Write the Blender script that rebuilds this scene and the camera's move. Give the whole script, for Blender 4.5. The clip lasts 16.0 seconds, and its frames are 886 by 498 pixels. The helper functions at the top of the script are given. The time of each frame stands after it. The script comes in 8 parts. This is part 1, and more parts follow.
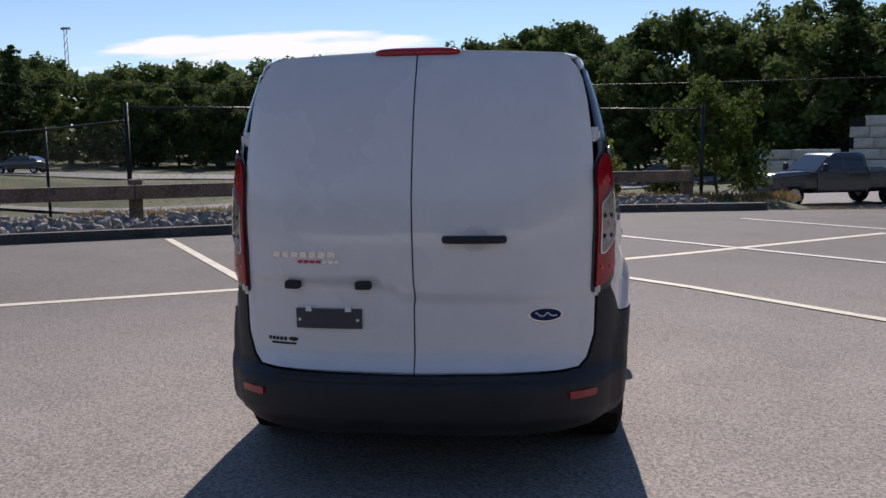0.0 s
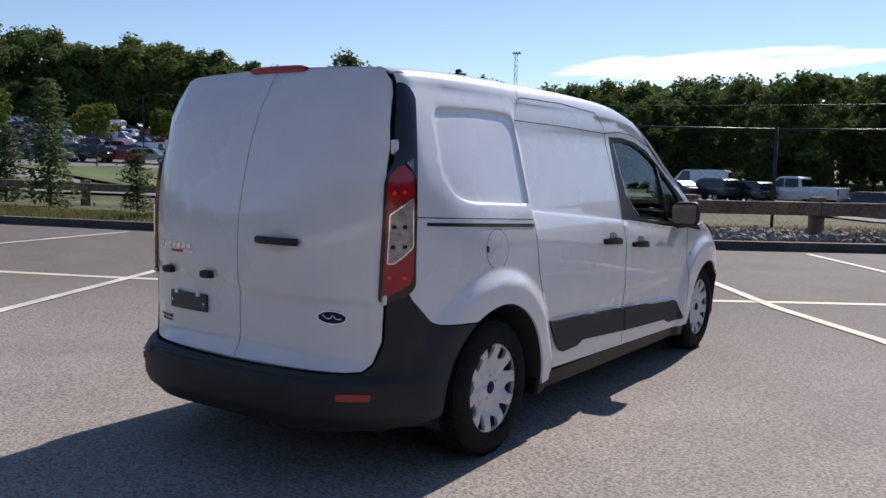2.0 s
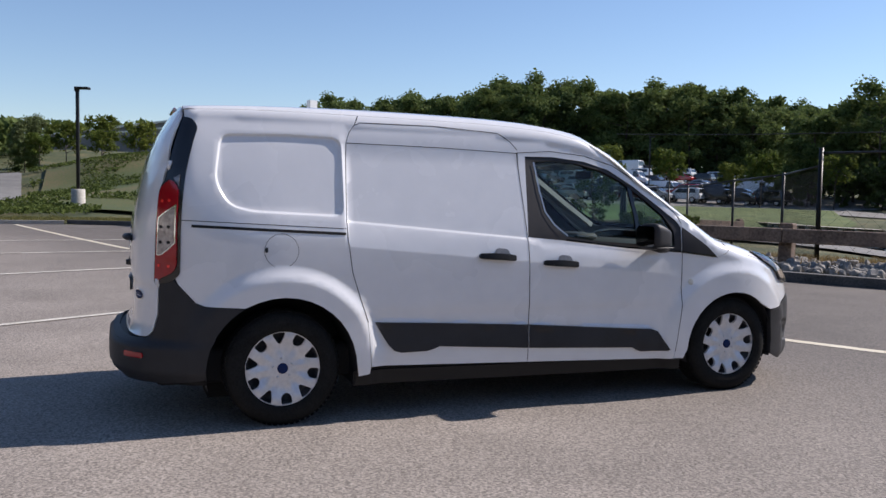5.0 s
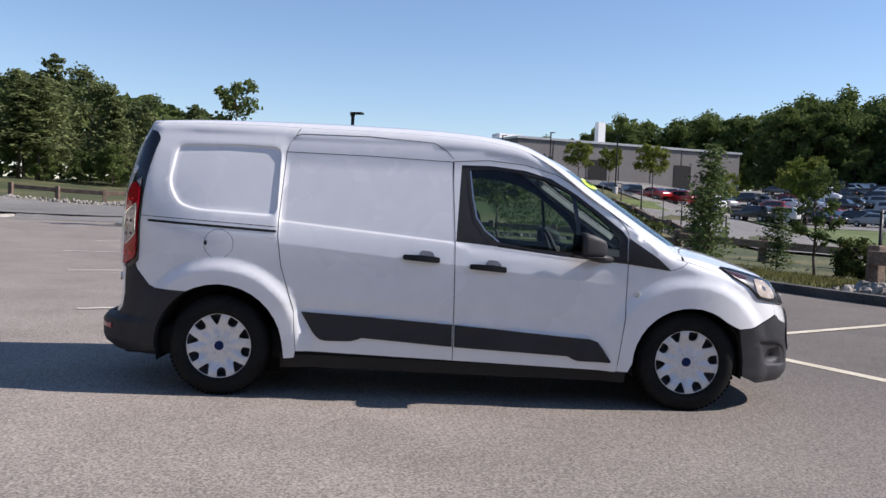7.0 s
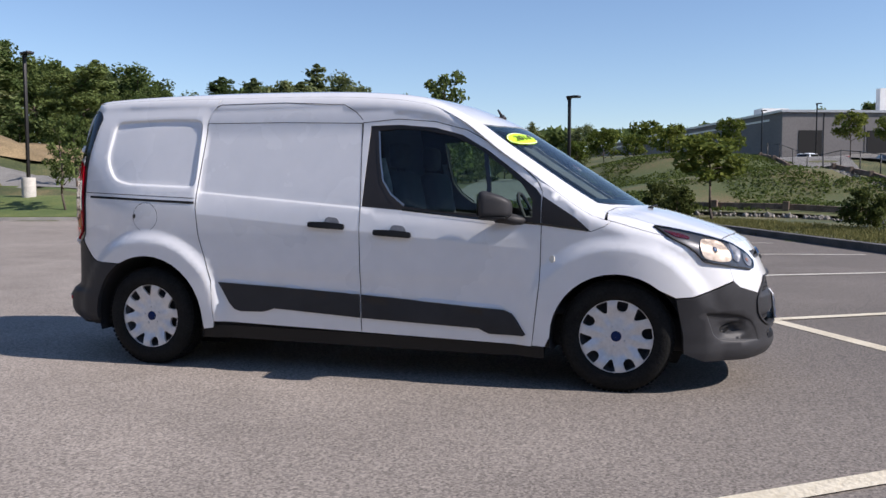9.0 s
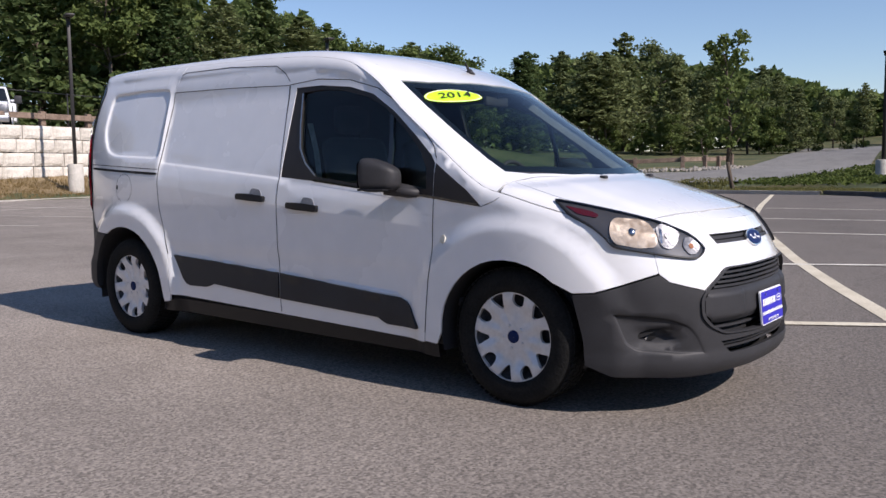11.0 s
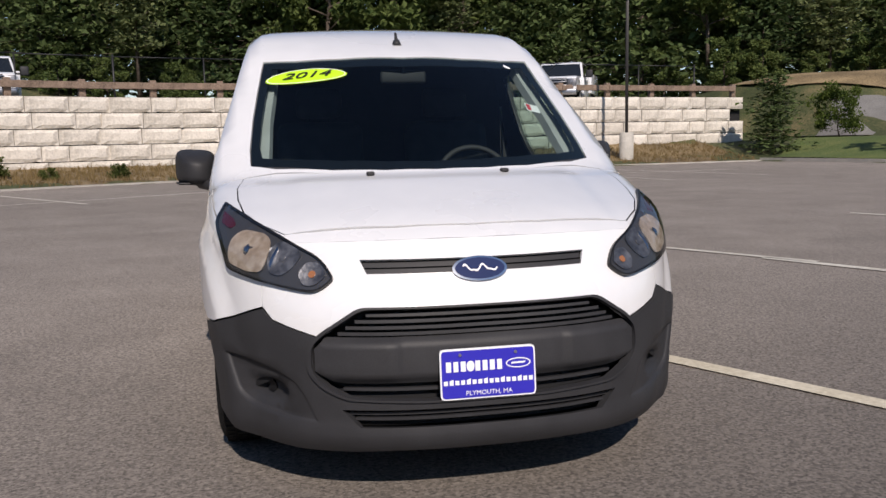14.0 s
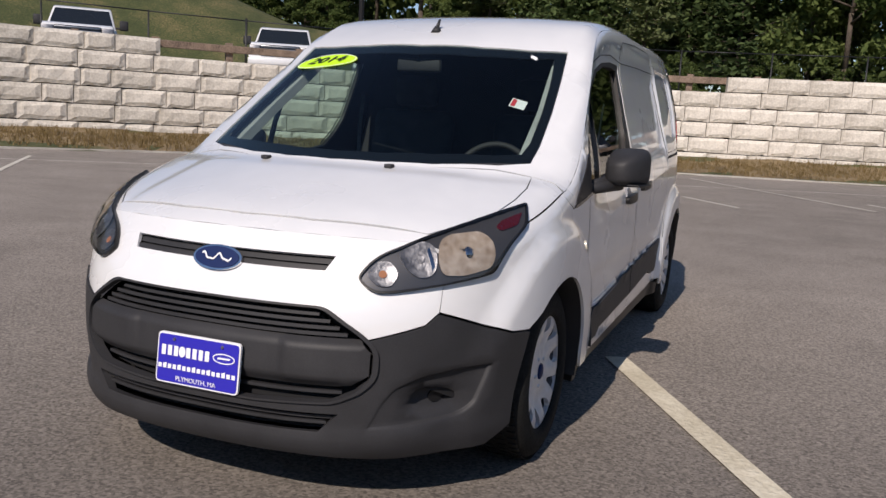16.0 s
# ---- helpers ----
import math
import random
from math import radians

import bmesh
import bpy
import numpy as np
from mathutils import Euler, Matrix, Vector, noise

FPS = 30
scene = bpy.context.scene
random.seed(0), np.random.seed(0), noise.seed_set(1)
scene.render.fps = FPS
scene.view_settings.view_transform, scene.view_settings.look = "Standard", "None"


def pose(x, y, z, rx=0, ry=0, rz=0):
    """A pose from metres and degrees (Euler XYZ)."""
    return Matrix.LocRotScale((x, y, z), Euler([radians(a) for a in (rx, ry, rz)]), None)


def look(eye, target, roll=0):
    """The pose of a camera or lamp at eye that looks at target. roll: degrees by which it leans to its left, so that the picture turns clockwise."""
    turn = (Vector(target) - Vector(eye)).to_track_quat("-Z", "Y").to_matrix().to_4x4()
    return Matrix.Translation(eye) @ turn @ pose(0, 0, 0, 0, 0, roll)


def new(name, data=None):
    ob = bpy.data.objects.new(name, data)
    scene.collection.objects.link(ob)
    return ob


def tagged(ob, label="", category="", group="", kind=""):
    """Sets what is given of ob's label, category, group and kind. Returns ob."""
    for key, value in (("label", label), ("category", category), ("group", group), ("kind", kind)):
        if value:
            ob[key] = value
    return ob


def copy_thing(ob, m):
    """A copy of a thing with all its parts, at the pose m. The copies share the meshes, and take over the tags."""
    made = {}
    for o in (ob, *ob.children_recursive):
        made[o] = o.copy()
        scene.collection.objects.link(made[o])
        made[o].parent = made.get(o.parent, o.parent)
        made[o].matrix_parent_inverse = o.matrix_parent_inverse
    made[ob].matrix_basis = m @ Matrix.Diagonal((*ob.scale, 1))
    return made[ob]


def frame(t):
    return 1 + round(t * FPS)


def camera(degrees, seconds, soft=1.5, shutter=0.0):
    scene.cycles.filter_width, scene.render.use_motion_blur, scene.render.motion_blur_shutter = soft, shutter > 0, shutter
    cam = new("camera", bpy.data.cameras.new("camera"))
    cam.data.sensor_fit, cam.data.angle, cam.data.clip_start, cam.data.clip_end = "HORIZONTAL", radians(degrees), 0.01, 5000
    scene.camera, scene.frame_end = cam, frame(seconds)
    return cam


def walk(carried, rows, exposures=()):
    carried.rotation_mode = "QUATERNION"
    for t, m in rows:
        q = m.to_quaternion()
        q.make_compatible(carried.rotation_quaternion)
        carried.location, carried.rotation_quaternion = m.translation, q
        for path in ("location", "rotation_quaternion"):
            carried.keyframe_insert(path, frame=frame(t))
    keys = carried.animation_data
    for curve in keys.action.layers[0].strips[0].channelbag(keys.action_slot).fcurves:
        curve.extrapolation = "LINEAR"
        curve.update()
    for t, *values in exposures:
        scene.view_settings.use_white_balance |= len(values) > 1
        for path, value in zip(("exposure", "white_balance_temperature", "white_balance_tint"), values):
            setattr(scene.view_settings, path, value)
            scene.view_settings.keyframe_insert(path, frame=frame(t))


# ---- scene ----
cam = camera(54.7, 16.0)
PATH = [
    (0, (0.485, -5.698, 1.398), (0.273, -3.723, 1.161), -0.8),
    (0.5, (1.127, -5.591, 1.389), (0.632, -3.668, 1.151), -0.6),
    (1, (1.737, -5.456, 1.379), (1.025, -3.602, 1.145), 0.2),
    (1.5, (2.341, -5.255, 1.381), (1.418, -3.494, 1.164), 0.6),
    (2, (2.92, -4.952, 1.371), (1.795, -3.31, 1.175), 1.1),
    (2.5, (3.486, -4.686, 1.376), (2.22, -3.148, 1.199), 1.4),
    (3, (3.993, -4.345, 1.374), (2.618, -2.898, 1.244), 0.8),
    (3.5, (4.459, -3.948, 1.373), (2.925, -2.67, 1.271), -0.2),
    (4, (4.855, -3.449, 1.348), (3.172, -2.374, 1.236), -0.3),
    (6.5, (6.373, -0.784, 1.303), (4.389, -0.561, 1.185), 2.8),
    (7, (6.417, -0.224, 1.282), (4.42, -0.18, 1.183), 2.3),
    (7.5, (6.417, 0.353, 1.25), (4.423, 0.231, 1.173), 1.2),
    (8, (6.259, 0.89, 1.207), (4.28, 0.608, 1.132), 0.1),
    (8.5, (6.069, 1.451, 1.173), (4.119, 1.017, 1.076), 0.0),
    (9, (5.783, 1.952, 1.153), (3.869, 1.389, 1.018), -0.1),
    (11.5, (3.609, 4.002, 1.108), (2.174, 2.624, 0.906), -0.3),
    (12, (3.055, 4.283, 1.122), (1.771, 2.766, 0.907), 0.1),
    (12.5, (2.46, 4.549, 1.12), (1.357, 2.895, 0.903), 0.1),
    (13, (1.883, 4.781, 1.134), (0.977, 3.013, 0.907), -0.3),
    (13.5, (1.268, 4.921, 1.148), (0.591, 3.055, 0.9), -0.9),
    (14, (0.648, 4.989, 1.169), (0.259, 3.043, 0.918), -1.2),
    (14.5, (0.041, 4.947, 1.163), (-0.039, 2.966, 0.898), -0.8),
    (15, (-0.549, 4.887, 1.183), (-0.33, 2.917, 0.911), 0.3),
    (15.5, (-1.09, 4.693, 1.188), (-0.612, 2.772, 0.906), 2.2),
    (16, (-1.641, 4.543, 1.208), (-0.905, 2.705, 0.922), 3.1),
]
EXPOSURES = [(0.0, 0.22, 6500, 18), (1.5, 0.34, 6500, 18), (2.5, 0.42, 6500, 18), (3.5, 0.35, 6500, 17), (5.0, 0.50, 6500, 17), (7.0, 0.64, 6500, 17), (9.0, 0.60, 6500, 17), (11.5, 0.38, 6600, 19), (12.5, 0.22, 6750, 18), (14.5, 0.03, 6950, 17), (16.0, 0.03, 6950, 17)]
walk(cam, [(t, look(eye, target, roll)) for t, eye, target, roll in PATH], EXPOSURES)

# ---- light ----
SUN_UP, SUN_YAW = 39.5, 0.0      # degrees; the sun stands straight ahead of the van, over +y
world = bpy.data.worlds.new("sky")
scene.world = world
world.use_nodes = True
nt = world.node_tree
nt.nodes.clear()
sky = nt.nodes.new("ShaderNodeTexSky")
sky.sky_type, sky.sun_disc = "NISHITA", False
sky.sun_elevation, sky.sun_rotation = radians(SUN_UP), radians(SUN_YAW)
sky.air_density, sky.dust_density, sky.ozone_density = 1.0, 0.02, 4.2
back = nt.nodes.new("ShaderNodeBackground")
back.inputs["Strength"].default_value = 0.092
out = nt.nodes.new("ShaderNodeOutputWorld")
# one long bright cloud low over the woods ahead, with a few thin wisps round it
def math_node(op, a, b):
    k = nt.nodes.new("ShaderNodeMath")
    k.operation = op
    for i, v in enumerate((a, b)):
        if v is None:
            continue
        if isinstance(v, (int, float)):
            k.inputs[i].default_value = v
        else:
            nt.links.new(v, k.inputs[i])
    return k.outputs[0]


geo = nt.nodes.new("ShaderNodeTexCoord")
split = nt.nodes.new("ShaderNodeSeparateXYZ")
nt.links.new(geo.outputs["Generated"], split.inputs[0])
ahead = math_node("MAXIMUM", split.outputs["Y"], 0.05)
across, rise = math_node("DIVIDE", split.outputs["X"], ahead), math_node("DIVIDE", split.outputs["Z"], ahead)
both = nt.nodes.new("ShaderNodeCombineXYZ")
nt.links.new(math_node("MULTIPLY", across, 9.0), both.inputs[0])
nt.links.new(math_node("MULTIPLY", rise, 60.0), both.inputs[1])
puffs = nt.nodes.new("ShaderNodeTexNoise")
puffs.inputs["Scale"].default_value, puffs.inputs["Detail"].default_value = 1.1, 7
nt.links.new(both.outputs[0], puffs.inputs["Vector"])
ex = math_node("DIVIDE", math_node("ADD", across, 0.325), 0.235)
ey = math_node("DIVIDE", math_node("SUBTRACT", rise, 0.120), 0.019)
shape = math_node("SUBTRACT", 1.0, math_node("ADD", math_node("MULTIPLY", ex, ex), math_node("MULTIPLY", ey, ey)))
wisp = math_node("SUBTRACT", 0.35, math_node("ADD", math_node("ABSOLUTE", math_node("MULTIPLY", ex, 0.45), None), math_node("ABSOLUTE", math_node("MULTIPLY", math_node("ADD", ey, 0.9), 0.5), None)))
cover = math_node("ADD", math_node("MAXIMUM", shape, wisp), math_node("MULTIPLY", math_node("SUBTRACT", puffs.outputs["Fac"], 0.5), 2.6))
ramp = nt.nodes.new("ShaderNodeMapRange")
ramp.inputs["From Min"].default_value, ramp.inputs["From Max"].default_value = 0.12, 0.62
nt.links.new(cover, ramp.inputs["Value"])
mixc = nt.nodes.new("ShaderNodeMix"); mixc.data_type = "RGBA"
mixc.inputs["B"].default_value = (9.0, 9.2, 9.6, 1)
nt.links.new(ramp.outputs[0], mixc.inputs["Factor"])
nt.links.new(sky.outputs[0], mixc.inputs["A"])
nt.links.new(mixc.outputs["Result"], back.inputs["Color"])
nt.links.new(back.outputs[0], out.inputs["Surface"])
sun_data = bpy.data.lights.new("sun", "SUN")
sun_data.energy, sun_data.angle, sun_data.color = 4.2, radians(0.53), (1.0, 0.95, 0.88)
sun = new("sun", sun_data)
su, sy = radians(SUN_UP), radians(SUN_YAW)
sun.matrix_world = look((0, 0, 30), (-30 * math.sin(sy) * math.cos(su), -30 * math.cos(sy) * math.cos(su), 30 - 30 * math.sin(su)))


# ---- materials ----
def rgb(*c):
    return (c[0], c[1], c[2], 1.0) if len(c) == 3 else (c[0], c[0], c[0], 1.0)


def principled(name, color, rough=0.5, metal=0.0, coat=0.0, spec=0.5):
    m = bpy.data.materials.new(name)
    m.use_nodes = True
    b = m.node_tree.nodes["Principled BSDF"]
    b.inputs["Base Color"].default_value = rgb(*color)
    b.inputs["Roughness"].default_value, b.inputs["Metallic"].default_value = rough, metal
    b.inputs["Coat Weight"].default_value, b.inputs["Specular IOR Level"].default_value = coat, spec
    return m


def worn(name, a, b, scale=4.0, rough=(0.5, 0.7), bump=0.0, fine=60.0, metal=0.0, coords="Object", per_piece=0.0, coat=0.0, third=None):
    """Two colours mixed by noise at two scales, with uneven gloss and fine relief."""
    m = bpy.data.materials.new(name)
    m.use_nodes = True
    t = m.node_tree
    n, link = t.nodes, t.links.new
    p = n["Principled BSDF"]
    p.inputs["Metallic"].default_value, p.inputs["Coat Weight"].default_value = metal, coat
    tc = n.new("ShaderNodeTexCoord")
    big, small = n.new("ShaderNodeTexNoise"), n.new("ShaderNodeTexNoise")
    big.inputs["Scale"].default_value, big.inputs["Detail"].default_value = scale, 5
    small.inputs["Scale"].default_value, small.inputs["Detail"].default_value = fine, 3
    for k in (big, small):
        link(tc.outputs[coords], k.inputs["Vector"])
    s = n.new("ShaderNodeMath"); s.operation = "MULTIPLY_ADD"
    s.inputs[1].default_value, s.inputs[2].default_value = 0.55, 0.0
    link(small.outputs["Fac"], s.inputs[0])
    s2 = n.new("ShaderNodeMath"); s2.operation = "MULTIPLY_ADD"; s2.inputs[1].default_value = 0.6
    link(big.outputs["Fac"], s2.inputs[0]); link(s.outputs[0], s2.inputs[2])
    last = s2.outputs[0]
    if per_piece:
        info = n.new("ShaderNodeObjectInfo")
        s3 = n.new("ShaderNodeMath"); s3.operation = "MULTIPLY_ADD"; s3.inputs[1].default_value = per_piece
        link(info.outputs["Random"], s3.inputs[0]); link(last, s3.inputs[2])
        s4 = n.new("ShaderNodeMath"); s4.operation = "SUBTRACT"; s4.inputs[1].default_value = per_piece / 2
        link(s3.outputs[0], s4.inputs[0]); last = s4.outputs[0]
    r = n.new("ShaderNodeValToRGB")
    r.color_ramp.elements[0].position, r.color_ramp.elements[1].position = 0.40, 0.75
    r.color_ramp.elements[0].color, r.color_ramp.elements[1].color = rgb(*a), rgb(*b)
    if third:
        e = r.color_ramp.elements.new(0.58); e.color = rgb(*third)
    link(last, r.inputs["Fac"]); link(r.outputs["Color"], p.inputs["Base Color"])
    rr = n.new("ShaderNodeMapRange")
    rr.inputs["To Min"].default_value, rr.inputs["To Max"].default_value = rough
    link(big.outputs["Fac"], rr.inputs["Value"]); link(rr.outputs[0], p.inputs["Roughness"])
    if bump:
        bp = n.new("ShaderNodeBump"); bp.inputs["Strength"].default_value, bp.inputs["Distance"].default_value = bump, 0.02
        link(small.outputs["Fac"], bp.inputs["Height"]); link(bp.outputs[0], p.inputs["Normal"])
    return m


def foliage(name, dark, light, rough=0.8):
    """Leaves: colour varies from leaf to leaf and tree to tree; some light comes through."""
    m = bpy.data.materials.new(name)
    m.use_nodes = True
    t = m.node_tree
    n, link = t.nodes, t.links.new
    p = n["Principled BSDF"]
    g, info = n.new("ShaderNodeNewGeometry"), n.new("ShaderNodeObjectInfo")
    a = n.new("ShaderNodeMath"); a.operation = "MULTIPLY_ADD"; a.inputs[1].default_value = 0.5
    link(info.outputs["Random"], a.inputs[0])
    h = n.new("ShaderNodeMath"); h.operation = "MULTIPLY"; h.inputs[1].default_value = 0.5
    link(g.outputs["Random Per Island"], h.inputs[0]); link(h.outputs[0], a.inputs[2])
    r = n.new("ShaderNodeValToRGB")
    r.color_ramp.elements[0].color, r.color_ramp.elements[1].color = rgb(*dark), rgb(*light)
    link(a.outputs[0], r.inputs["Fac"]); link(r.outputs["Color"], p.inputs["Base Color"])
    p.inputs["Roughness"].default_value = rough
    p.inputs["Specular IOR Level"].default_value = 0.12
    tr = n.new("ShaderNodeBsdfTranslucent")
    link(r.outputs["Color"], tr.inputs["Color"])
    mx = n.new("ShaderNodeMixShader"); mx.inputs[0].default_value = 0.36
    link(p.outputs[0], mx.inputs[1]); link(tr.outputs[0], mx.inputs[2])
    link(mx.outputs[0], n["Material Output"].inputs["Surface"])
    return m


def pane(name, tint, ior=1.5):
    """Thin window glass: tinted see-through with a Fresnel reflection."""
    m = bpy.data.materials.new(name)
    m.use_nodes = True
    t = m.node_tree
    n, link = t.nodes, t.links.new
    n.remove(n["Principled BSDF"])
    tr, gl, fr, mx = n.new("ShaderNodeBsdfTransparent"), n.new("ShaderNodeBsdfGlossy"), n.new("ShaderNodeLayerWeight"), n.new("ShaderNodeMixShader")
    fr.inputs["Blend"].default_value = 0.5
    power, rise_ = n.new("ShaderNodeMath"), n.new("ShaderNodeMath")
    power.operation, rise_.operation = "POWER", "MULTIPLY_ADD"
    base = ((ior - 1) / (ior + 1)) ** 2
    power.inputs[1].default_value, rise_.inputs[1].default_value, rise_.inputs[2].default_value = 5.0, 1 - base, base
    link(fr.outputs["Facing"], power.inputs[0]); link(power.outputs[0], rise_.inputs[0])
    tr.inputs["Color"].default_value = rgb(*tint)
    gl.inputs["Roughness"].default_value = 0.02
    link(rise_.outputs[0], mx.inputs[0]); link(tr.outputs[0], mx.inputs[1]); link(gl.outputs[0], mx.inputs[2])
    link(mx.outputs[0], n["Material Output"].inputs["Surface"])
    return m


def asphalt_material(name, dark, light, patch, bays=None):
    """Worn asphalt: stone chips, pale dusty areas and darker, larger stains."""
    m = bpy.data.materials.new(name)
    m.use_nodes = True
    t = m.node_tree
    n, link = t.nodes, t.links.new
    p = n["Principled BSDF"]
    tc = n.new("ShaderNodeTexCoord")
    chips = n.new("ShaderNodeTexVoronoi"); chips.inputs["Scale"].default_value = 95
    grain = n.new("ShaderNodeTexNoise"); grain.inputs["Scale"].default_value, grain.inputs["Detail"].default_value = 55, 6
    mid = n.new("ShaderNodeTexNoise"); mid.inputs["Scale"].default_value, mid.inputs["Detail"].default_value = 1.1, 6
    big = n.new("ShaderNodeTexNoise"); big.inputs["Scale"].default_value, big.inputs["Detail"].default_value = 0.13, 3
    for k in (chips, grain, mid, big):
        link(tc.outputs["Object"], k.inputs["Vector"])
    r = n.new("ShaderNodeValToRGB")
    r.color_ramp.elements[0].position, r.color_ramp.elements[1].position = 0.27, 0.78
    r.color_ramp.elements[0].color, r.color_ramp.elements[1].color = rgb(*dark), rgb(*light)
    add = n.new("ShaderNodeMath"); add.operation = "MULTIPLY_ADD"; add.inputs[1].default_value = 0.35
    sep = n.new("ShaderNodeSeparateColor")
    link(chips.outputs["Color"], sep.inputs[0])
    link(sep.outputs[0], add.inputs[0])
    half = n.new("ShaderNodeMath"); half.operation = "MULTIPLY"; half.inputs[1].default_value = 0.65
    link(grain.outputs["Fac"], half.inputs[0]); link(half.outputs[0], add.inputs[2])
    link(add.outputs[0], r.inputs["Fac"])
    wash = n.new("ShaderNodeMapRange")
    wash.inputs["From Min"].default_value, wash.inputs["From Max"].default_value = 0.35, 0.65
    wash.inputs["To Min"].default_value, wash.inputs["To Max"].default_value = 0.80, 1.18
    both = n.new("ShaderNodeMath"); both.operation = "MULTIPLY_ADD"; both.inputs[1].default_value = 0.5
    hb = n.new("ShaderNodeMath"); hb.operation = "MULTIPLY"; hb.inputs[1].default_value = 0.5
    link(big.outputs["Fac"], hb.inputs[0]); link(mid.outputs["Fac"], both.inputs[0]); link(hb.outputs[0], both.inputs[2])
    link(both.outputs[0], wash.inputs["Value"])
    tone = wash.outputs[0]
    if bays:      # the tone ramps from paler in the aisle to darker over the bays
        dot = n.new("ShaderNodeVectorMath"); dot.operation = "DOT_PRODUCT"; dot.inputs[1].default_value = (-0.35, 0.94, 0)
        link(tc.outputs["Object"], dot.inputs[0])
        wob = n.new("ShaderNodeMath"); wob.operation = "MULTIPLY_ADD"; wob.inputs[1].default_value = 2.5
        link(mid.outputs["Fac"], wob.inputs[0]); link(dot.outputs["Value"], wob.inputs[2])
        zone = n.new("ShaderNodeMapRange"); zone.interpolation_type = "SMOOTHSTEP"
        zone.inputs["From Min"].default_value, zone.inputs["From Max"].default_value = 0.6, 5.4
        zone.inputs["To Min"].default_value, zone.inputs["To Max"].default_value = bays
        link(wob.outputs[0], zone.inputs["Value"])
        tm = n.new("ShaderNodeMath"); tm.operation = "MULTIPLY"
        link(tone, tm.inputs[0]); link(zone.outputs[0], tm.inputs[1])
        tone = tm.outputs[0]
    mul = n.new("ShaderNodeMix"); mul.data_type, mul.blend_type = "RGBA", "MULTIPLY"; mul.inputs["Factor"].default_value = 1
    cc = n.new("ShaderNodeCombineColor")
    for i in range(3):
        link(tone, cc.inputs[i])
    link(r.outputs["Color"], mul.inputs["A"]); link(cc.outputs[0], mul.inputs["B"])
    link(mul.outputs["Result"], p.inputs["Base Color"])
    p.inputs["Roughness"].default_value = 0.85
    p.inputs["Specular IOR Level"].default_value = patch
    bp = n.new("ShaderNodeBump"); bp.inputs["Strength"].default_value, bp.inputs["Distance"].default_value = 0.55, 0.006
    link(add.outputs[0], bp.inputs["Height"]); link(bp.outputs[0], p.inputs["Normal"])
    return m


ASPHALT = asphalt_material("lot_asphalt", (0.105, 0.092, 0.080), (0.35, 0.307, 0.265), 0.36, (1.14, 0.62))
ROAD = asphalt_material("road_asphalt", (0.13, 0.125, 0.115), (0.27, 0.26, 0.24), 0.4)
PAINT_LINE = worn("line_paint", (0.42, 0.39, 0.33), (0.74, 0.70, 0.61), 2.5, (0.6, 0.8), 0.4, 45)
PAINT_YELLOW = worn("yellowed_line_paint", (0.48, 0.42, 0.30), (0.72, 0.66, 0.52), 2.5, (0.6, 0.8), 0.4, 45)
CONCRETE = worn("concrete", (0.34, 0.32, 0.28), (0.58, 0.55, 0.49), 2.0, (0.75, 0.95), 0.4, 30)
KERB = worn("kerb_asphalt", (0.035, 0.034, 0.033), (0.12, 0.115, 0.11), 1.5, (0.75, 0.95), 0.6, 35)
KERB_TOP = worn("kerb_concrete", (0.28, 0.26, 0.23), (0.5, 0.47, 0.42), 1.5, (0.75, 0.95), 0.5, 35)
GRASS = worn("grass_ground", (0.030, 0.042, 0.012), (0.17, 0.135, 0.06), 0.35, (0.9, 1.0), 0.8, 9, third=(0.062, 0.074, 0.024))
HILLSIDE = worn("rough_hillside", (0.048, 0.072, 0.018), (0.16, 0.105, 0.052), 0.16, (0.9, 1.0), 0.9, 10, third=(0.075, 0.092, 0.026))
LAWN = worn("mown_lawn", (0.045, 0.075, 0.016), (0.15, 0.165, 0.05), 0.5, (0.9, 1.0), 0.8, 12, third=(0.08, 0.115, 0.028))
VERGE = worn("dry_verge", (0.09, 0.064, 0.032), (0.32, 0.235, 0.125), 0.6, (0.9, 1.0), 0.9, 11, third=(0.20, 0.145, 0.075))
STONE = worn("riprap_stone", (0.11, 0.10, 0.088), (0.38, 0.35, 0.305), 3.0, (0.8, 0.95), 0.6, 18, per_piece=0.3)
BLOCK = worn("wall_block", (0.42, 0.385, 0.33), (0.72, 0.67, 0.59), 1.4, (0.85, 0.95), 0.55, 14, per_piece=0.16)
TIMBER = worn("weathered_timber", (0.09, 0.062, 0.045), (0.27, 0.195, 0.145), 3.0, (0.75, 0.95), 0.6, 24)
BARK = worn("bark", (0.035, 0.027, 0.02), (0.13, 0.10, 0.075), 4.0, (0.85, 0.95), 0.8, 20)
LEAF_OAK = foliage("oak_leaves", (0.055, 0.090, 0.027), (0.165, 0.205, 0.066))
LEAF_PINE = foliage("pine_needles", (0.048, 0.080, 0.032), (0.135, 0.180, 0.066))
# paler copy of the wood's leaves, with distance haze put into the colour
LEAF_HAZED = foliage("hazed_wood_leaves", (0.085, 0.115, 0.050), (0.215, 0.245, 0.105))
LEAF_MAPLE = foliage("maple_leaves", (0.045, 0.080, 0.016), (0.17, 0.215, 0.050))
LEAF_YOUNG = foliage("young_leaves", (0.05, 0.085, 0.016), (0.21, 0.23, 0.05))
LEAF_SHRUB = foliage("shrub_leaves", (0.03, 0.05, 0.014), (0.13, 0.15, 0.045))
LEAF_ROUGH = foliage("rough_grass_blades", (0.075, 0.088, 0.026), (0.24, 0.215, 0.085))
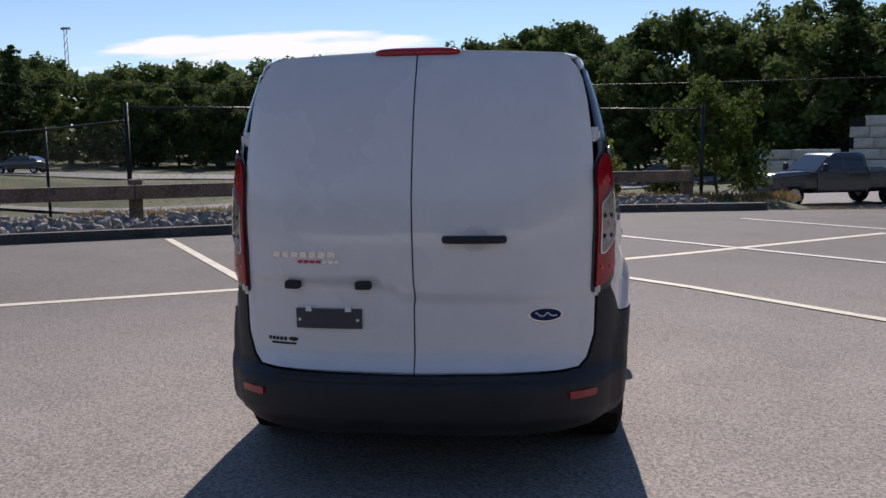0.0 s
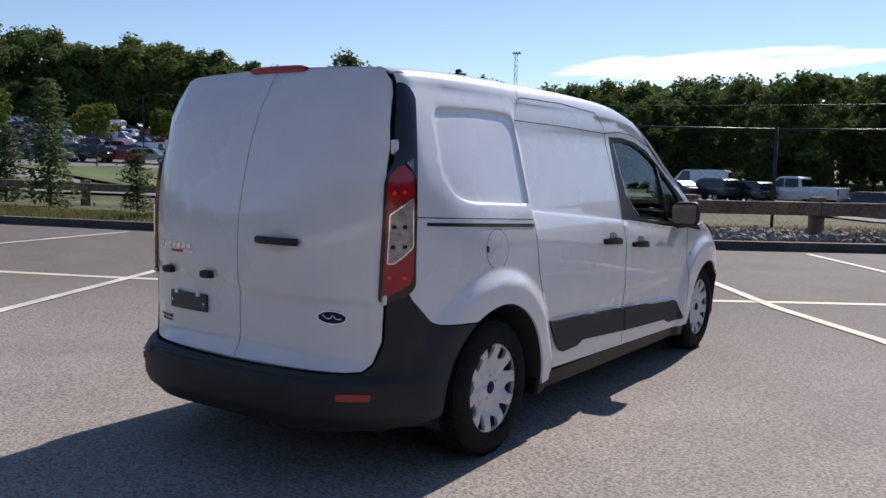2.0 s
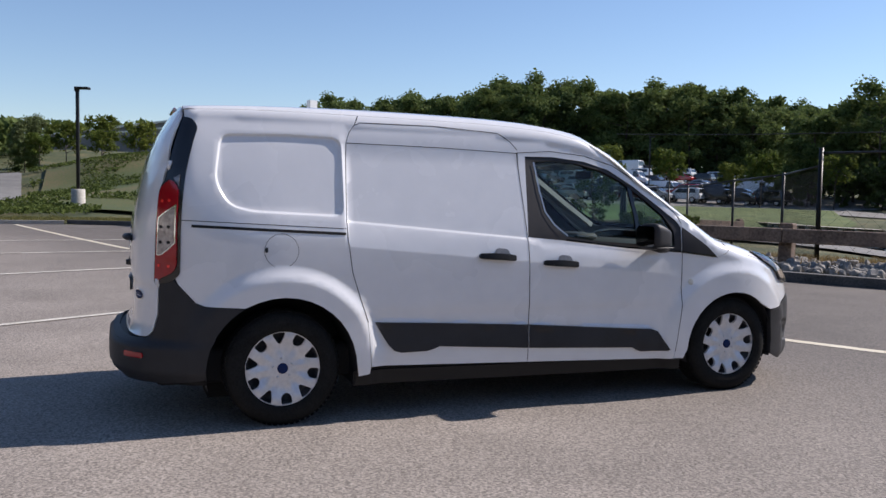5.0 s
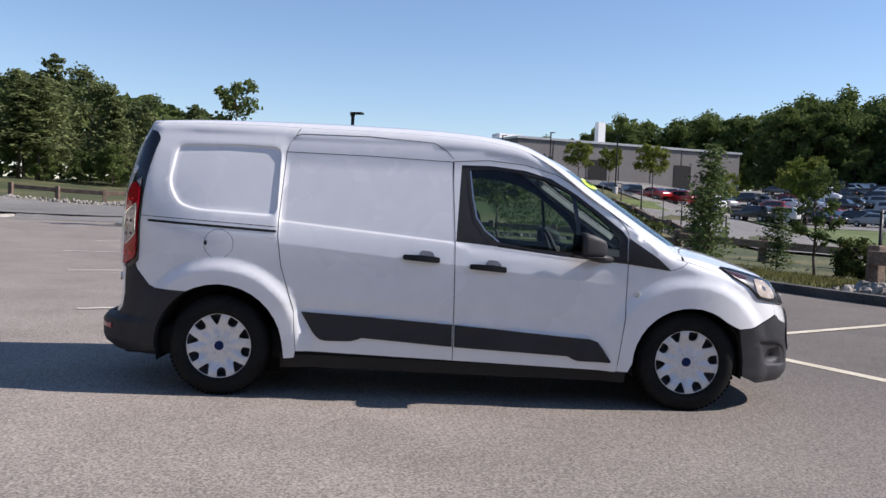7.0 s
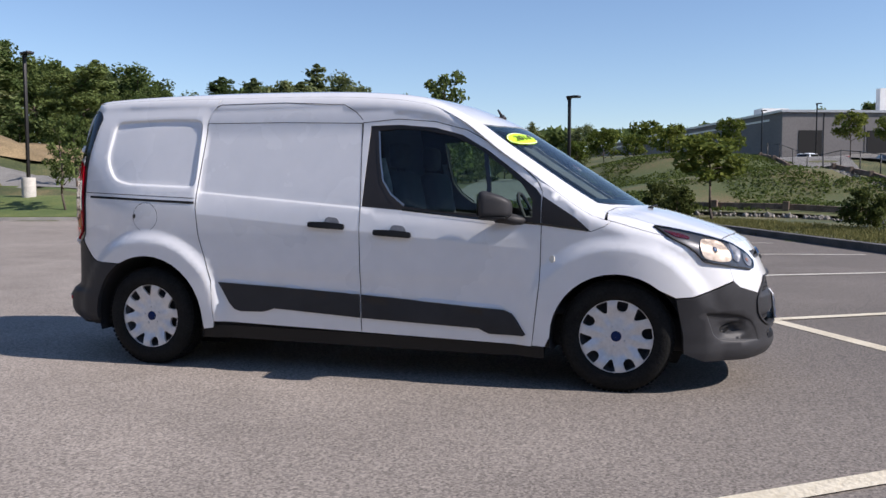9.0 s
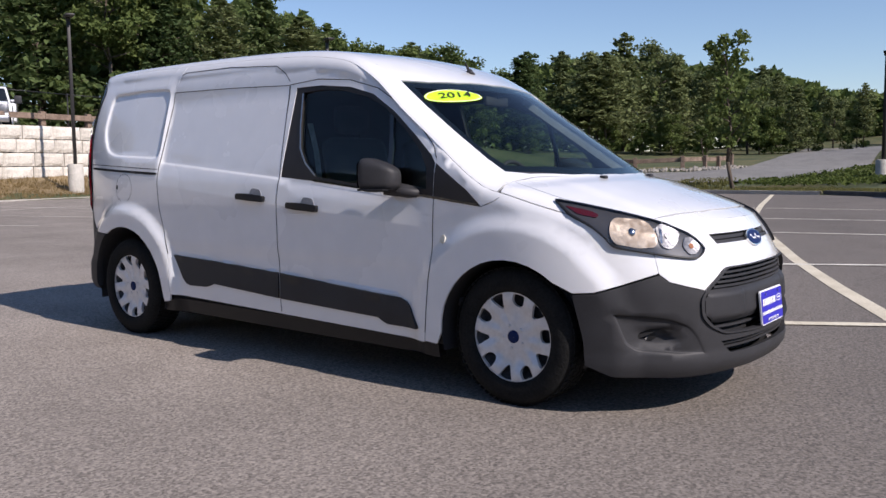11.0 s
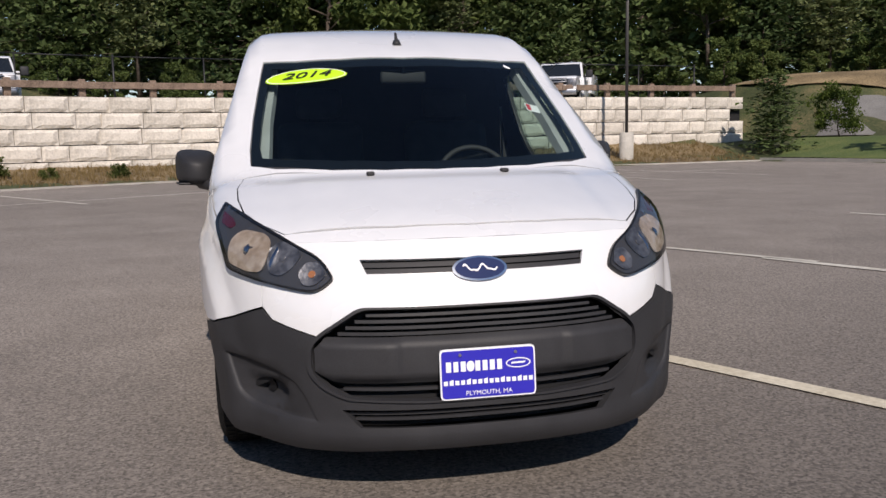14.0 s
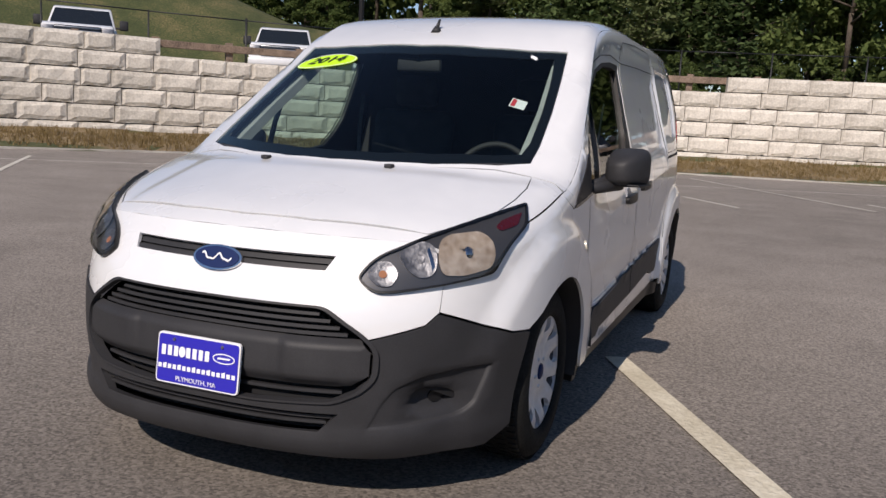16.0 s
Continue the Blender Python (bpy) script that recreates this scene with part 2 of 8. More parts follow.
LEAF_WEED = foliage("weed_leaves", (0.040, 0.066, 0.016), (0.135, 0.165, 0.046))
LEAF_GRASS = foliage("grass_blades", (0.13, 0.092, 0.038), (0.36, 0.265, 0.135))
STEEL_DARK = principled("dark_bronze_steel", (0.018, 0.016, 0.015), 0.45, 0.3)
FENCE_BLACK = principled("black_fence_vinyl", (0.012, 0.012, 0.012), 0.5)
GALV = worn("galvanised_steel", (0.30, 0.30, 0.30), (0.52, 0.52, 0.52), 5, (0.4, 0.6), 0, 40, metal=0.8)
# panel grey taken darker to hold the shade on the front wall
FACADE = worn("facade_panel", (0.135, 0.125, 0.12), (0.19, 0.178, 0.17), 0.15, (0.8, 0.9), 0.2, 4)
ROOFING = worn("roof_membrane", (0.55, 0.55, 0.54), (0.75, 0.75, 0.73), 0.2, (0.7, 0.9))
DARK_HOLE = principled("dark_opening", (0.01, 0.01, 0.01), 0.9)

WHITE = worn("white_car_paint", (0.725, 0.735, 0.745), (0.785, 0.79, 0.795), 1.2, (0.22, 0.34), 0.0, 8, coat=1.0)
PLASTIC = worn("grey_black_plastic", (0.024, 0.024, 0.026), (0.038, 0.038, 0.041), 6.0, (0.48, 0.60), 0.06, 300)
PLASTIC.node_tree.nodes["Principled BSDF"].inputs["Specular IOR Level"].default_value = 0.28
PLASTIC_GLOSS = principled("gloss_black_trim", (0.008, 0.008, 0.010), 0.18, 0, 0.4)
SURROUND = worn("brown_black_trim", (0.012, 0.010, 0.010), (0.022, 0.018, 0.018), 8.0, (0.45, 0.6), 0.05, 200)
HANDLE = principled("black_handle", (0.010, 0.010, 0.011), 0.42, 0, 0.0, 0.3)
# grey that paints the shade in the white handle cups
CUP_SHADE = worn("cup_shade_grey", (0.16, 0.165, 0.18), (0.26, 0.265, 0.28), 20, (0.35, 0.5), 0, 60)
GAP = principled("dark_gap", (0.006, 0.006, 0.007), 0.8)
RUBBER = worn("tyre_rubber", (0.008, 0.008, 0.008), (0.019, 0.019, 0.018), 9.0, (0.75, 0.9), 0.2, 90)
RUBBER.node_tree.nodes["Principled BSDF"].inputs["Specular IOR Level"].default_value = 0.15
SILVER = worn("silver_wheel_paint", (0.60, 0.60, 0.61), (0.72, 0.72, 0.73), 8.0, (0.25, 0.38), 0.0, 50, metal=0.25)
STEEL_WHEEL = worn("painted_steel_wheel", (0.03, 0.03, 0.033), (0.10, 0.10, 0.11), 14, (0.5, 0.7), 0, 60)
CHROME = principled("chrome", (0.78, 0.79, 0.80), 0.10, 1.0)
STEEL = principled("brushed_steel", (0.42, 0.42, 0.43), 0.35, 1.0)
GLASS = pane("windscreen_glass", (0.60, 0.74, 0.70))
GLASS_SIDE = pane("side_glass", (0.62, 0.74, 0.69))
RED_LENS = principled("red_lens", (0.36, 0.003, 0.012), 0.10, 0, 0.6)
RED_DEEP = principled("deep_red_lens", (0.10, 0.006, 0.010), 0.2, 0, 0.6)
HEAD_LENS = pane("smoky_lamp_lens", (0.66, 0.67, 0.69), 1.6)
CLEAR_LENS = pane("clear_lamp_lens", (0.92, 0.94, 0.95), 1.55)
REFLECTOR = worn("lamp_reflector", (0.14, 0.14, 0.15), (0.42, 0.42, 0.43), 26, (0.34, 0.5), 0.15, 55, metal=0.85)
TAIL_CLEAR = worn("tail_clear_lens", (0.20, 0.19, 0.20), (0.42, 0.41, 0.42), 25, (0.10, 0.22), 0.1, 55, metal=0.6, coat=0.6)
LAMP_HOUSING = principled("grey_lamp_housing", (0.10, 0.10, 0.105), 0.32, 0.4)
AMBER = principled("amber_bulb", (0.50, 0.20, 0.08), 0.25, 0, 0.4)
# the sun's warm reflection in the lamp is put into this colour
LAMP_SUN_TINT = worn("sun_tinted_reflector", (0.40, 0.30, 0.21), (0.74, 0.64, 0.53), 16, (0.34, 0.5), 0.12, 40, metal=0.25)
OVAL_BLUE = principled("oval_blue_enamel", (0.006, 0.019, 0.085), 0.6, 0, 0.0, 0.2)
PLATE_BLUE = principled("plate_blue", (0.03, 0.025, 0.42), 0.35)
PLATE_GREY = principled("plate_bracket_grey", (0.05, 0.053, 0.062), 0.5)
INK_WHITE = principled("white_ink", (0.85, 0.85, 0.86), 0.5)
INK_BLACK = principled("black_ink", (0.012, 0.014, 0.012), 0.5)
INK_RED = principled("red_ink", (0.65, 0.05, 0.07), 0.5)
STICKER = principled("yellow_green_sticker", (0.52, 0.86, 0.02), 0.45)
TRIM_DARK = worn("dark_cabin_plastic", (0.012, 0.012, 0.014), (0.03, 0.03, 0.034), 6, (0.6, 0.8), 0.1, 120)
TRIM_LIGHT = worn("grey_cabin_trim", (0.30, 0.31, 0.31), (0.42, 0.43, 0.43), 6, (0.7, 0.85), 0.1, 120)
SEAT_CLOTH = worn("dark_seat_cloth", (0.014, 0.015, 0.018), (0.04, 0.042, 0.05), 12, (0.85, 0.95), 0.3, 200)


# ---- mesh tools ----
def finish(name, bm, material, parent=None, smooth=True, label=""):
    me = bpy.data.meshes.new(name)
    lay = bm.verts.layers.float_vector.get("true_normal")
    normals = [tuple(v[lay]) for v in bm.verts] if lay else None
    if lay:
        bm.verts.layers.float_vector.remove(lay)
    bm.to_mesh(me)
    bm.free()
    me.materials.append(material)
    if smooth:
        me.polygons.foreach_set("use_smooth", [True] * len(me.polygons))
        if normals:
            me.normals_split_custom_set_from_vertices(normals)
    ob = new(name, me)
    if parent:
        ob.parent = parent
    if label:
        ob["label"] = label
    return ob


def part(name, bm, material, parent, label="", smooth=True):
    """Links a bmesh as one mesh object under a thing or under a part."""
    return finish(name, bm, material, parent, smooth, label)


def thing(name, label, category, group="", m=None, kind=""):
    """An Empty at the base of a thing, which parents its parts."""
    e = tagged(new(name), label, category, group, kind)
    e.empty_display_size = 0.2
    if m is not None:
        e.matrix_world = m
    return e


def box(bm, cx, cy, cz, sx, sy, sz, bevel=0.0, turn=None):
    r = bmesh.ops.create_cube(bm, size=1.0)
    m = Matrix.Translation((cx, cy, cz)) @ (turn or Matrix()) @ Matrix.Diagonal((sx, sy, sz, 1))
    bmesh.ops.transform(bm, matrix=m, verts=r["verts"])
    if bevel:
        edges = list({e for v in r["verts"] for e in v.link_edges})
        bmesh.ops.bevel(bm, geom=edges, offset=bevel, segments=2, affect="EDGES", profile=0.5)
    return bm


def boxed(cx, cy, cz, sx, sy, sz, bevel=0.0, turn=None):
    return box(bmesh.new(), cx, cy, cz, sx, sy, sz, bevel, turn)


def rod(bm, a, b, r0, r1=None, sides=8):
    """A tapered round bar from a to b."""
    a, b = Vector(a), Vector(b)
    d = b - a
    r = bmesh.ops.create_cone(bm, cap_ends=True, segments=sides, radius1=r0, radius2=r0 if r1 is None else r1, depth=d.length)
    m = Matrix.Translation((a + b) / 2) @ d.to_track_quat("Z", "Y").to_matrix().to_4x4()
    bmesh.ops.transform(bm, matrix=m, verts=r["verts"])
    return bm


def lathe(profile, sides=48, axis="X"):
    """A ring of faces from (along, radius) rows turned about an axis."""
    bm = bmesh.new()
    rings = []
    for along, radius in profile:
        ring = []
        for i in range(sides):
            a = 2 * math.pi * i / sides
            c, s = radius * math.cos(a), radius * math.sin(a)
            ring.append(bm.verts.new((along, c, s) if axis == "X" else (c, s, along)))
        rings.append(ring)
    for p, q in zip(rings, rings[1:]):
        for i in range(sides):
            bm.faces.new((p[i], p[(i + 1) % sides], q[(i + 1) % sides], q[i]))
    return bm


def inside(x, y, poly):
    hit = False
    j = len(poly) - 1
    for i in range(len(poly)):
        (xi, yi), (xj, yj) = poly[i], poly[j]
        if (yi > y) != (yj > y) and x < (xj - xi) * (y - yi) / (yj - yi) + xi:
            hit = not hit
        j = i
    return hit


def dense(poly, step, closed=True):
    """A polygon with its edges cut into pieces no longer than step."""
    rows = []
    for i in range(len(poly) if closed else len(poly) - 1):
        (ax, ay), (bx, by) = poly[i], poly[(i + 1) % len(poly)]
        n = max(1, math.ceil(math.hypot(bx - ax, by - ay) / step))
        rows += [(ax + (bx - ax) * k / n, ay + (by - ay) * k / n) for k in range(n)]
    if not closed:
        rows.append(poly[-1])
    return rows


def rounded(poly, r, n=4):
    """A polygon with its corners rounded."""
    rows = []
    for i in range(len(poly)):
        p, c, q = (Vector(poly[(i + k) % len(poly)]) for k in (-1, 0, 1))
        a, b = p - c, q - c
        k = min(r, 0.45 * a.length, 0.45 * b.length)
        a, b = c + a.normalized() * k, c + b.normalized() * k
        for j in range(n + 1):
            s = j / n
            v = a * (1 - s) ** 2 + c * 2 * s * (1 - s) + b * s * s
            rows.append((v.x, v.y))
    return rows


def oval(cx, cy, rx, ry, n=28):
    return [(cx + rx * math.cos(2 * math.pi * i / n), cy + ry * math.sin(2 * math.pi * i / n)) for i in range(n)]


import functools
from mathutils.geometry import delaunay_2d_cdt


def sheet(poly, place, step=0.05, holes=(), skirt=0.0, off=0.0, flip=False, mirror=False, lines=()):
    """A curved panel: the flat outline poly, less its holes, filled with a grid and laid on the surface place(u, v, off), with a rim turned inwards."""
    loops = [dense(poly, step)] + [dense(h, step) for h in holes]
    pts, edges = [], []
    for loop in loops:
        base = len(pts)
        pts += [Vector(p) for p in loop]
        edges += [(base + i, base + (i + 1) % len(loop)) for i in range(len(loop))]
    rows = [dense(k, step, False) for k in lines]
    for row in rows:
        base = len(pts)
        pts += [Vector(p) for p in row]
        edges += [(base + i, base + i + 1) for i in range(len(row) - 1)]
    us, vs = [p[0] for p in loops[0]], [p[1] for p in loops[0]]
    nu, nv = int((max(us) - min(us)) / step) + 1, int((max(vs) - min(vs)) / step) + 1
    for i in range(nu):
        for j in range(nv):
            u, v = min(us) + (i + 0.5) * step, min(vs) + (j + 0.5) * step
            if inside(u, v, loops[0]) and not any(inside(u, v, h) for h in loops[1:]):
                near = min((p[0] - u) ** 2 + (p[1] - v) ** 2 for loop in loops + rows for p in loop)
                if near > (0.4 * step) ** 2:
                    pts.append(Vector((u, v)))
    verts, _, faces, *_ = delaunay_2d_cdt(pts, edges, [], 0, 1e-6)
    bm = bmesh.new()
    lay = bm.verts.layers.float_vector.new("true_normal")
    made = {}

    def vert(i):
        if i not in made:
            u, v = verts[i].x, verts[i].y
            co = place(u, v, off)
            e = 0.003
            n = (Vector(place(u + e, v, 0.0)) - Vector(place(u - e, v, 0.0))).cross(Vector(place(u, v + e, 0.0)) - Vector(place(u, v - e, 0.0)))
            if n.length > 1e-12:
                n = n.normalized() * (-1 if flip else 1)
            made[i] = bm.verts.new((-co[0], co[1], co[2]) if mirror else co)
            made[i][lay] = (-n.x, n.y, n.z) if mirror else n
        return made[i]

    count = {}
    kept = []
    for f in faces:
        cu, cv = sum(verts[i].x for i in f) / 3, sum(verts[i].y for i in f) / 3
        if inside(cu, cv, loops[0]) and not any(inside(cu, cv, h) for h in loops[1:]):
            f = f[::-1] if flip != mirror else f
            kept.append(f)
            bm.faces.new([vert(i) for i in f])
            for k in range(3):
                e = (f[k], f[(k + 1) % 3])
                count[e] = count.get(e, 0) + 1
    if skirt:
        rim = {}
        for (a, b) in count:
            if (b, a) not in count:
                for i in (a, b):
                    if i not in rim:
                        co = place(verts[i].x, verts[i].y, off - skirt)
                        top = place(verts[i].x, verts[i].y, off)
                        sgn = -1 if mirror else 1
                        rim[i] = (bm.verts.new((sgn * top[0], top[1], top[2])), bm.verts.new((sgn * co[0], co[1], co[2])))
                bm.faces.new((rim[b][0], rim[a][0], rim[a][1], rim[b][1]))
    return bm


def skin(point):
    """Turns point(u, v) into place(u, v, off), which moves along the surface's normal (outwards is du x dv)."""
    def place(u, v, off=0.0):
        p = Vector(point(u, v))
        if not off:
            return p
        e = 0.004
        n = (Vector(point(u + e, v)) - Vector(point(u - e, v))).cross(Vector(point(u, v + e)) - Vector(point(u, v - e)))
        return p + n.normalized() * off if n.length > 1e-9 else p
    return place



def lerp_table(table, v):
    """Smooth interpolation in rows of (place, value)."""
    if v <= table[0][0]:
        return table[0][1]
    for i in range(len(table) - 1):
        (a, p), (b, q) = table[i], table[i + 1]
        if v <= b:
            h = b - a
            m0 = (q - p) / h if i == 0 else (q - table[i - 1][1]) / (b - table[i - 1][0])
            m1 = (q - p) / h if i + 2 == len(table) else (table[i + 2][1] - p) / (table[i + 2][0] - a)
            s = (v - a) / h
            return ((2*s**3 - 3*s*s + 1) * p + (s**3 - 2*s*s + s) * h * m0 + (3*s*s - 2*s**3) * q + (s**3 - s*s) * h * m1)
    return table[-1][1]


# the van's shape: y ahead, x to its passenger side, z up; metres from the middle between the axles
ROOFLINE = [(-2.30, 1.70), (-2.20, 1.765), (-2.05, 1.80), (-1.4, 1.825), (-0.5, 1.82), (0.0, 1.80), (0.3, 1.765), (0.5, 1.72), (0.69, 1.645), (0.85, 1.565),
            (1.2, 1.345), (1.6, 1.09), (1.68, 1.048), (1.8, 1.02), (2.0, 0.96), (2.15, 0.91), (2.25, 0.865), (2.33, 0.81), (2.40, 0.74)]
FLANK = [(0.15, 0.865), (0.30, 0.885), (0.50, 0.897), (0.80, 0.90), (1.00, 0.895), (1.10, 0.882), (1.30, 0.833), (1.567, 0.762), (1.70, 0.715), (1.85, 0.66)]
NOSE = [(0.15, 2.35), (0.22, 2.415), (0.30, 2.425), (0.45, 2.42), (0.60, 2.40), (0.72, 2.36), (0.80, 2.325), (0.87, 2.27), (0.95, 2.2), (1.05, 2.1), (1.2, 2.0)]
TAIL = [(0.25, -2.40), (0.46, -2.40), (0.50, -2.335), (0.75, -2.32), (1.03, -2.318), (1.25, -2.285), (1.45, -2.235), (1.60, -2.18), (1.70, -2.135), (1.76, -2.105), (1.81, -2.06)]


def top_z(x, y):
    """Height of the roof, windscreen and bonnet before their edge rounds over."""
    bow = min(1.0, max(0.0, (y - 0.1) / 0.8))
    s = y + 0.36 * x * x * bow * bow * (3 - 2 * bow)
    return lerp_table(ROOFLINE, s) - (0.055 - 0.03 * bow) * x * x


NOSE_P = 2.6
NOSE_C = 0.5 ** (1 / NOSE_P)


def front_taper(y, z):
    n = lerp_table(NOSE, z)
    s = (y - 1.45) / (n - 1.45)
    return 0.0 if s >= 1 else (1 - max(0.0, s) ** NOSE_P) ** (1 / NOSE_P)


def rear_taper(y, z):
    n = lerp_table(TAIL, z)
    k = min(1.0, max(0.0, (z - 0.95) / 0.5))
    draw = 1 - (0.075 - 0.055 * k * k * (3 - 2 * k)) * (max(0.0, -1.5 - y) / 0.53) ** 2
    s = (-1.98 - y) / (-1.98 - n)
    return 0.0 if s >= 1 else draw * (1 - max(0.0, s) ** 2.6) ** 0.22


def flank_x(y, z):
    """Half width of the side at height z, before it rounds over into the roof."""
    return lerp_table(FLANK, z) * front_taper(y, z) * rear_taper(y, z)


def edge_r(y):
    if y < 0.3:
        return 0.065 + 0.055 * min(1.0, max(0.0, (y + 1.95) / 0.9))
    return max(0.05, 0.12 - 0.10 * (y - 0.3)) if y < 1.2 else min(0.10, 0.05 + 0.12 * (y - 1.2))


@functools.lru_cache(maxsize=None)
def edge_exact(k):
    y = k * 0.01
    r = edge_r(y)
    x = 0.75
    for _ in range(6):
        x = flank_x(y, top_z(max(0.0, x - 0.05), y) - r)
    xb = max(0.0, x - 0.293 * r)
    zb = top_z(xb, y) - 0.293 * r
    return xb, zb, x - r, zb - 0.707 * r, r


def edge_of(y):
    """Where roof and side meet: (x, z) of the seam, and the rounding's centre."""
    k = math.floor(y / 0.01)
    f = y / 0.01 - k
    return tuple(a + (b - a) * f for a, b in zip(edge_exact(k), edge_exact(k + 1)))


def side_x(y, z):
    xb, zb, xc, zc, r = edge_of(y)
    if z <= zc:
        return flank_x(y, z)
    d = min(z - zc, 0.98 * r)
    return xc + (r * r - d * d) ** 0.5


def roof_z(x, y):
    xb, zb, xc, zc, r = edge_of(y)
    d = abs(x) - xc
    z = top_z(x, y)
    return z - (r - (r * r - min(d, 0.98 * r) ** 2) ** 0.5) if d > 0 else z


def front_y(x, z):
    n = lerp_table(NOSE, z)
    w = lerp_table(FLANK, z)
    s = min(0.995, abs(x) / w)
    return 1.45 + (n - 1.45) * (1 - s ** NOSE_P) ** (1 / NOSE_P)


def rear_y(x, z):
    """Where the rear lies at half width x: the flank's own curve, turned round."""
    lo, hi = lerp_table(TAIL, z), -1.5
    wide = lerp_table(FLANK, min(z, 1.45))
    for _ in range(34):
        mid = (lo + hi) / 2
        if wide * rear_taper(mid, z) > abs(x):
            hi = mid
        else:
            lo = mid
    return hi


# ---- the van's surfaces ----
HUB_Y, HUB_Z = 1.531, 0.312


def ease(v, a, b):
    s = min(1.0, max(0.0, (v - a) / (b - a)))
    return s * s * (3 - 2 * s)


LEDGES = ((-0.97, -0.63, 0.5), (-0.52, -0.43, 1.0), (-0.33, -0.20, 0.4), (-0.12, -0.035, 0.9), (0.02, 0.16, 0.6), (0.36, 0.86, 1.0))


def flank(y, z):
    """A point of the passenger's side, with the arches' swell and the belt crease."""
    x = side_x(y, z)
    for hy, w in ((-HUB_Y, 0.034), (HUB_Y, 0.030)):
        rho = math.hypot(y - hy, z - HUB_Z)
        x += w * ease(rho, 0.60, 0.50) * ease(z, 1.02, 0.80)
    mid = ease(y, -1.25, -0.95) * ease(y, 1.15, 0.85)
    x -= 0.009 * mid * ease(z, 0.66, 0.58) * ease(z, 0.36, 0.50)
    crease = 1.155 - 0.087 * (y + 1.163)
    x -= 0.019 * min(1.0, max(0.0, (z - crease + 0.148) / 0.148)) * ease(y, -1.19, -1.15) * ease(y, 1.25, 0.7) * ease(z, 1.70, 1.50)
    if -1.01 < y < 0.95 and 0.3 < z < 0.7:
        ledge = 0.568 - 0.0595 * (y + 1.005)
        x += 0.0105 * sum(k * ease(y, a - 0.02, a + 0.02) * ease(y, b + 0.02, b - 0.02) for a, b, k in LEDGES) * ease(z, ledge + 0.028, ledge + 0.010) * ease(z, ledge - 0.02, ledge - 0.005)
    soft = 0.016 + 0.07 * ease(y, -0.05, 0.15)
    x -= 0.008 * ease(z, crease - soft, crease + 0.004) * ease(z, 1.70, 1.50) * ease(y, 1.2, 0.8) * ease(y, -1.19, -1.15)
    return (x, y, z)


REAR_EDGE = -2.05


def tail(x, z):
    """A point of the rear, meeting the roof's back edge."""
    y = rear_y(x, z)
    zb = roof_z(min(abs(x), edge_of(REAR_EDGE)[0]), REAR_EDGE)
    y += ease(z, zb - 0.25, zb) * (REAR_EDGE - rear_y(x, zb))
    line = 0.857 - 0.057 * ease(x, -0.17, -0.04)
    y += 0.014 * ease(z, line + 0.018, line - 0.018) * ease(abs(x), 0.72, 0.66) * ease(z, 0.50, 0.56)
    return (x, y, z)


NOSE_EDGE = 2.27


def nose_edge(x):
    return NOSE_EDGE - 0.36 * x * x


def nose(u, z):
    """A point of the front; u runs to the driver's side."""
    x = -u
    y = front_y(x, z)
    zb = top_z(x, nose_edge(x))
    y += ease(z, zb - 0.22, zb) * (nose_edge(x) - front_y(x, zb))
    return (x, y, z)


def upper(x, y):
    return (x, y, roof_z(x, y))


def tail_side(z):
    return -1.98 + 0.8 * (lerp_table(TAIL, z) + 1.98)


def nose_side(z):
    return 1.45 + NOSE_C * (lerp_table(NOSE, z) - 1.45)


def wrap_tail(q, z):
    """Round the tail: |q| below 1 across the rear, above 1 forward along the sides to y = -1.4."""
    w = flank_x(tail_side(z), z)
    if abs(q) <= 1:
        return tail(q * w, z)
    y = tail_side(z) + (abs(q) - 1) * (-1.4 - tail_side(z))
    x, y, z = flank(y, z)
    return (x if q > 0 else -x, y, z)


def tail_q(z, x=None, y=None):
    if y is None:
        w = flank_x(tail_side(z), z)
        if x <= w:
            return x / w
        y = rear_y(x, z)
    return 1 + (y - tail_side(z)) / (-1.4 - tail_side(z))


def wrap_nose(q, z):
    """Round the nose: |q| below 1 across the front (driver's side positive), above 1 back along the sides to y = 1.1."""
    w = NOSE_C * lerp_table(FLANK, z)
    if abs(q) <= 1:
        return nose(q * w, z)
    y = nose_side(z) - (abs(q) - 1) * (nose_side(z) - 1.1)
    x, y, z = flank(y, z)
    return (-x if q > 0 else x, y, z)


def nose_q(z, x=None, y=None):
    return x / (NOSE_C * lerp_table(FLANK, z)) if y is None else 1 + (nose_side(z) - y) / (nose_side(z) - 1.1)


FLANK_S, TAIL_S, NOSE_S, UPPER_S = skin(flank), skin(tail), skin(nose), skin(upper)
WRAP_T, WRAP_N = skin(wrap_tail), skin(wrap_nose)


def wheel_arc(hy, r, a0, a1, n=18):
    """Points of a wheel arch, degrees from the front horizontal."""
    return [(hy + r * math.cos(radians(a0 + (a1 - a0) * i / n)), HUB_Z + r * math.sin(radians(a0 + (a1 - a0) * i / n))) for i in range(n + 1)]


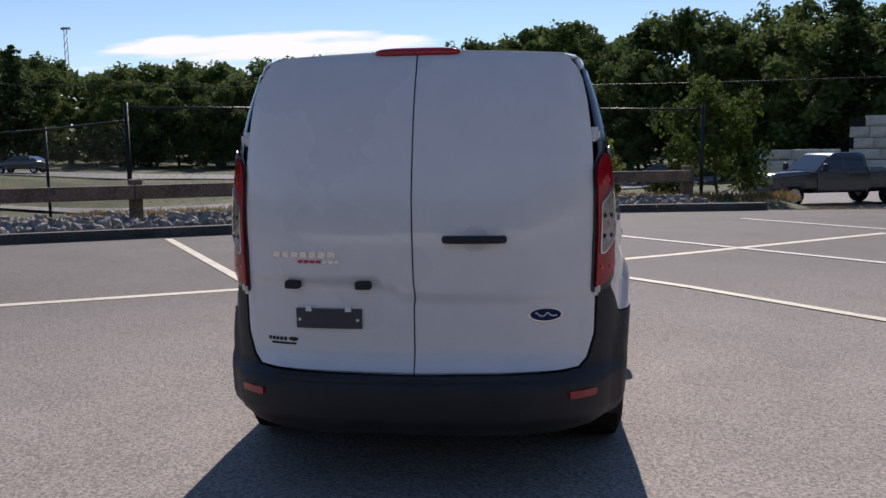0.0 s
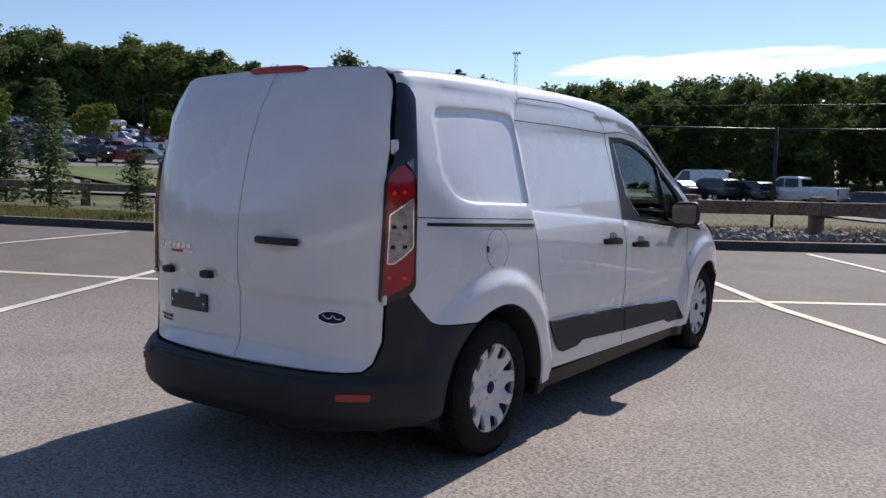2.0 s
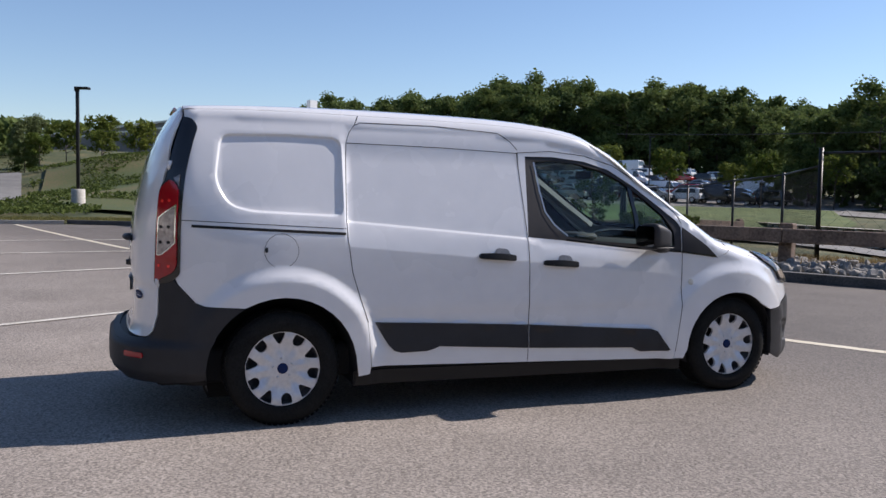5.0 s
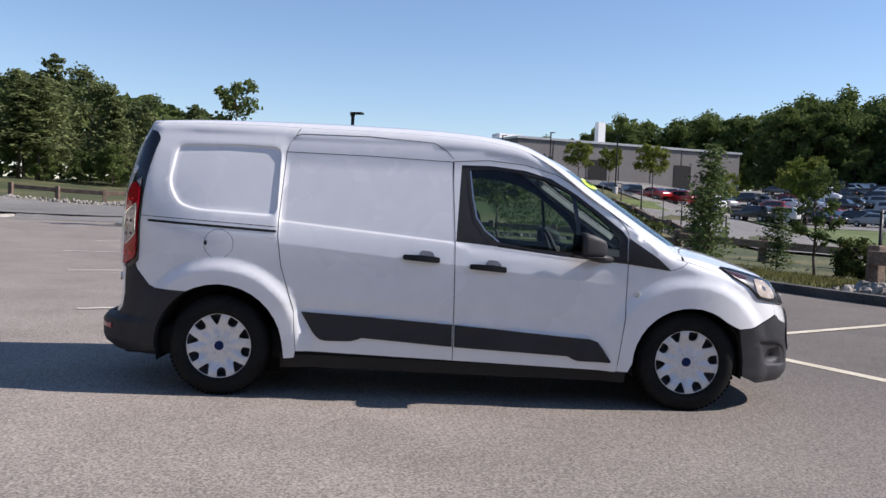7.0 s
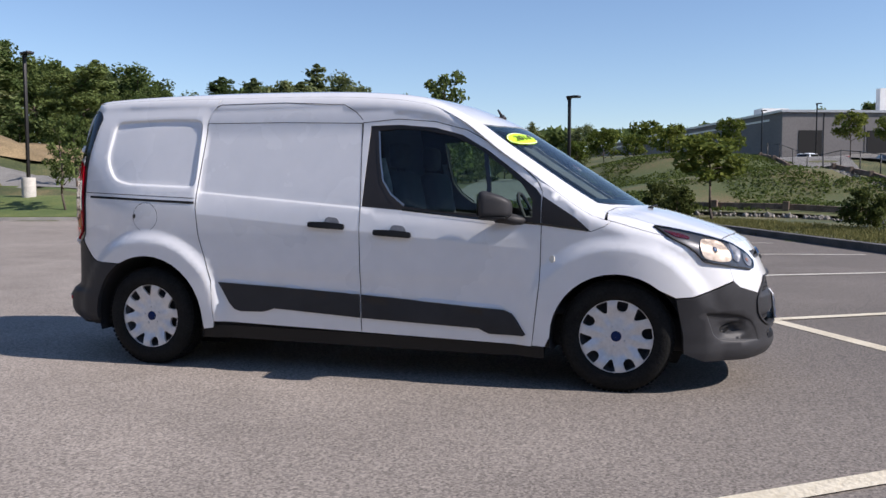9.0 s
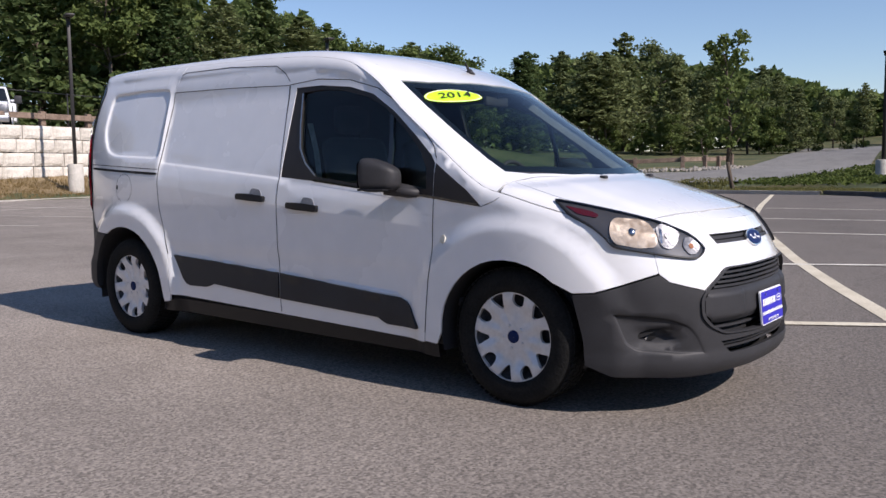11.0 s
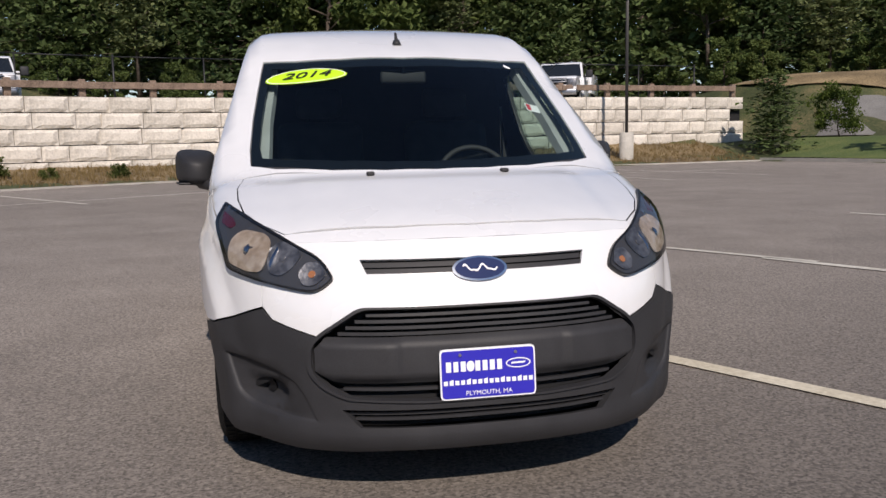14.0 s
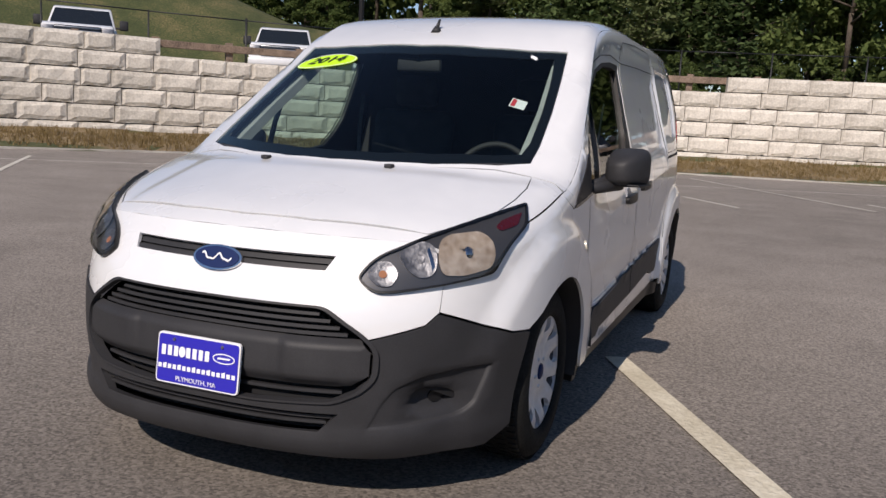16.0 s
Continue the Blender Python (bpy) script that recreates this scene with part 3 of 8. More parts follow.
def ribbon(points, place, width, off):
    """A narrow strip along a line on a surface."""
    bm = bmesh.new()
    rows = dense(points, 0.03, False)
    prev = None
    for i, (u, v) in enumerate(rows):
        a, b = rows[max(0, i - 1)], rows[min(len(rows) - 1, i + 1)]
        d = Vector((b[0] - a[0], b[1] - a[1])).normalized() * width / 2
        p, q = bm.verts.new(place(u - d.y, v + d.x, off)), bm.verts.new(place(u + d.y, v - d.x, off))
        if prev:
            bm.faces.new((prev[0], prev[1], q, p))
        prev = (p, q)
    return bm


def tube(points, r, sides=8, closed=False):
    """One bent round bar through the points."""
    bm = bmesh.new()
    rings = []
    n = len(points)
    for i, p in enumerate(points):
        a, b = (points[i - 1], points[(i + 1) % n]) if closed else (points[max(0, i - 1)], points[min(n - 1, i + 1)])
        q = (Vector(b) - Vector(a)).to_track_quat("Z", "Y").to_matrix()
        rings.append([bm.verts.new(Vector(p) + q @ Vector((r * math.cos(k * 2 * math.pi / sides), r * math.sin(k * 2 * math.pi / sides), 0))) for k in range(sides)])
    for i in range(n if closed else n - 1):
        u, v = rings[i], rings[(i + 1) % n]
        for k in range(sides):
            bm.faces.new((u[k], u[(k + 1) % sides], v[(k + 1) % sides], v[k]))
    if not closed:
        bm.faces.new(rings[0][::-1])
        bm.faces.new(rings[-1])
    return bm


def flipped(bm):
    """The same mesh on the driver's side."""
    lay = bm.verts.layers.float_vector.get("true_normal")
    for v in bm.verts:
        v.co.x = -v.co.x
        if lay:
            v[lay].x = -v[lay].x
    bmesh.ops.reverse_faces(bm, faces=bm.faces[:])
    return bm


def lettering(text, size, name, material, parent, m, slant=0.0):
    """Flat raised letters in the built-in font, as a mesh."""
    cu = bpy.data.curves.new(name, "FONT")
    cu.shear = slant
    cu.body, cu.size, cu.align_x, cu.align_y, cu.extrude = text, size, "CENTER", "CENTER", 0.0008
    tmp = new(name, cu)
    me = bpy.data.meshes.new_from_object(tmp.evaluated_get(bpy.context.evaluated_depsgraph_get()))
    bpy.data.objects.remove(tmp)
    me.materials.clear()
    me.materials.append(material)
    ob = new(name, me)
    ob.parent, ob.matrix_local = parent, m
    return ob


van = thing("cargo_van", "white compact cargo van with dark grey plastic bumpers, parked on asphalt", "van")

# -- flank panels, built on the passenger's side and mirrored --
DOOR_TOP = [(-0.048, 1.580), (0.18, 1.597), (0.42, 1.577), (0.63, 1.520), (0.80, 1.425), (0.95, 1.318), (1.07, 1.215), (1.105, 1.15)]
WIN_BLACK = [(0.004, 1.560), (0.199, 1.562), (0.423, 1.540), (0.60, 1.492), (0.77, 1.392), (0.946, 1.262), (1.07, 1.165), (1.10, 1.125), (1.10, 0.958), (0.691, 0.987), (0.248, 1.036), (-0.018, 1.058)]
WIN_HOLE = [(0.055, 1.530), (0.20, 1.538), (0.36, 1.528), (0.54, 1.488), (0.70, 1.415), (0.86, 1.298), (0.98, 1.195), (1.045, 1.10), (1.05, 1.00), (0.76, 1.015), (0.50, 1.030), (0.250, 1.062), (0.165, 1.13), (0.105, 1.215), (0.078, 1.35)]
SLIDE_L = [(-1.030, 0.312), (-1.050, 0.572), (-1.092, 0.70), (-1.143, 0.862), (-1.168, 1.05), (-1.171, 1.152), (-1.160, 1.40), (-1.150, 1.600)]
REAR_ARC = wheel_arc(-HUB_Y, 0.415, 180, 0)
FRONT_ARC = wheel_arc(HUB_Y, 0.372, 180, 0)
BUMP_R = [(-2.14, 0.86), (-2.09, 0.80), (-2.0, 0.70), (-1.955, 0.682), (-1.745, 0.672)]


def top_edge(y0, y1, n=40, drop=0.0):
    return [(y0 + (y1 - y0) * i / n, edge_of(y0 + (y1 - y0) * i / n)[1] - drop) for i in range(n + 1)]


def shrink(poly, d):
    """A polygon drawn in by d, for the gap between panels."""
    area = sum(poly[i - 1][0] * poly[i][1] - poly[i][0] * poly[i - 1][1] for i in range(len(poly)))
    s = 1 if area > 0 else -1
    rows = []
    for i in range(len(poly)):
        p, c, q = Vector(poly[i - 1]), Vector(poly[i]), Vector(poly[(i + 1) % len(poly)])
        n1 = Vector((-(c - p).y, (c - p).x)).normalized() * s
        n2 = Vector((-(q - c).y, (q - c).x)).normalized() * s
        n = n1 + n2
        k = d / max(0.35, n.dot(n1) if n.length > 1e-6 else 1)
        rows.append((c.x + n.x * k, c.y + n.y * k))
    return rows


slide_poly = SLIDE_L + [(-0.60, 1.594), (-0.055, 1.577), (-0.045, 1.40), (-0.024, 1.051), (-0.016, 0.60), (-0.014, 0.282)]
door_poly = DOOR_TOP + [(1.104, 0.919), (1.098, 0.616), (1.060, 0.30), (1.052, 0.250), (-0.014, 0.282), (-0.016, 0.60), (-0.024, 1.051), (-0.045, 1.40)]
quarter_poly = [(-2.05, edge_of(-2.05)[1] - 0.004), (-2.045, 1.66), (-2.052, 1.60), (-2.072, 1.50), (-2.09, 1.36), (-2.115, 1.2), (-2.13, 1.02), (-2.135, 0.9)] + BUMP_R[1:] \
    + [p for p in REAR_ARC if p[0] > -1.72 and p[1] > 0.33] + [(-1.105, 0.26), (-1.036, 0.27)] + SLIDE_L + [(-1.13, 1.66), (-1.098, 1.705), (-1.07, edge_of(-1.07)[1])] + top_edge(-1.07, -2.05, 14)[1:-1]
cant_poly = [(-1.07, edge_of(-1.07)[1]), (-1.098, 1.705), (-1.13, 1.66), (-1.150, 1.600), (-0.60, 1.594), (-0.055, 1.577)] + DOOR_TOP + [(1.10, 0.985), (1.385, 0.922)] \
    + [(1.46, 0.95)] + top_edge(1.50, -1.07, 44)
fender_poly = [(1.385, 0.922), (1.10, 0.985), (1.104, 0.919), (1.098, 0.616), (1.060, 0.30), (1.052, 0.255), (1.13, 0.25)] + [p for p in FRONT_ARC if p[1] > 0.30 and p[0] < 1.80] \
    + [(1.86, 0.555), (1.95, 0.562), (2.04, 0.592), (nose_side(0.64), 0.642), (nose_side(0.74), 0.745), (nose_side(0.79), 0.79)] + top_edge(2.085, 1.50, 16) + [(1.46, 0.95)]


PANEL_OUT = rounded([(-1.868, 1.630), (-1.475, 1.640), (-1.176, 1.632), (-1.180, 1.168), (-1.713, 1.193), (-1.830, 1.228), (-1.905, 1.361)], 0.07, 6)
PANEL_MID, PANEL_IN = shrink(PANEL_OUT, 0.010), shrink(PANEL_OUT, 0.020)


def edge_distance(u, v, poly):
    """How far a point lies from a polygon's rim."""
    best = 1e9
    for i in range(len(poly)):
        (ax, ay), (bx, by) = poly[i - 1], poly[i]
        dx, dy = bx - ax, by - ay
        s = min(1.0, max(0.0, ((u - ax) * dx + (v - ay) * dy) / max(1e-12, dx * dx + dy * dy)))
        best = min(best, (u - ax - s * dx) ** 2 + (v - ay - s * dy) ** 2)
    return best ** 0.5


def stamped(y, z):
    """The quarter panel with its blind window pressed in."""
    x, y, z = flank(y, z)
    if -1.95 < y < -1.1 and 1.1 < z < 1.7 and inside(y, z, PANEL_OUT):
        x -= 0.017 * ease(edge_distance(y, z, PANEL_OUT), 0.0, 0.020)
    return (x, y, z)


def dish(poly, place, rim, deep):
    """A hollow reflector: the outline lies at rim, the middle deeper."""
    cu, cv = sum(p[0] for p in poly) / len(poly), sum(p[1] for p in poly) / len(poly)
    far = max(math.hypot(p[0] - cu, p[1] - cv) for p in poly)
    return lambda u, v, off=0.0: place(u, v, off + rim - deep * (1 - min(1.0, math.hypot(u - cu, v - cv) / far) ** 2))


STAMPED_S = skin(stamped)
for side in (1, -1):
    mir = side < 0
    who = "passenger" if side > 0 else "driver"
    arches = [wheel_arc(-HUB_Y, 0.42, 0, 360, 40)[:-1], wheel_arc(HUB_Y, 0.38, 0, 360, 40)[:-1]]
    shell = [(tail_side(z), z) for z in (1.6, 1.3, 1.0, 0.7, 0.45)] + [(-2.1, 0.24), (-1.0, 0.24), (1.1, 0.24), (1.9, 0.24)] + [(nose_side(z), z) for z in (0.4, 0.6, 0.74)] + [(1.95, 0.80), (1.75, 0.90), (1.52, 0.95)] + top_edge(1.5, -2.05, 40, 0.01)
    part("inner_shell", sheet(shell, FLANK_S, 0.07, arches + [WIN_HOLE], 0.0, -0.034, mirror=mir), GAP, van)
    quarter = part("quarter_panel", sheet(shrink(quarter_poly, 0.002), STAMPED_S, 0.03, (), 0.012, 0.0, mirror=mir, lines=[PANEL_OUT + PANEL_OUT[:1], PANEL_MID + PANEL_MID[:1], PANEL_IN + PANEL_IN[:1]] + [wheel_arc(-HUB_Y, r, a, 131, 16) for r, a in ((0.50, 30), (0.55, 40), (0.60, 48))]), WHITE, van)
    sliding = part("sliding_door", sheet(shrink(slide_poly, 0.0018), FLANK_S, 0.034, (), 0.012, 0.0, mirror=mir, lines=[[(y, 1.155 - 0.087 * (y + 1.163) + d) for y in (-1.155, -0.6, -0.045)] for d in (0.004, -0.006, -0.016, -0.142, -0.155)] + [[(y, 0.568 - 0.0595 * (y + 1.005) + d) for y in (-0.99, -0.5, -0.03)] for d in (0.008, 0.019, 0.030)]), WHITE, van)
    part("cant_rail", sheet(shrink(cant_poly, 0.0016), FLANK_S, 0.026, (), 0.012, 0.0, mirror=mir), WHITE, van)
    door = part("front_door", sheet(shrink(door_poly, 0.0018), FLANK_S, 0.035, [WIN_BLACK], 0.014, 0.0, mirror=mir, lines=[[(y, 0.568 - 0.0595 * (y + 1.005) + d) for y in (0.0, 0.45, 0.90)] for d in (0.008, 0.019, 0.030)] + [[(y, 1.155 - 0.087 * (y + 1.163) + d) for y in (0.0, 0.5, 1.0)] for d in (-0.142, -0.155)]), WHITE, van)
    part("front_fender", sheet(shrink(fender_poly, 0.002), FLANK_S, 0.03, (), 0.012, 0.0, mirror=mir, lines=[wheel_arc(HUB_Y, r, a, b, 16) for r, a, b in ((0.50, 52, 143), (0.55, 52, 134), (0.60, 52, 127))]), WHITE, van)
    # window surround, panes and rubber
    part("window_surround", sheet(WIN_BLACK, FLANK_S, 0.04, [WIN_HOLE], 0.02, -0.003, mirror=mir), SURROUND, door, "matt black window surround")
    tri = [(1.108, 1.125), (1.108, 0.962), (1.385, 0.925), (1.30, 1.0)]
    part("corner_trim", sheet(tri, FLANK_S, 0.04, (), 0.012, 0.003, mirror=mir), SURROUND, van, "black plastic corner trim below the pillar")
    main_g = WIN_HOLE[:5] + [(0.735, 1.39), (0.765, 1.2), (0.775, 1.014)] + WIN_HOLE[9:]
    quart_g = [(0.765, 1.37), (0.86, 1.298), (0.98, 1.195), (1.045, 1.10), (1.05, 1.00), (0.805, 1.012), (0.79, 1.2)]
    g = part("window_pane", sheet(main_g, FLANK_S, 0.06, (), 0, -0.018, mirror=mir), GLASS_SIDE, door)
    g.visible_shadow = False
    g = part("quarter_pane", sheet(quart_g, FLANK_S, 0.06, (), 0, -0.016, mirror=mir), GLASS_SIDE, door)
    g.visible_shadow = False
    part("pane_divider", sheet([(0.735, 1.39), (0.765, 1.37), (0.79, 1.2), (0.805, 1.012), (0.775, 1.014), (0.765, 1.2)], FLANK_S, 0.04, (), 0.015, -0.006, mirror=mir), PLASTIC_GLOSS, door)
    seal = ribbon([(0.26, 1.066), (0.17, 1.135), (0.112, 1.217), (0.084, 1.35), (0.062, 1.525)], FLANK_S, 0.010, 0.002)
    part("window_seal", flipped(seal) if mir else seal, STEEL, door, "thin bright window moulding")
    seal = ribbon([(0.25, 1.040), (0.69, 0.992), (1.10, 0.962), (1.37, 0.93)], FLANK_S, 0.012, 0.005)
    part("waist_seal", flipped(seal) if mir else seal, PLASTIC_GLOSS, door)
    # dark lower cladding on both doors
    c1 = [(-1.005, 0.568), (-0.50, 0.545), (-0.024, 0.519), (-0.022, 0.375), (-0.607, 0.411), (-0.64, 0.398), (-0.68, 0.387), (-0.844, 0.384), (-0.885, 0.396), (-0.92, 0.43)]
    c2 = [(-0.008, 0.518), (0.882, 0.456), (0.930, 0.438), (0.955, 0.41), (1.018, 0.318), (1.005, 0.310), (0.80, 0.312), (0.765, 0.325), (0.735, 0.342), (-0.006, 0.374)]
    part("cladding", sheet(c1, FLANK_S, 0.04, (), 0.02, 0.012, mirror=mir), PLASTIC, sliding, "dark grey plastic cladding strip")
    part("cladding", sheet(c2, FLANK_S, 0.04, (), 0.02, 0.012, mirror=mir), PLASTIC, door, "dark grey plastic cladding strip")
    # door handles; each cup's shade is painted as a raised grey patch
    for (hy0, hz), owner in (((-0.355, 0.939), sliding), ((0.078, 0.894), door)):
        cup = sheet(rounded([(hy0 + 0.092, hz), (hy0 + 0.215, hz - 0.01), (hy0 + 0.190, hz + 0.048), (hy0 + 0.112, hz + 0.056)], 0.022), FLANK_S, 0.02, (), 0.006, 0.004, mirror=mir)
        part("handle_cup", cup, CUP_SHADE, owner, "raised grey patch painted as the shaded hollow above the handle")
        bar = sheet(rounded([(hy0 - 0.004, hz - 0.008), (hy0 + 0.236, hz - 0.024), (hy0 + 0.236, hz + 0.010), (hy0 + 0.12, hz + 0.020), (hy0 - 0.004, hz + 0.022)], 0.014), lambda u, v, off=0.0, a=hy0, b=hz: FLANK_S(u, v, off + 0.012 * math.sin(math.pi * min(1, max(0, (u - a + 0.01) / 0.25)))), 0.015, (), 0.03, 0.020, mirror=mir)
        part("door_handle", bar, HANDLE, owner, "black door handle")
    # sliding rail, seam lines, fuel flap and marker
    bm = sheet([(-2.02, 1.111), (-2.02, 1.126), (-1.18, 1.087), (-1.18, 1.071)], FLANK_S, 0.04, (), 0.0, 0.002, mirror=mir)
    part("slide_track", bm, GAP, quarter, "dark slot of the sliding door's track")
    # shade along the panel's crease, painted as a thin dark strip
    line = ribbon([(-2.10, 1.150), (-1.6, 1.128), (-1.18, 1.108)], FLANK_S, 0.004, 0.001)
    part("crease_line", flipped(line) if mir else line, GAP, quarter)
    line = ribbon([(-1.095, 1.706), (-1.06, 1.722), (-0.6, 1.722), (-0.179, 1.697), (-0.10, 1.65), (-0.053, 1.600)], FLANK_S, 0.0045, 0.0012)
    part("roof_seam", flipped(line) if mir else line, GAP, van)
    for seam in ([(-1.150, 1.600), (-0.60, 1.594), (-0.055, 1.577)], SLIDE_L[1:], [(-0.055, 1.577), (-0.045, 1.40), (-0.024, 1.051), (-0.016, 0.60), (-0.014, 0.30)], [(1.106, 1.10), (1.104, 0.919), (1.098, 0.616), (1.060, 0.30)], DOOR_TOP):
        line = ribbon(seam, FLANK_S, 0.0045, 0.0012)
        part("panel_gap", flipped(line) if mir else line, GAP, van)
    if side > 0:
        ring = ribbon([(p[0], p[1]) for p in oval(-1.545, 0.985, 0.094, 0.094, 40)] + [(-1.451, 0.985)], FLANK_S, 0.0025, 0.0012)
        part("fuel_flap", ring, GAP, quarter, "round seam of the fuel flap")
        part("flap_catch", sheet(oval(-1.628, 0.990, 0.009, 0.016, 12), FLANK_S, 0.01, (), 0.003, 0.003), PLASTIC, quarter)
    m = sheet(oval(1.170, 0.762, 0.017, 0.02, 16), FLANK_S, 0.012, (), 0.006, 0.006, mirror=mir)
    part("side_marker", m, worn("marker_lens", (0.55, 0.50, 0.40), (0.75, 0.72, 0.62), 40, (0.15, 0.3)) if side > 0 else bpy.data.materials["marker_lens"], van, "small pale round side marker lamp")
    # sill, arch liners
    part("sill", sheet([(-1.13, 0.20), (-1.13, 0.285), (-0.02, 0.268), (1.12, 0.24), (1.12, 0.175), (0, 0.185)], FLANK_S, 0.06, (), 0.05, -0.022, mirror=mir), HANDLE, van, "black plastic sill")
    for hy, r in ((-HUB_Y, 0.418), (HUB_Y, 0.376)):
        bm = bmesh.new()
        prev = None
        for i in range(33):
            a = radians(-14 + 208 * i / 32)
            y, z = hy + r * math.cos(a), HUB_Z + r * math.sin(a)
            xo = flank(y, max(0.26, z))[0] - 0.012
            row = [bm.verts.new((side * xx, y if xx > 0.4 else y, z)) for xx in (xo, 0.50)]
            if prev:
                f = (prev[0], prev[1], row[1], row[0])
                bm.faces.new(f if side > 0 else f[::-1])
            prev = row
        part("arch_liner", bm, PLASTIC, van, "black wheel arch liner")
        wall = bmesh.new()
        ring = [wall.verts.new((side * 0.502, y, z)) for y, z in wheel_arc(hy, r + 0.01, -30, 210, 30)]
        wall.faces.new(ring if side < 0 else ring[::-1])
        part("arch_wall", wall, GAP, van)

# -- roof, windscreen, bonnet --
WS = [(0.655, 0.700), (0.50, 0.762), (0.30, 0.812), (0.0, 0.842), (-0.30, 0.812), (-0.50, 0.762), (-0.655, 0.700), (-0.685, 0.90), (-0.710, 1.10), (-0.725, 1.30), (-0.722, 1.405),
      (-0.62, 1.48), (-0.395, 1.585), (-0.20, 1.638), (0.0, 1.656), (0.20, 1.638), (0.395, 1.585), (0.62, 1.48), (0.722, 1.405), (0.725, 1.30), (0.710, 1.10), (0.685, 0.90)]
HOOD_SIDE = [(0.748, 1.470), (0.772, 1.60), (0.768, 1.72), (0.745, 1.86), (0.69, 1.985), (0.608, 2.095)]
HOOD_FRONT = [(0.49, 2.128), (0.25, 2.185), (0.0, 2.207)]


def roof_outline(y0, y1, n=60):
    return [(edge_of(y0 + (y1 - y0) * i / n)[0], y0 + (y1 - y0) * i / n) for i in range(n + 1)]


half = roof_outline(REAR_EDGE, 1.46, 60)
skin_rim = [(x, REAR_EDGE) for x in (-0.6, -0.4, -0.2, 0, 0.2, 0.4, 0.6)] + half + [(0.748, 1.470), (0.62, 1.503), (0.395, 1.608), (0.20, 1.661), (0.0, 1.679), (-0.20, 1.661), (-0.395, 1.608), (-0.62, 1.503), (-0.748, 1.470)] + [(-x, y) for x, y in reversed(half)]
part("roof", sheet(skin_rim, UPPER_S, 0.06, [WS], 0.012), WHITE, van, "white roof with a slight crown")
hood_poly = [(0.748, 1.476), (0.62, 1.508), (0.395, 1.613), (0.20, 1.666), (0.0, 1.684), (-0.20, 1.666), (-0.395, 1.613), (-0.62, 1.508), (-0.748, 1.476)] \
    + [(-x, y) for x, y in HOOD_SIDE] + [(-x, y) for x, y in HOOD_FRONT] + [(x, y) for x, y in reversed(HOOD_FRONT[:-1])] + list(reversed(HOOD_SIDE))


def bonnet(x, y):
    """The bonnet, with two long creases that widen towards the windscreen."""
    z = roof_z(x, y)
    return (x, y, z + 0.006 * ease(abs(x), 0.60, 0.52) * ease(y, 1.5, 1.7))


part("bonnet", sheet(shrink(hood_poly, 0.003), skin(bonnet), 0.028, (), 0.012), WHITE, van, "white bonnet")
part("bonnet_under", sheet([(x * 1.0, y) for x, y in hood_poly], UPPER_S, 0.08, (), 0, -0.012), GAP, van)
for s in (1, -1):
    strip = HOOD_SIDE[:] + [(x, nose_edge(x)) for x in (0.62, 0.65, 0.68)] + roof_outline(2.085, 1.476, 18)
    part("wing_top", sheet(shrink(strip, 0.002), UPPER_S, 0.03, (), 0.008, 0, mirror=s < 0), WHITE, van)
nose_strip = [(-x, y) for x, y in reversed(HOOD_FRONT)][1:][::-1] + [(x, y) for x, y in HOOD_FRONT[::-1]] + [(0.608, 2.095)] + [(x, nose_edge(x)) for x in (0.62, 0.5, 0.35, 0.2, 0.0, -0.2, -0.35, -0.5, -0.62)] + [(-0.608, 2.095)]
part("nose_strip", sheet(nose_strip, UPPER_S, 0.04, (), 0.006), WHITE, van)
frit_in = [(0.615, 0.765), (0.48, 0.83), (0.28, 0.885), (0, 0.915), (-0.28, 0.885), (-0.48, 0.83), (-0.615, 0.765), (-0.65, 0.95), (-0.672, 1.12), (-0.685, 1.30), (-0.675, 1.375),
           (-0.58, 1.435), (-0.37, 1.525), (-0.18, 1.577), (0, 1.594), (0.18, 1.577), (0.37, 1.525), (0.58, 1.435), (0.675, 1.375), (0.685, 1.30), (0.672, 1.12), (0.65, 0.95)]
ws = part("windscreen", sheet(shrink(WS, 0.004), UPPER_S, 0.06, (), 0, -0.003), GLASS, van, "slightly green windscreen")
ws.visible_shadow = False
part("frit_band", sheet(shrink(WS, 0.004), UPPER_S, 0.05, [frit_in], 0.004, -0.006), PLASTIC_GLOSS, ws, "black printed border of the windscreen")
part("cowl", ribbon([(-0.70, 1.432), (-0.395, 1.598), (-0.2, 1.651), (0, 1.669), (0.2, 1.651), (0.395, 1.598), (0.70, 1.432)], UPPER_S, 0.020, -0.002), PLASTIC, van, "black cowl strip")
# oval year sticker, inspection sticker and toll tag on the glass
def tilted(rx, ry):
    return [(x, y - 0.24 * (x - 0.462)) for x, y in oval(0.462, 0.905, rx, ry, 36)]


st = part("year_sticker", sheet(tilted(0.185, 0.056), UPPER_S, 0.04, (), 0, 0.002), STICKER, van, "yellow-green oval sticker with the year")
part("sticker_border", sheet(tilted(0.180, 0.053), UPPER_S, 0.05, [tilted(0.175, 0.049)], 0, 0.0035), INK_WHITE, st)
o = Vector(upper(0.462, 0.905))
ex = (Vector(upper(0.442, 0.9098)) - Vector(upper(0.482, 0.9002))).normalized()
ez = ex.cross((Vector(upper(0.462, 0.92)) - o).normalized()).normalized()
ez = -ez if ez.z < 0 else ez
ey = ez.cross(ex)
m = Matrix((ex, ey, ez)).transposed().to_4x4()
m.translation = o + ez * 0.006
lettering("2014", 0.090, "year_mark", INK_BLACK, st, m @ Matrix.Diagonal((1.25, 0.82, 1, 1)), 0.25)
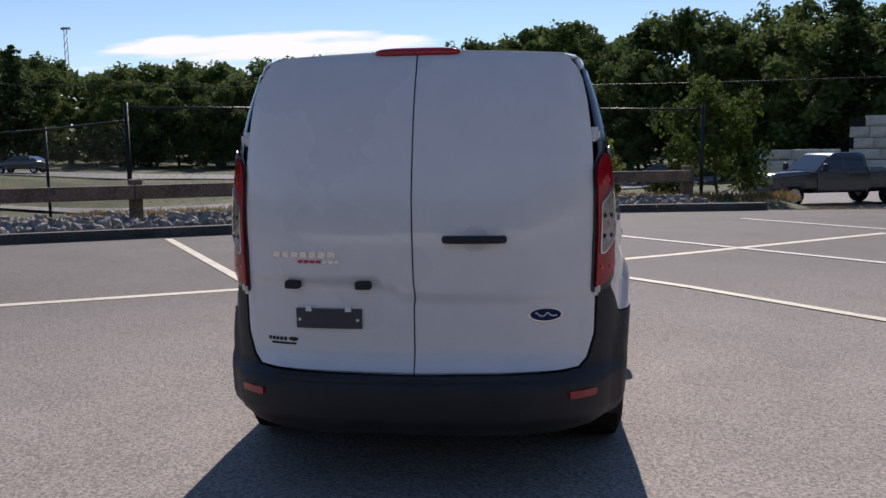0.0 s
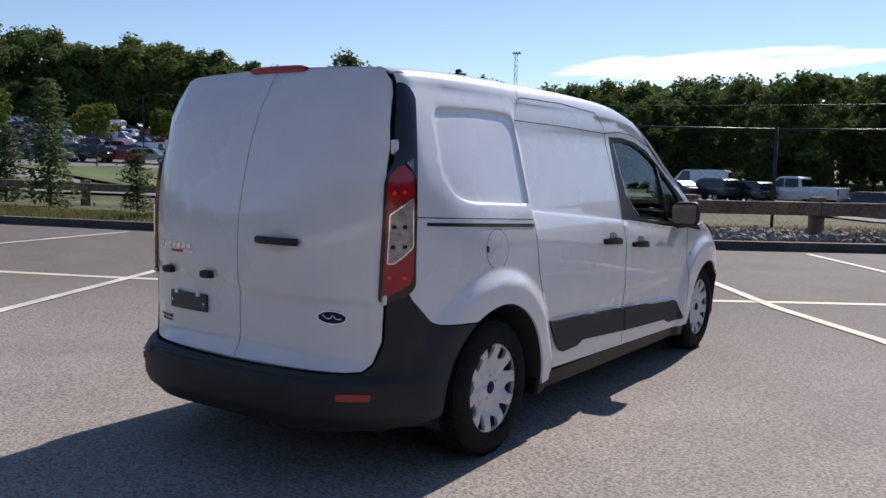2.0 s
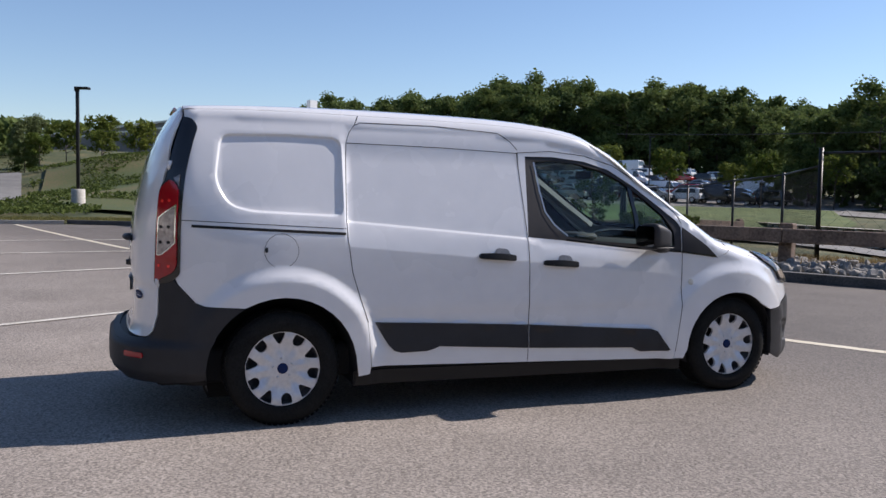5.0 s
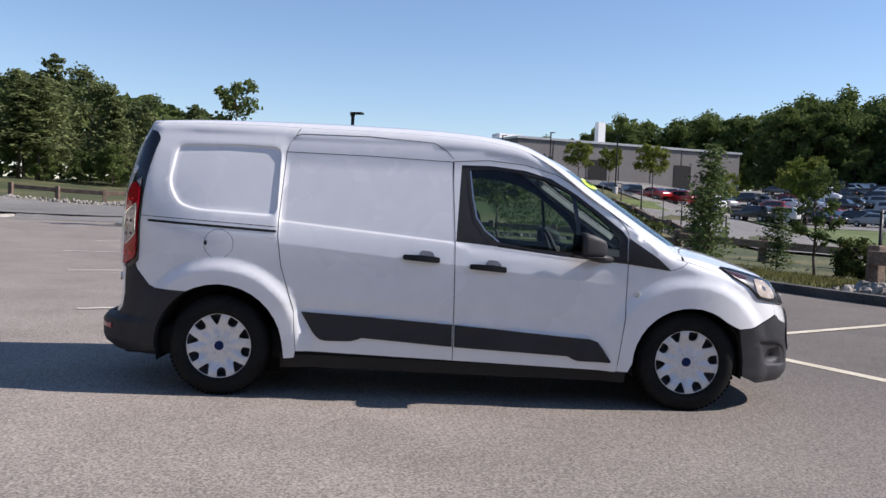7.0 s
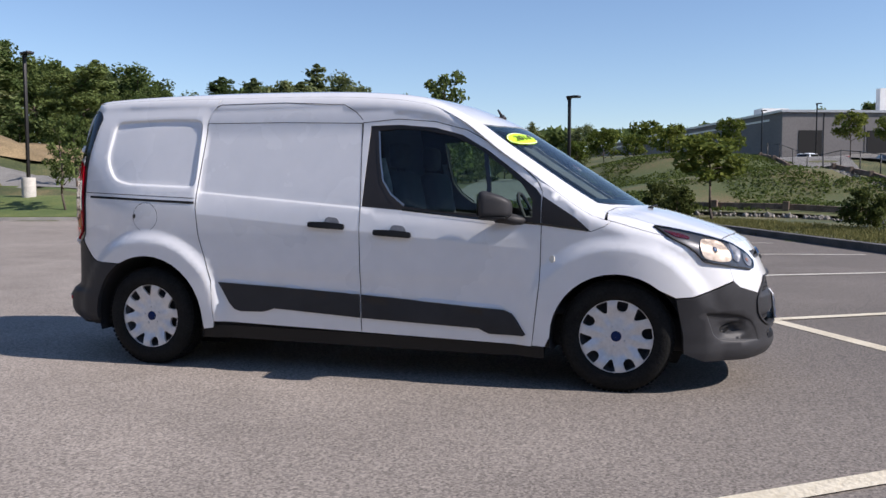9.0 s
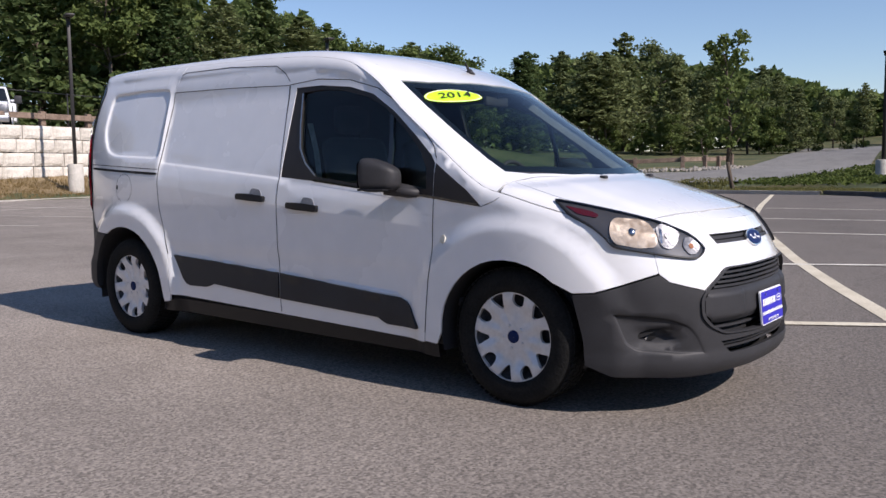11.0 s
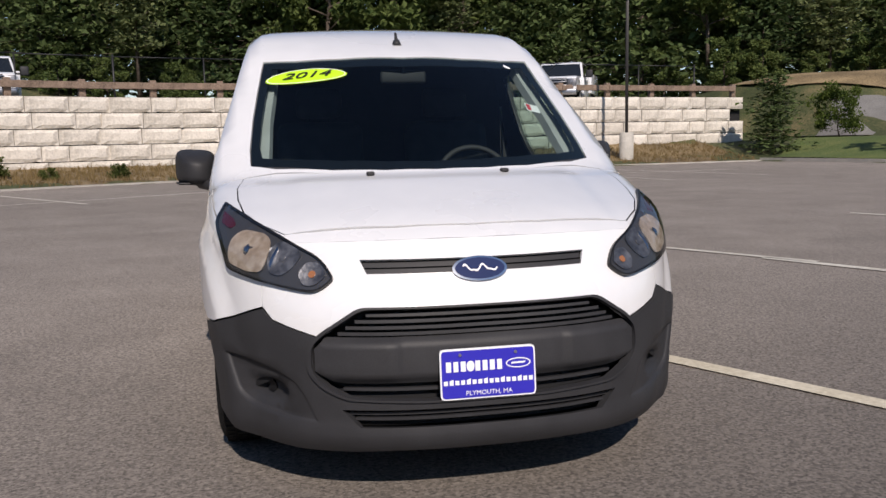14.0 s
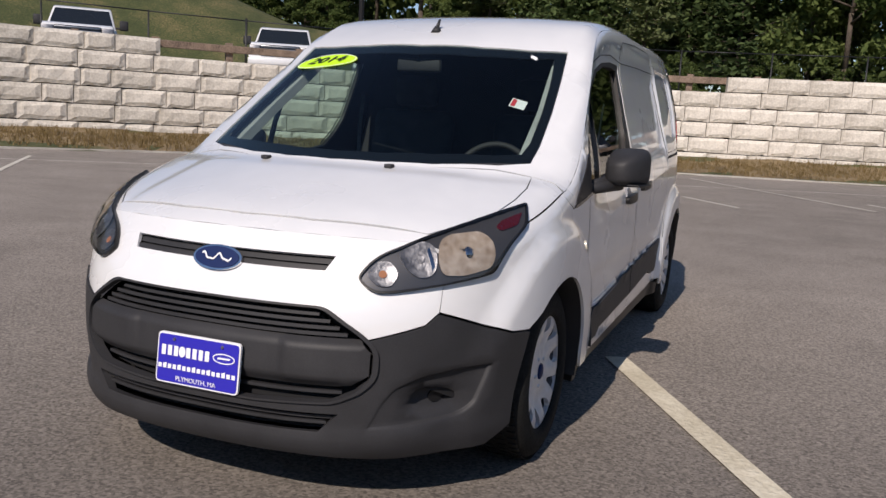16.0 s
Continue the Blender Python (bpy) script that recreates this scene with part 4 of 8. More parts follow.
part("inspection_sticker", sheet([(-0.60, 1.085), (-0.535, 1.09), (-0.535, 1.145), (-0.60, 1.14)], UPPER_S, 0.03, (), 0, -0.008, flip=False), INK_WHITE, ws, "small white and red inspection sticker")
part("sticker_mark", sheet([(-0.558, 1.095), (-0.540, 1.095), (-0.540, 1.14), (-0.558, 1.137)], UPPER_S, 0.03, (), 0, -0.0065), INK_RED, ws)
part("corner_tag", sheet([(-0.545, 0.80), (-0.515, 0.79), (-0.515, 0.81), (-0.545, 0.82)], UPPER_S, 0.03, (), 0, -0.001), INK_WHITE, ws)
# aerial and washer jets
bm = bmesh.new()
rod(bm, (0, 0.685, roof_z(0, 0.69) - 0.01), (0, 0.670, roof_z(0, 0.69) + 0.022), 0.026, 0.016, 12)
rod(bm, (0, 0.672, roof_z(0, 0.69) + 0.018), (0, 0.645, roof_z(0, 0.69) + 0.062), 0.010, 0.006, 8)
part("aerial", bm, PLASTIC, van, "black stub aerial")
for x in (0.267, -0.267):
    bm = boxed(x, 1.687, bonnet(x, 1.687)[2] + 0.006, 0.030, 0.035, 0.016, 0.005)
    part("washer_jet", bm, PLASTIC, van)

# -- nose: white fascia, lamps, grilles, bumper --
BL = [(0.379, 0.652), (0.45, 0.607), (0.514, 0.560), (0.60, 0.585), (0.68, 0.612)]
fas = [(u, top_z(u, nose_edge(u))) for u in (0.62, 0.5, 0.35, 0.2, 0.0, -0.2, -0.35, -0.5, -0.62)]
fas = [(0.675, roof_z(0.675, nose_edge(0.675)) - 0.004)] + fas + [(-0.675, roof_z(0.675, nose_edge(0.675)) - 0.004)]
white_nose = [(nose_q(z, x=u), z) for u, z in fas] + [(-1.0, 0.80), (-1.0, 0.742), (-1.0, 0.642)] \
    + [(-nose_q(z, x=x), z) for x, z in [(0.66, 0.606)] + BL[::-1][1:]] + [(nose_q(z, x=x), z) for x, z in BL[:-1] + [(0.66, 0.606)]] + [(1.0, 0.642), (1.0, 0.742), (1.0, 0.80)]
slot = [(nose_q(z, x=u), z) for u, z in ((0.378, 0.795), (0.36, 0.752), (-0.36, 0.752), (-0.378, 0.795))]
NQ = 0.75


def scaled(poly):
    return [(q * NQ, z) for q, z in poly]


def wrap_n(u, z):
    return wrap_nose(u / NQ, z)


def wrap_t(u, z):
    return wrap_tail(u / NQ, z)


WRAP_N, WRAP_T = skin(wrap_n), skin(wrap_t)
part("front_fascia", sheet(scaled(white_nose), WRAP_N, 0.03, [scaled(slot)], 0.012), WHITE, van, "white front fascia")
# lamps lie on the corner as one curved patch each
def body(x, y, z):
    """Below zero inside the van's outer form."""
    v = x - side_x(min(2.3, max(-2.3, y)), z)
    if z > 0.6 and -2.05 <= y <= 2.27:
        v = max(v, z - roof_z(x, y))
    if y > 1.2:
        v = max(v, y - nose(-x, z)[1])
    if y < -1.5:
        v = max(v, tail(x, z)[1] - y)
    return v


def corner_patch(out_dir, u0, u1, v0, v1, start, step=0.022):
    """The van's form seen square along out_dir: place(u, v, off) on its passenger's side."""
    D = Vector(out_dir).normalized()
    U = Vector((0, 0, 1)).cross(D).normalized()
    V = D.cross(U)
    nu, nv = int((u1 - u0) / step) + 2, int((v1 - v0) / step) + 2
    table = []
    for i in range(nu):
        row = []
        for j in range(nv):
            o = U * (u0 + i * step) + V * (v0 + j * step)
            d = start if not table and not row else (row[-1] if row else table[-1][0]) + 0.07
            while body(*(o + D * d)) > 0 and d > start - 1.2:
                d -= 0.03
            lo, hi = d, d + 0.03
            for _ in range(9):
                mid = (lo + hi) / 2
                if body(*(o + D * mid)) > 0:
                    hi = mid
                else:
                    lo = mid
            row.append(lo)
        table.append(row)
    soft = [[0.004 + max(table[i][j], sum(table[min(nu - 1, max(0, i + a))][min(nv - 1, max(0, j + b))] for a in (-1, 0, 1) for b in (-1, 0, 1)) / 9) for j in range(nv)] for i in range(nu)]

    def point(u, v):
        a, b = min(nu - 1.001, max(0.0, (u - u0) / step)), min(nv - 1.001, max(0.0, (v - v0) / step))
        i, j = int(a), int(b)
        a, b = a - i, b - j
        d = (soft[i][j] * (1 - a) + soft[i + 1][j] * a) * (1 - b) + (soft[i][j + 1] * (1 - a) + soft[i + 1][j + 1] * a) * b
        return U * u + V * v + D * d

    def place(u, v, off=0.0):
        e = 0.02
        n = (point(u + e, v) - point(u - e, v)).cross(point(u, v + e) - point(u, v - e)).normalized()
        return point(u, v) + n * off
    return place


HEAD_P = corner_patch((0.62, 0.72, 0.31), 0.47, 1.17, -0.02, 0.38, 2.6)
HEAD = rounded([(0.509, 0.341), (0.643, 0.291), (0.755, 0.25), (0.862, 0.213), (0.965, 0.176), (1.055, 0.143), (1.095, 0.118), (1.126, 0.085), (1.134, 0.069), (1.116, 0.042), (1.087, 0.022), (1.048, 0.02), (0.97, 0.028),
                (0.871, 0.043), (0.77, 0.065), (0.703, 0.084), (0.673, 0.128), (0.627, 0.181), (0.578, 0.223), (0.548, 0.25), (0.529, 0.29)], 0.02, 3)
for s in (1, -1):
    mir = s < 0
    lamp = part("headlamp", sheet(HEAD, HEAD_P, 0.03, (), 0.012, 0.003, mirror=mir), LAMP_HOUSING, van, "headlamp with dark housing, reflector and clear lens")
    part("bezel", sheet(HEAD, HEAD_P, 0.025, [shrink(HEAD, 0.006)], 0.014, 0.0125, mirror=mir), HANDLE, lamp, "black bezel")
    red = rounded([(0.545, 0.300), (0.640, 0.262), (0.672, 0.236), (0.655, 0.222), (0.585, 0.248)], 0.012, 3)
    part("side_reflector", sheet(red, HEAD_P, 0.03, (), 0.004, 0.007, mirror=mir), RED_DEEP, lamp, "dark red side reflector")
    main = rounded([(0.694, 0.140), (0.700, 0.186), (0.735, 0.218), (0.84, 0.205), (0.880, 0.180), (0.895, 0.117), (0.884, 0.072), (0.81, 0.072), (0.712, 0.100)], 0.02, 3)
    part("reflector", sheet(main, dish(main, HEAD_P, 0.011, 0.008), 0.016, (), 0.004, 0.0, mirror=mir), LAMP_SUN_TINT, lamp, "dipped-beam reflector with the sun's warm reflection painted into its colour")
    part("bulb_cap", sheet(oval(0.790, 0.146, 0.013, 0.018, 16), dish(oval(0.790, 0.146, 0.013, 0.018, 16), HEAD_P, 0.004, -0.006), 0.008, (), 0.0, 0.001, mirror=mir), CHROME, lamp)
    high = rounded([(0.896, 0.112), (0.897, 0.160), (0.930, 0.180), (0.985, 0.160), (1.012, 0.139), (0.990, 0.090), (0.955, 0.062), (0.910, 0.072)], 0.02, 3)
    part("reflector", sheet(high, dish(high, HEAD_P, 0.011, 0.008), 0.014, (), 0.004, 0.0, mirror=mir), REFLECTOR, lamp, "silver main-beam reflector")
    part("bulb_cap", sheet(oval(0.945, 0.124, 0.010, 0.012, 14), HEAD_P, 0.01, (), 0.003, 0.0075, mirror=mir), REFLECTOR, lamp)
    part("reflector_fin", sheet([(0.905, 0.100), (0.914, 0.086), (0.925, 0.150), (0.916, 0.160)], HEAD_P, 0.02, (), 0.003, 0.009, mirror=mir), CHROME, lamp)
    ind = rounded([(1.014, 0.077), (1.034, 0.118), (1.075, 0.120), (1.112, 0.080), (1.080, 0.042), (1.040, 0.040)], 0.015, 3)
    part("indicator", sheet(ind, dish(ind, HEAD_P, 0.011, 0.007), 0.014, (), 0.003, 0.0, mirror=mir), REFLECTOR, lamp, "clear indicator section")
    part("indicator_bulb", sheet(oval(1.062, 0.080, 0.012, 0.012, 12), HEAD_P, 0.01, (), 0.003, 0.0075, mirror=mir), AMBER, lamp, "amber indicator bulb")
    g = part("lens", sheet(shrink(HEAD, 0.004), HEAD_P, 0.03, (), 0, 0.0145, mirror=mir), HEAD_LENS, lamp, "clear lens")
    g.visible_shadow = False
# slot with emblem
bm = sheet(scaled([(q * 1.01, z + (0.004 if z > 0.77 else -0.004)) for q, z in slot]), WRAP_N, 0.04, (), 0, -0.022)
part("slot_back", bm, GAP, van)
for z in (0.762, 0.785):
    part("slot_bar", sheet(scaled([(nose_q(z, x=-0.37), z - 0.009), (nose_q(z, x=0.37), z - 0.009), (nose_q(z, x=0.37), z + 0.006), (nose_q(z, x=-0.37), z + 0.006)]), WRAP_N, 0.03, (), 0.015, -0.006 if z < 0.77 else -0.014), PLASTIC, van, "dark grille bar")


def badge(parent, place, cu, cv, rx, ry, off):
    b = part("badge", sheet(oval(cu, cv, rx, ry, 32), place, 0.03, (), 0.012, off), CHROME, parent, "oval badge with a bright rim")
    part("badge_face", sheet(oval(cu, cv, rx * 0.90, ry * 0.84, 32), place, 0.03, (), 0, off + 0.002), OVAL_BLUE, b, "dark blue enamel")
    swash = [(cu + rx * (-0.62 + 1.24 * k / 80), cv + ry * (0.22 * math.sin(k * 0.15 + 0.8) + 0.08 * math.sin(k * 0.31))) for k in range(81)]
    part("badge_mark", ribbon(swash, place, min(rx, ry) * 0.13, off + 0.0035), INK_WHITE, b)
    return b


badge(van, WRAP_N, 0.0, 0.757, nose_q(0.757, x=0.090) * NQ, 0.037, 0.010)
# bumper, one dark wrap with openings
GRI = [(0.385, 0.645), (-0.385, 0.645), (-0.50, 0.572), (-0.540, 0.53), (-0.540, 0.45), (-0.50, 0.405), (-0.43, 0.372), (-0.2, 0.362), (0.2, 0.362), (0.43, 0.372), (0.50, 0.405), (0.540, 0.45), (0.540, 0.53), (0.50, 0.572)]
LOW = [(0.455, 0.334), (-0.455, 0.334), (-0.40, 0.276), (0.40, 0.276)]


def qx(poly):
    return scaled([(nose_q(z, x=x), z) for x, z in poly])


POCKET = rounded(scaled([(0.775, 0.282), (0.828, 0.370), (0.877, 0.418), (0.97, 0.450), (1.058, 0.466), (1.165, 0.476), (1.147, 0.407), (1.128, 0.338), (1.091, 0.301), (0.943, 0.284)]), 0.018, 4)
POCKET_MID, POCKET_IN = shrink(POCKET, 0.006), shrink(POCKET, 0.012)
SOCKET = [(u * NQ, v) for u, v in oval(1.000, 0.367, 0.085, 0.044, 32)]
SOCKET_IN = [(u * NQ, v) for u, v in oval(1.000, 0.367, 0.062, 0.030, 32)]


def bumper_surface(u, z):
    """The dark bumper with its lip and the pockets at its corners."""
    q = u / NQ
    x, y, zz = wrap_nose(q, z)
    lip = 0.008 * ease(z, 0.30, 0.24) * ease(abs(q), 1.7, 1.1)
    a = abs(q)
    pocket = 0.0
    if 0.7 < a < 1.25 and 0.25 < z < 0.5 and inside(a * NQ, z, POCKET):
        pocket = (0.006 + 0.016 * ease(a, 0.80, 1.02)) * ease(edge_distance(a * NQ, z, POCKET), 0.0, 0.012)
        pocket += 0.045 * ease(math.hypot((a - 1.0) / 0.085, (z - 0.367) / 0.044), 1.0, 0.72)
    k = 1 + (lip - pocket) / 0.95
    x *= 1 - 0.016 * ease(z, 0.62, 0.36) * ease(a, 0.6, 1.0) * ease(a, 1.95, 1.4)
    return (x * (1 + (lip - pocket) * 0.6 * ease(a, 0.7, 1.0)), 1.45 + (y - 1.45) * k if y > 1.45 else y, zz)


BUMP_N = skin(bumper_surface)
side_edge = [(nose_q(z, y=y), z) for y, z in [(1.86, 0.549), (1.868, 0.50), (1.885, 0.42), (1.90, 0.34), (1.90, 0.24)]]
top_line = [(nose_q(z, y=y), z) for y, z in ((1.95, 0.556), (2.04, 0.586))] + [(1.0, 0.636)] + [(nose_q(z, x=x), z) for x, z in [(0.66, 0.600)] + [(x, z - 0.005) for x, z in BL[::-1][1:]]]
bump = [(-q, z) for q, z in side_edge[::-1]] + [(-q, z) for q, z in top_line] + top_line[::-1] + side_edge + [(nose_q(0.19, y=2.0), 0.195), (nose_q(0.19, x=0.60), 0.185), (nose_q(0.2, x=0.3), 0.200), (-nose_q(0.2, x=0.3), 0.200), (-nose_q(0.19, x=0.60), 0.185), (-nose_q(0.19, y=2.0), 0.195)]
bumper_f = part("front_bumper", sheet(scaled(bump), BUMP_N, 0.028, [qx(GRI), qx(LOW)], 0.03, 0.006, lines=[[(k * u, z) for u, z in row + row[:1]] for row in (POCKET, POCKET_MID, POCKET_IN, SOCKET, SOCKET_IN) for k in (1, -1)]), PLASTIC, van, "dark grey moulded front bumper")
part("grille_back", sheet(qx([(x * 1.03, z + (0.01 if z > 0.5 else -0.01)) for x, z in GRI]), WRAP_N, 0.05, (), 0, -0.055), GAP, bumper_f)
part("intake_back", sheet(qx([(x * 1.03, z + (0.01 if z > 0.3 else -0.01)) for x, z in LOW]), WRAP_N, 0.05, (), 0, -0.055), GAP, bumper_f)
rim = qx([(x * 1.025, 0.505 + (z - 0.505) * 1.045) for x, z in GRI])
part("grille_rim", sheet(rounded(rim, 0.03), WRAP_N, 0.03, [rounded(qx(GRI), 0.03)], 0.02, 0.014), PLASTIC, bumper_f, "raised plastic grille surround")
for z, w in ((0.632, 0.375), (0.612, 0.41), (0.592, 0.44), (0.573, 0.465)):
    part("grille_slat", sheet(qx([(w, z - 0.006), (-w, z - 0.006), (-w, z + 0.0045), (w, z + 0.0045)][::-1]), WRAP_N, 0.03, (), 0.03, -0.012), PLASTIC, bumper_f)
mid = [(0.50, 0.560), (-0.50, 0.560), (-0.535, 0.525), (-0.535, 0.455), (-0.48, 0.418), (-0.44, 0.412), (0.44, 0.412), (0.48, 0.418), (0.535, 0.455), (0.535, 0.525)]


def bar_surface(u, z):
    x, y, z = wrap_n(u, z)
    s = ease(z, 0.40, 0.45) * ease(z, 0.575, 0.54)
    return (x, y - 0.03 + 0.038 * s - 0.012 * ease(abs(x), 0.30, 0.26) * s, z)


part("bumper_bar", sheet(qx(mid)[::-1], skin(bar_surface), 0.025, (), 0.03, 0.0), PLASTIC, bumper_f, "smooth plastic bumper bar between the grilles")
for z in (0.392,):
    part("grille_slat", sheet(qx([(0.46, z - 0.005), (-0.46, z - 0.005), (-0.46, z + 0.005), (0.46, z + 0.005)][::-1]), WRAP_N, 0.03, (), 0.02, -0.03), PLASTIC, bumper_f)
for z, w in ((0.318, 0.44), (0.300, 0.42)):
    part("intake_slat", sheet(qx([(w, z - 0.005), (-w, z - 0.005), (-w, z + 0.004), (w, z + 0.004)][::-1]), WRAP_N, 0.03, (), 0.03, -0.014), PLASTIC, bumper_f)
for s in (1, -1):
    row = [(u * s, v) for u, v in [(q * NQ, z) for q, z in oval(1.035, 0.367, 0.030, 0.024, 20)]]
    part("fog_blank", sheet(row if s > 0 else row[::-1], BUMP_N, 0.02, (), 0.006, 0.010), HANDLE, bumper_f, "blanked fog lamp socket")
# dealer plate
PY = 2.435
plate = part("front_plate", sheet(rounded([(-0.155, 0.362), (0.155, 0.362), (0.155, 0.520), (-0.155, 0.520)], 0.015), lambda u, v, off=0: Vector((-u, PY + off - 0.10 * (v - 0.44), v)), 0.05, (), 0.008), INK_WHITE, van, "blue dealer plate with white lettering")


def plate_at(u, v, off=0.0):
    return Vector((-u, PY + off - 0.10 * (v - 0.44), v))


part("plate_field", sheet(rounded([(-0.150, 0.367), (0.150, 0.367), (0.150, 0.515), (-0.150, 0.515)], 0.012), plate_at, 0.05, (), 0, 0.002), PLATE_BLUE, plate, "deep blue field")


def plate_text(text, size, u, v, sx=1.0):
    ob = lettering(text, size, "plate_lettering", INK_WHITE, plate, Matrix.Translation((-u, PY + 0.0045 - 0.10 * (v - 0.44), v)) @ Matrix(((-1, 0, 0, 0), (0, 0, 1, 0), (0, 1, 0, 0), (0, 0, 0, 1))) @ Matrix.Diagonal((sx, 1, 1, 1)))
    return ob


plate_text("PLYMOUTH, MA", 0.021, 0.0, 0.381)
for i in range(8):      # the firm's name and address stay as plain bars
    u = -0.128 + 0.0235 * i
    part("name_bar", sheet([(u - 0.008, 0.450), (u + 0.008, 0.450), (u + 0.008, 0.482), (u - 0.008, 0.482)] if i != 3 else oval(u, 0.466, 0.013, 0.017, 16), plate_at, 0.05, (), 0, 0.004), INK_WHITE, plate)
for i in range(16):
    u = -0.138 + 0.0184 * i
    part("web_bar", sheet([(u - 0.007, 0.409), (u + 0.006, 0.409), (u + 0.006, 0.423 + 0.004 * (i % 3 == 1)), (u - 0.007, 0.423)], plate_at, 0.05, (), 0, 0.004), INK_WHITE, plate)
part("plate_oval", sheet(oval(0.098, 0.467, 0.041, 0.016, 24), plate_at, 0.05, [oval(0.098, 0.467, 0.037, 0.0125, 24)], 0, 0.004), INK_WHITE, plate)
part("plate_oval_mark", sheet([(0.074, 0.464), (0.12, 0.465), (0.122, 0.471), (0.076, 0.470)], plate_at, 0.05, (), 0, 0.004), INK_WHITE, plate)
for u in (-0.09, 0.09):
    part("plate_screw", sheet(oval(u, 0.502, 0.005, 0.005, 10), plate_at, 0.05, (), 0.004, 0.006), STEEL, plate)

# -- tail: doors, lamps, bumper --
RD = [(0.0, 0.487), (0.60, 0.494), (0.665, 0.500), (0.70, 0.535), (0.730, 0.63), (0.735, 0.80), (0.733, 1.00), (0.728, 1.25), (0.722, 1.43), (0.704, 1.58), (0.686, 1.67), (0.662, 1.725)] + [(x, roof_z(x, REAR_EDGE) - 0.006) for x in (0.62, 0.55, 0.40, 0.20, 0.0)]
seam_dx = [(0.0, 0.487), (0.0, 0.75), (0.006, 0.80), (0.0, 0.86), (-0.006, 1.2), (-0.003, 1.5), (0.0, roof_z(0, REAR_EDGE) - 0.006)]
right_d = RD + [(x, z) for x, z in seam_dx[::-1][1:-1]]
left_d = [(-x, z) for x, z in RD[::-1]] + [(x, z) for x, z in seam_dx[1:-1]]
part("tail_shell", sheet([(0.0, 0.47)] + [(x * 1.04, z) for x, z in RD[1:]] + [(-x * 1.04, z) for x, z in RD[::-1][1:]], TAIL_S, 0.08, (), 0, -0.036), GAP, van)
rdoor = part("rear_door", sheet(shrink(right_d, 0.003), TAIL_S, 0.035, (), 0.012), WHITE, van, "white windowless rear door with a black handle")
ldoor = part("rear_door", sheet(shrink(left_d, 0.003), TAIL_S, 0.035, (), 0.012), WHITE, van, "white windowless rear door with plate bracket")
bm = bmesh.new()
for i in range(21):
    x = -0.178 + 0.356 * i / 20
    r = 0.016 * (1 - abs(x / 0.182) ** 6) ** 0.5 + 0.002
    z = roof_z(x, REAR_EDGE) - 0.006
    ring = [bm.verts.new((x, -2.066 - 0.012 * math.cos(a), z + r * math.sin(a))) for a in [k * math.pi / 4 for k in range(8)]]
    if i:
        for k in range(8):
            bm.faces.new((prev[k], prev[(k + 1) % 8], ring[(k + 1) % 8], ring[k]))
    prev = ring
part("high_brake_lamp", bm, RED_LENS, van, "red high-mounted brake lamp")


def tq(poly):
    return [(NQ * (tail_q(z, x=v) if k == "x" else tail_q(z, y=v)), z) for k, v, z in poly]


TAIL_P = corner_patch((0.72, -0.69, 0.0), -1.13, -0.89, 0.76, 1.75, 2.3)
CORNER = rounded([(-1.012, 1.716), (-0.962, 1.704), (-0.928, 1.657), (-0.931, 1.468), (-0.935, 1.115), (-0.937, 0.854), (-0.986, 0.812), (-1.097, 0.795), (-1.092, 0.928), (-1.083, 1.116), (-1.074, 1.301), (-1.055, 1.343), (-1.033, 1.371), (-1.029, 1.465)], 0.02, 3)
T_LAMP = rounded([(-1.003, 1.365), (-0.979, 1.354), (-0.956, 1.321), (-0.951, 1.233), (-0.952, 1.021), (-0.953, 0.902), (-0.97, 0.867), (-1.07, 0.817), (-1.084, 0.822), (-1.076, 0.928), (-1.068, 1.116), (-1.065, 1.278), (-1.048, 1.329)], 0.02, 3)
T_CLEAR = rounded([(-1.056, 1.162), (-0.991, 1.209), (-0.957, 1.233), (-0.955, 1.026), (-0.996, 0.986), (-1.037, 0.956), (-1.065, 0.957), (-1.060, 1.069)], 0.008, 3)
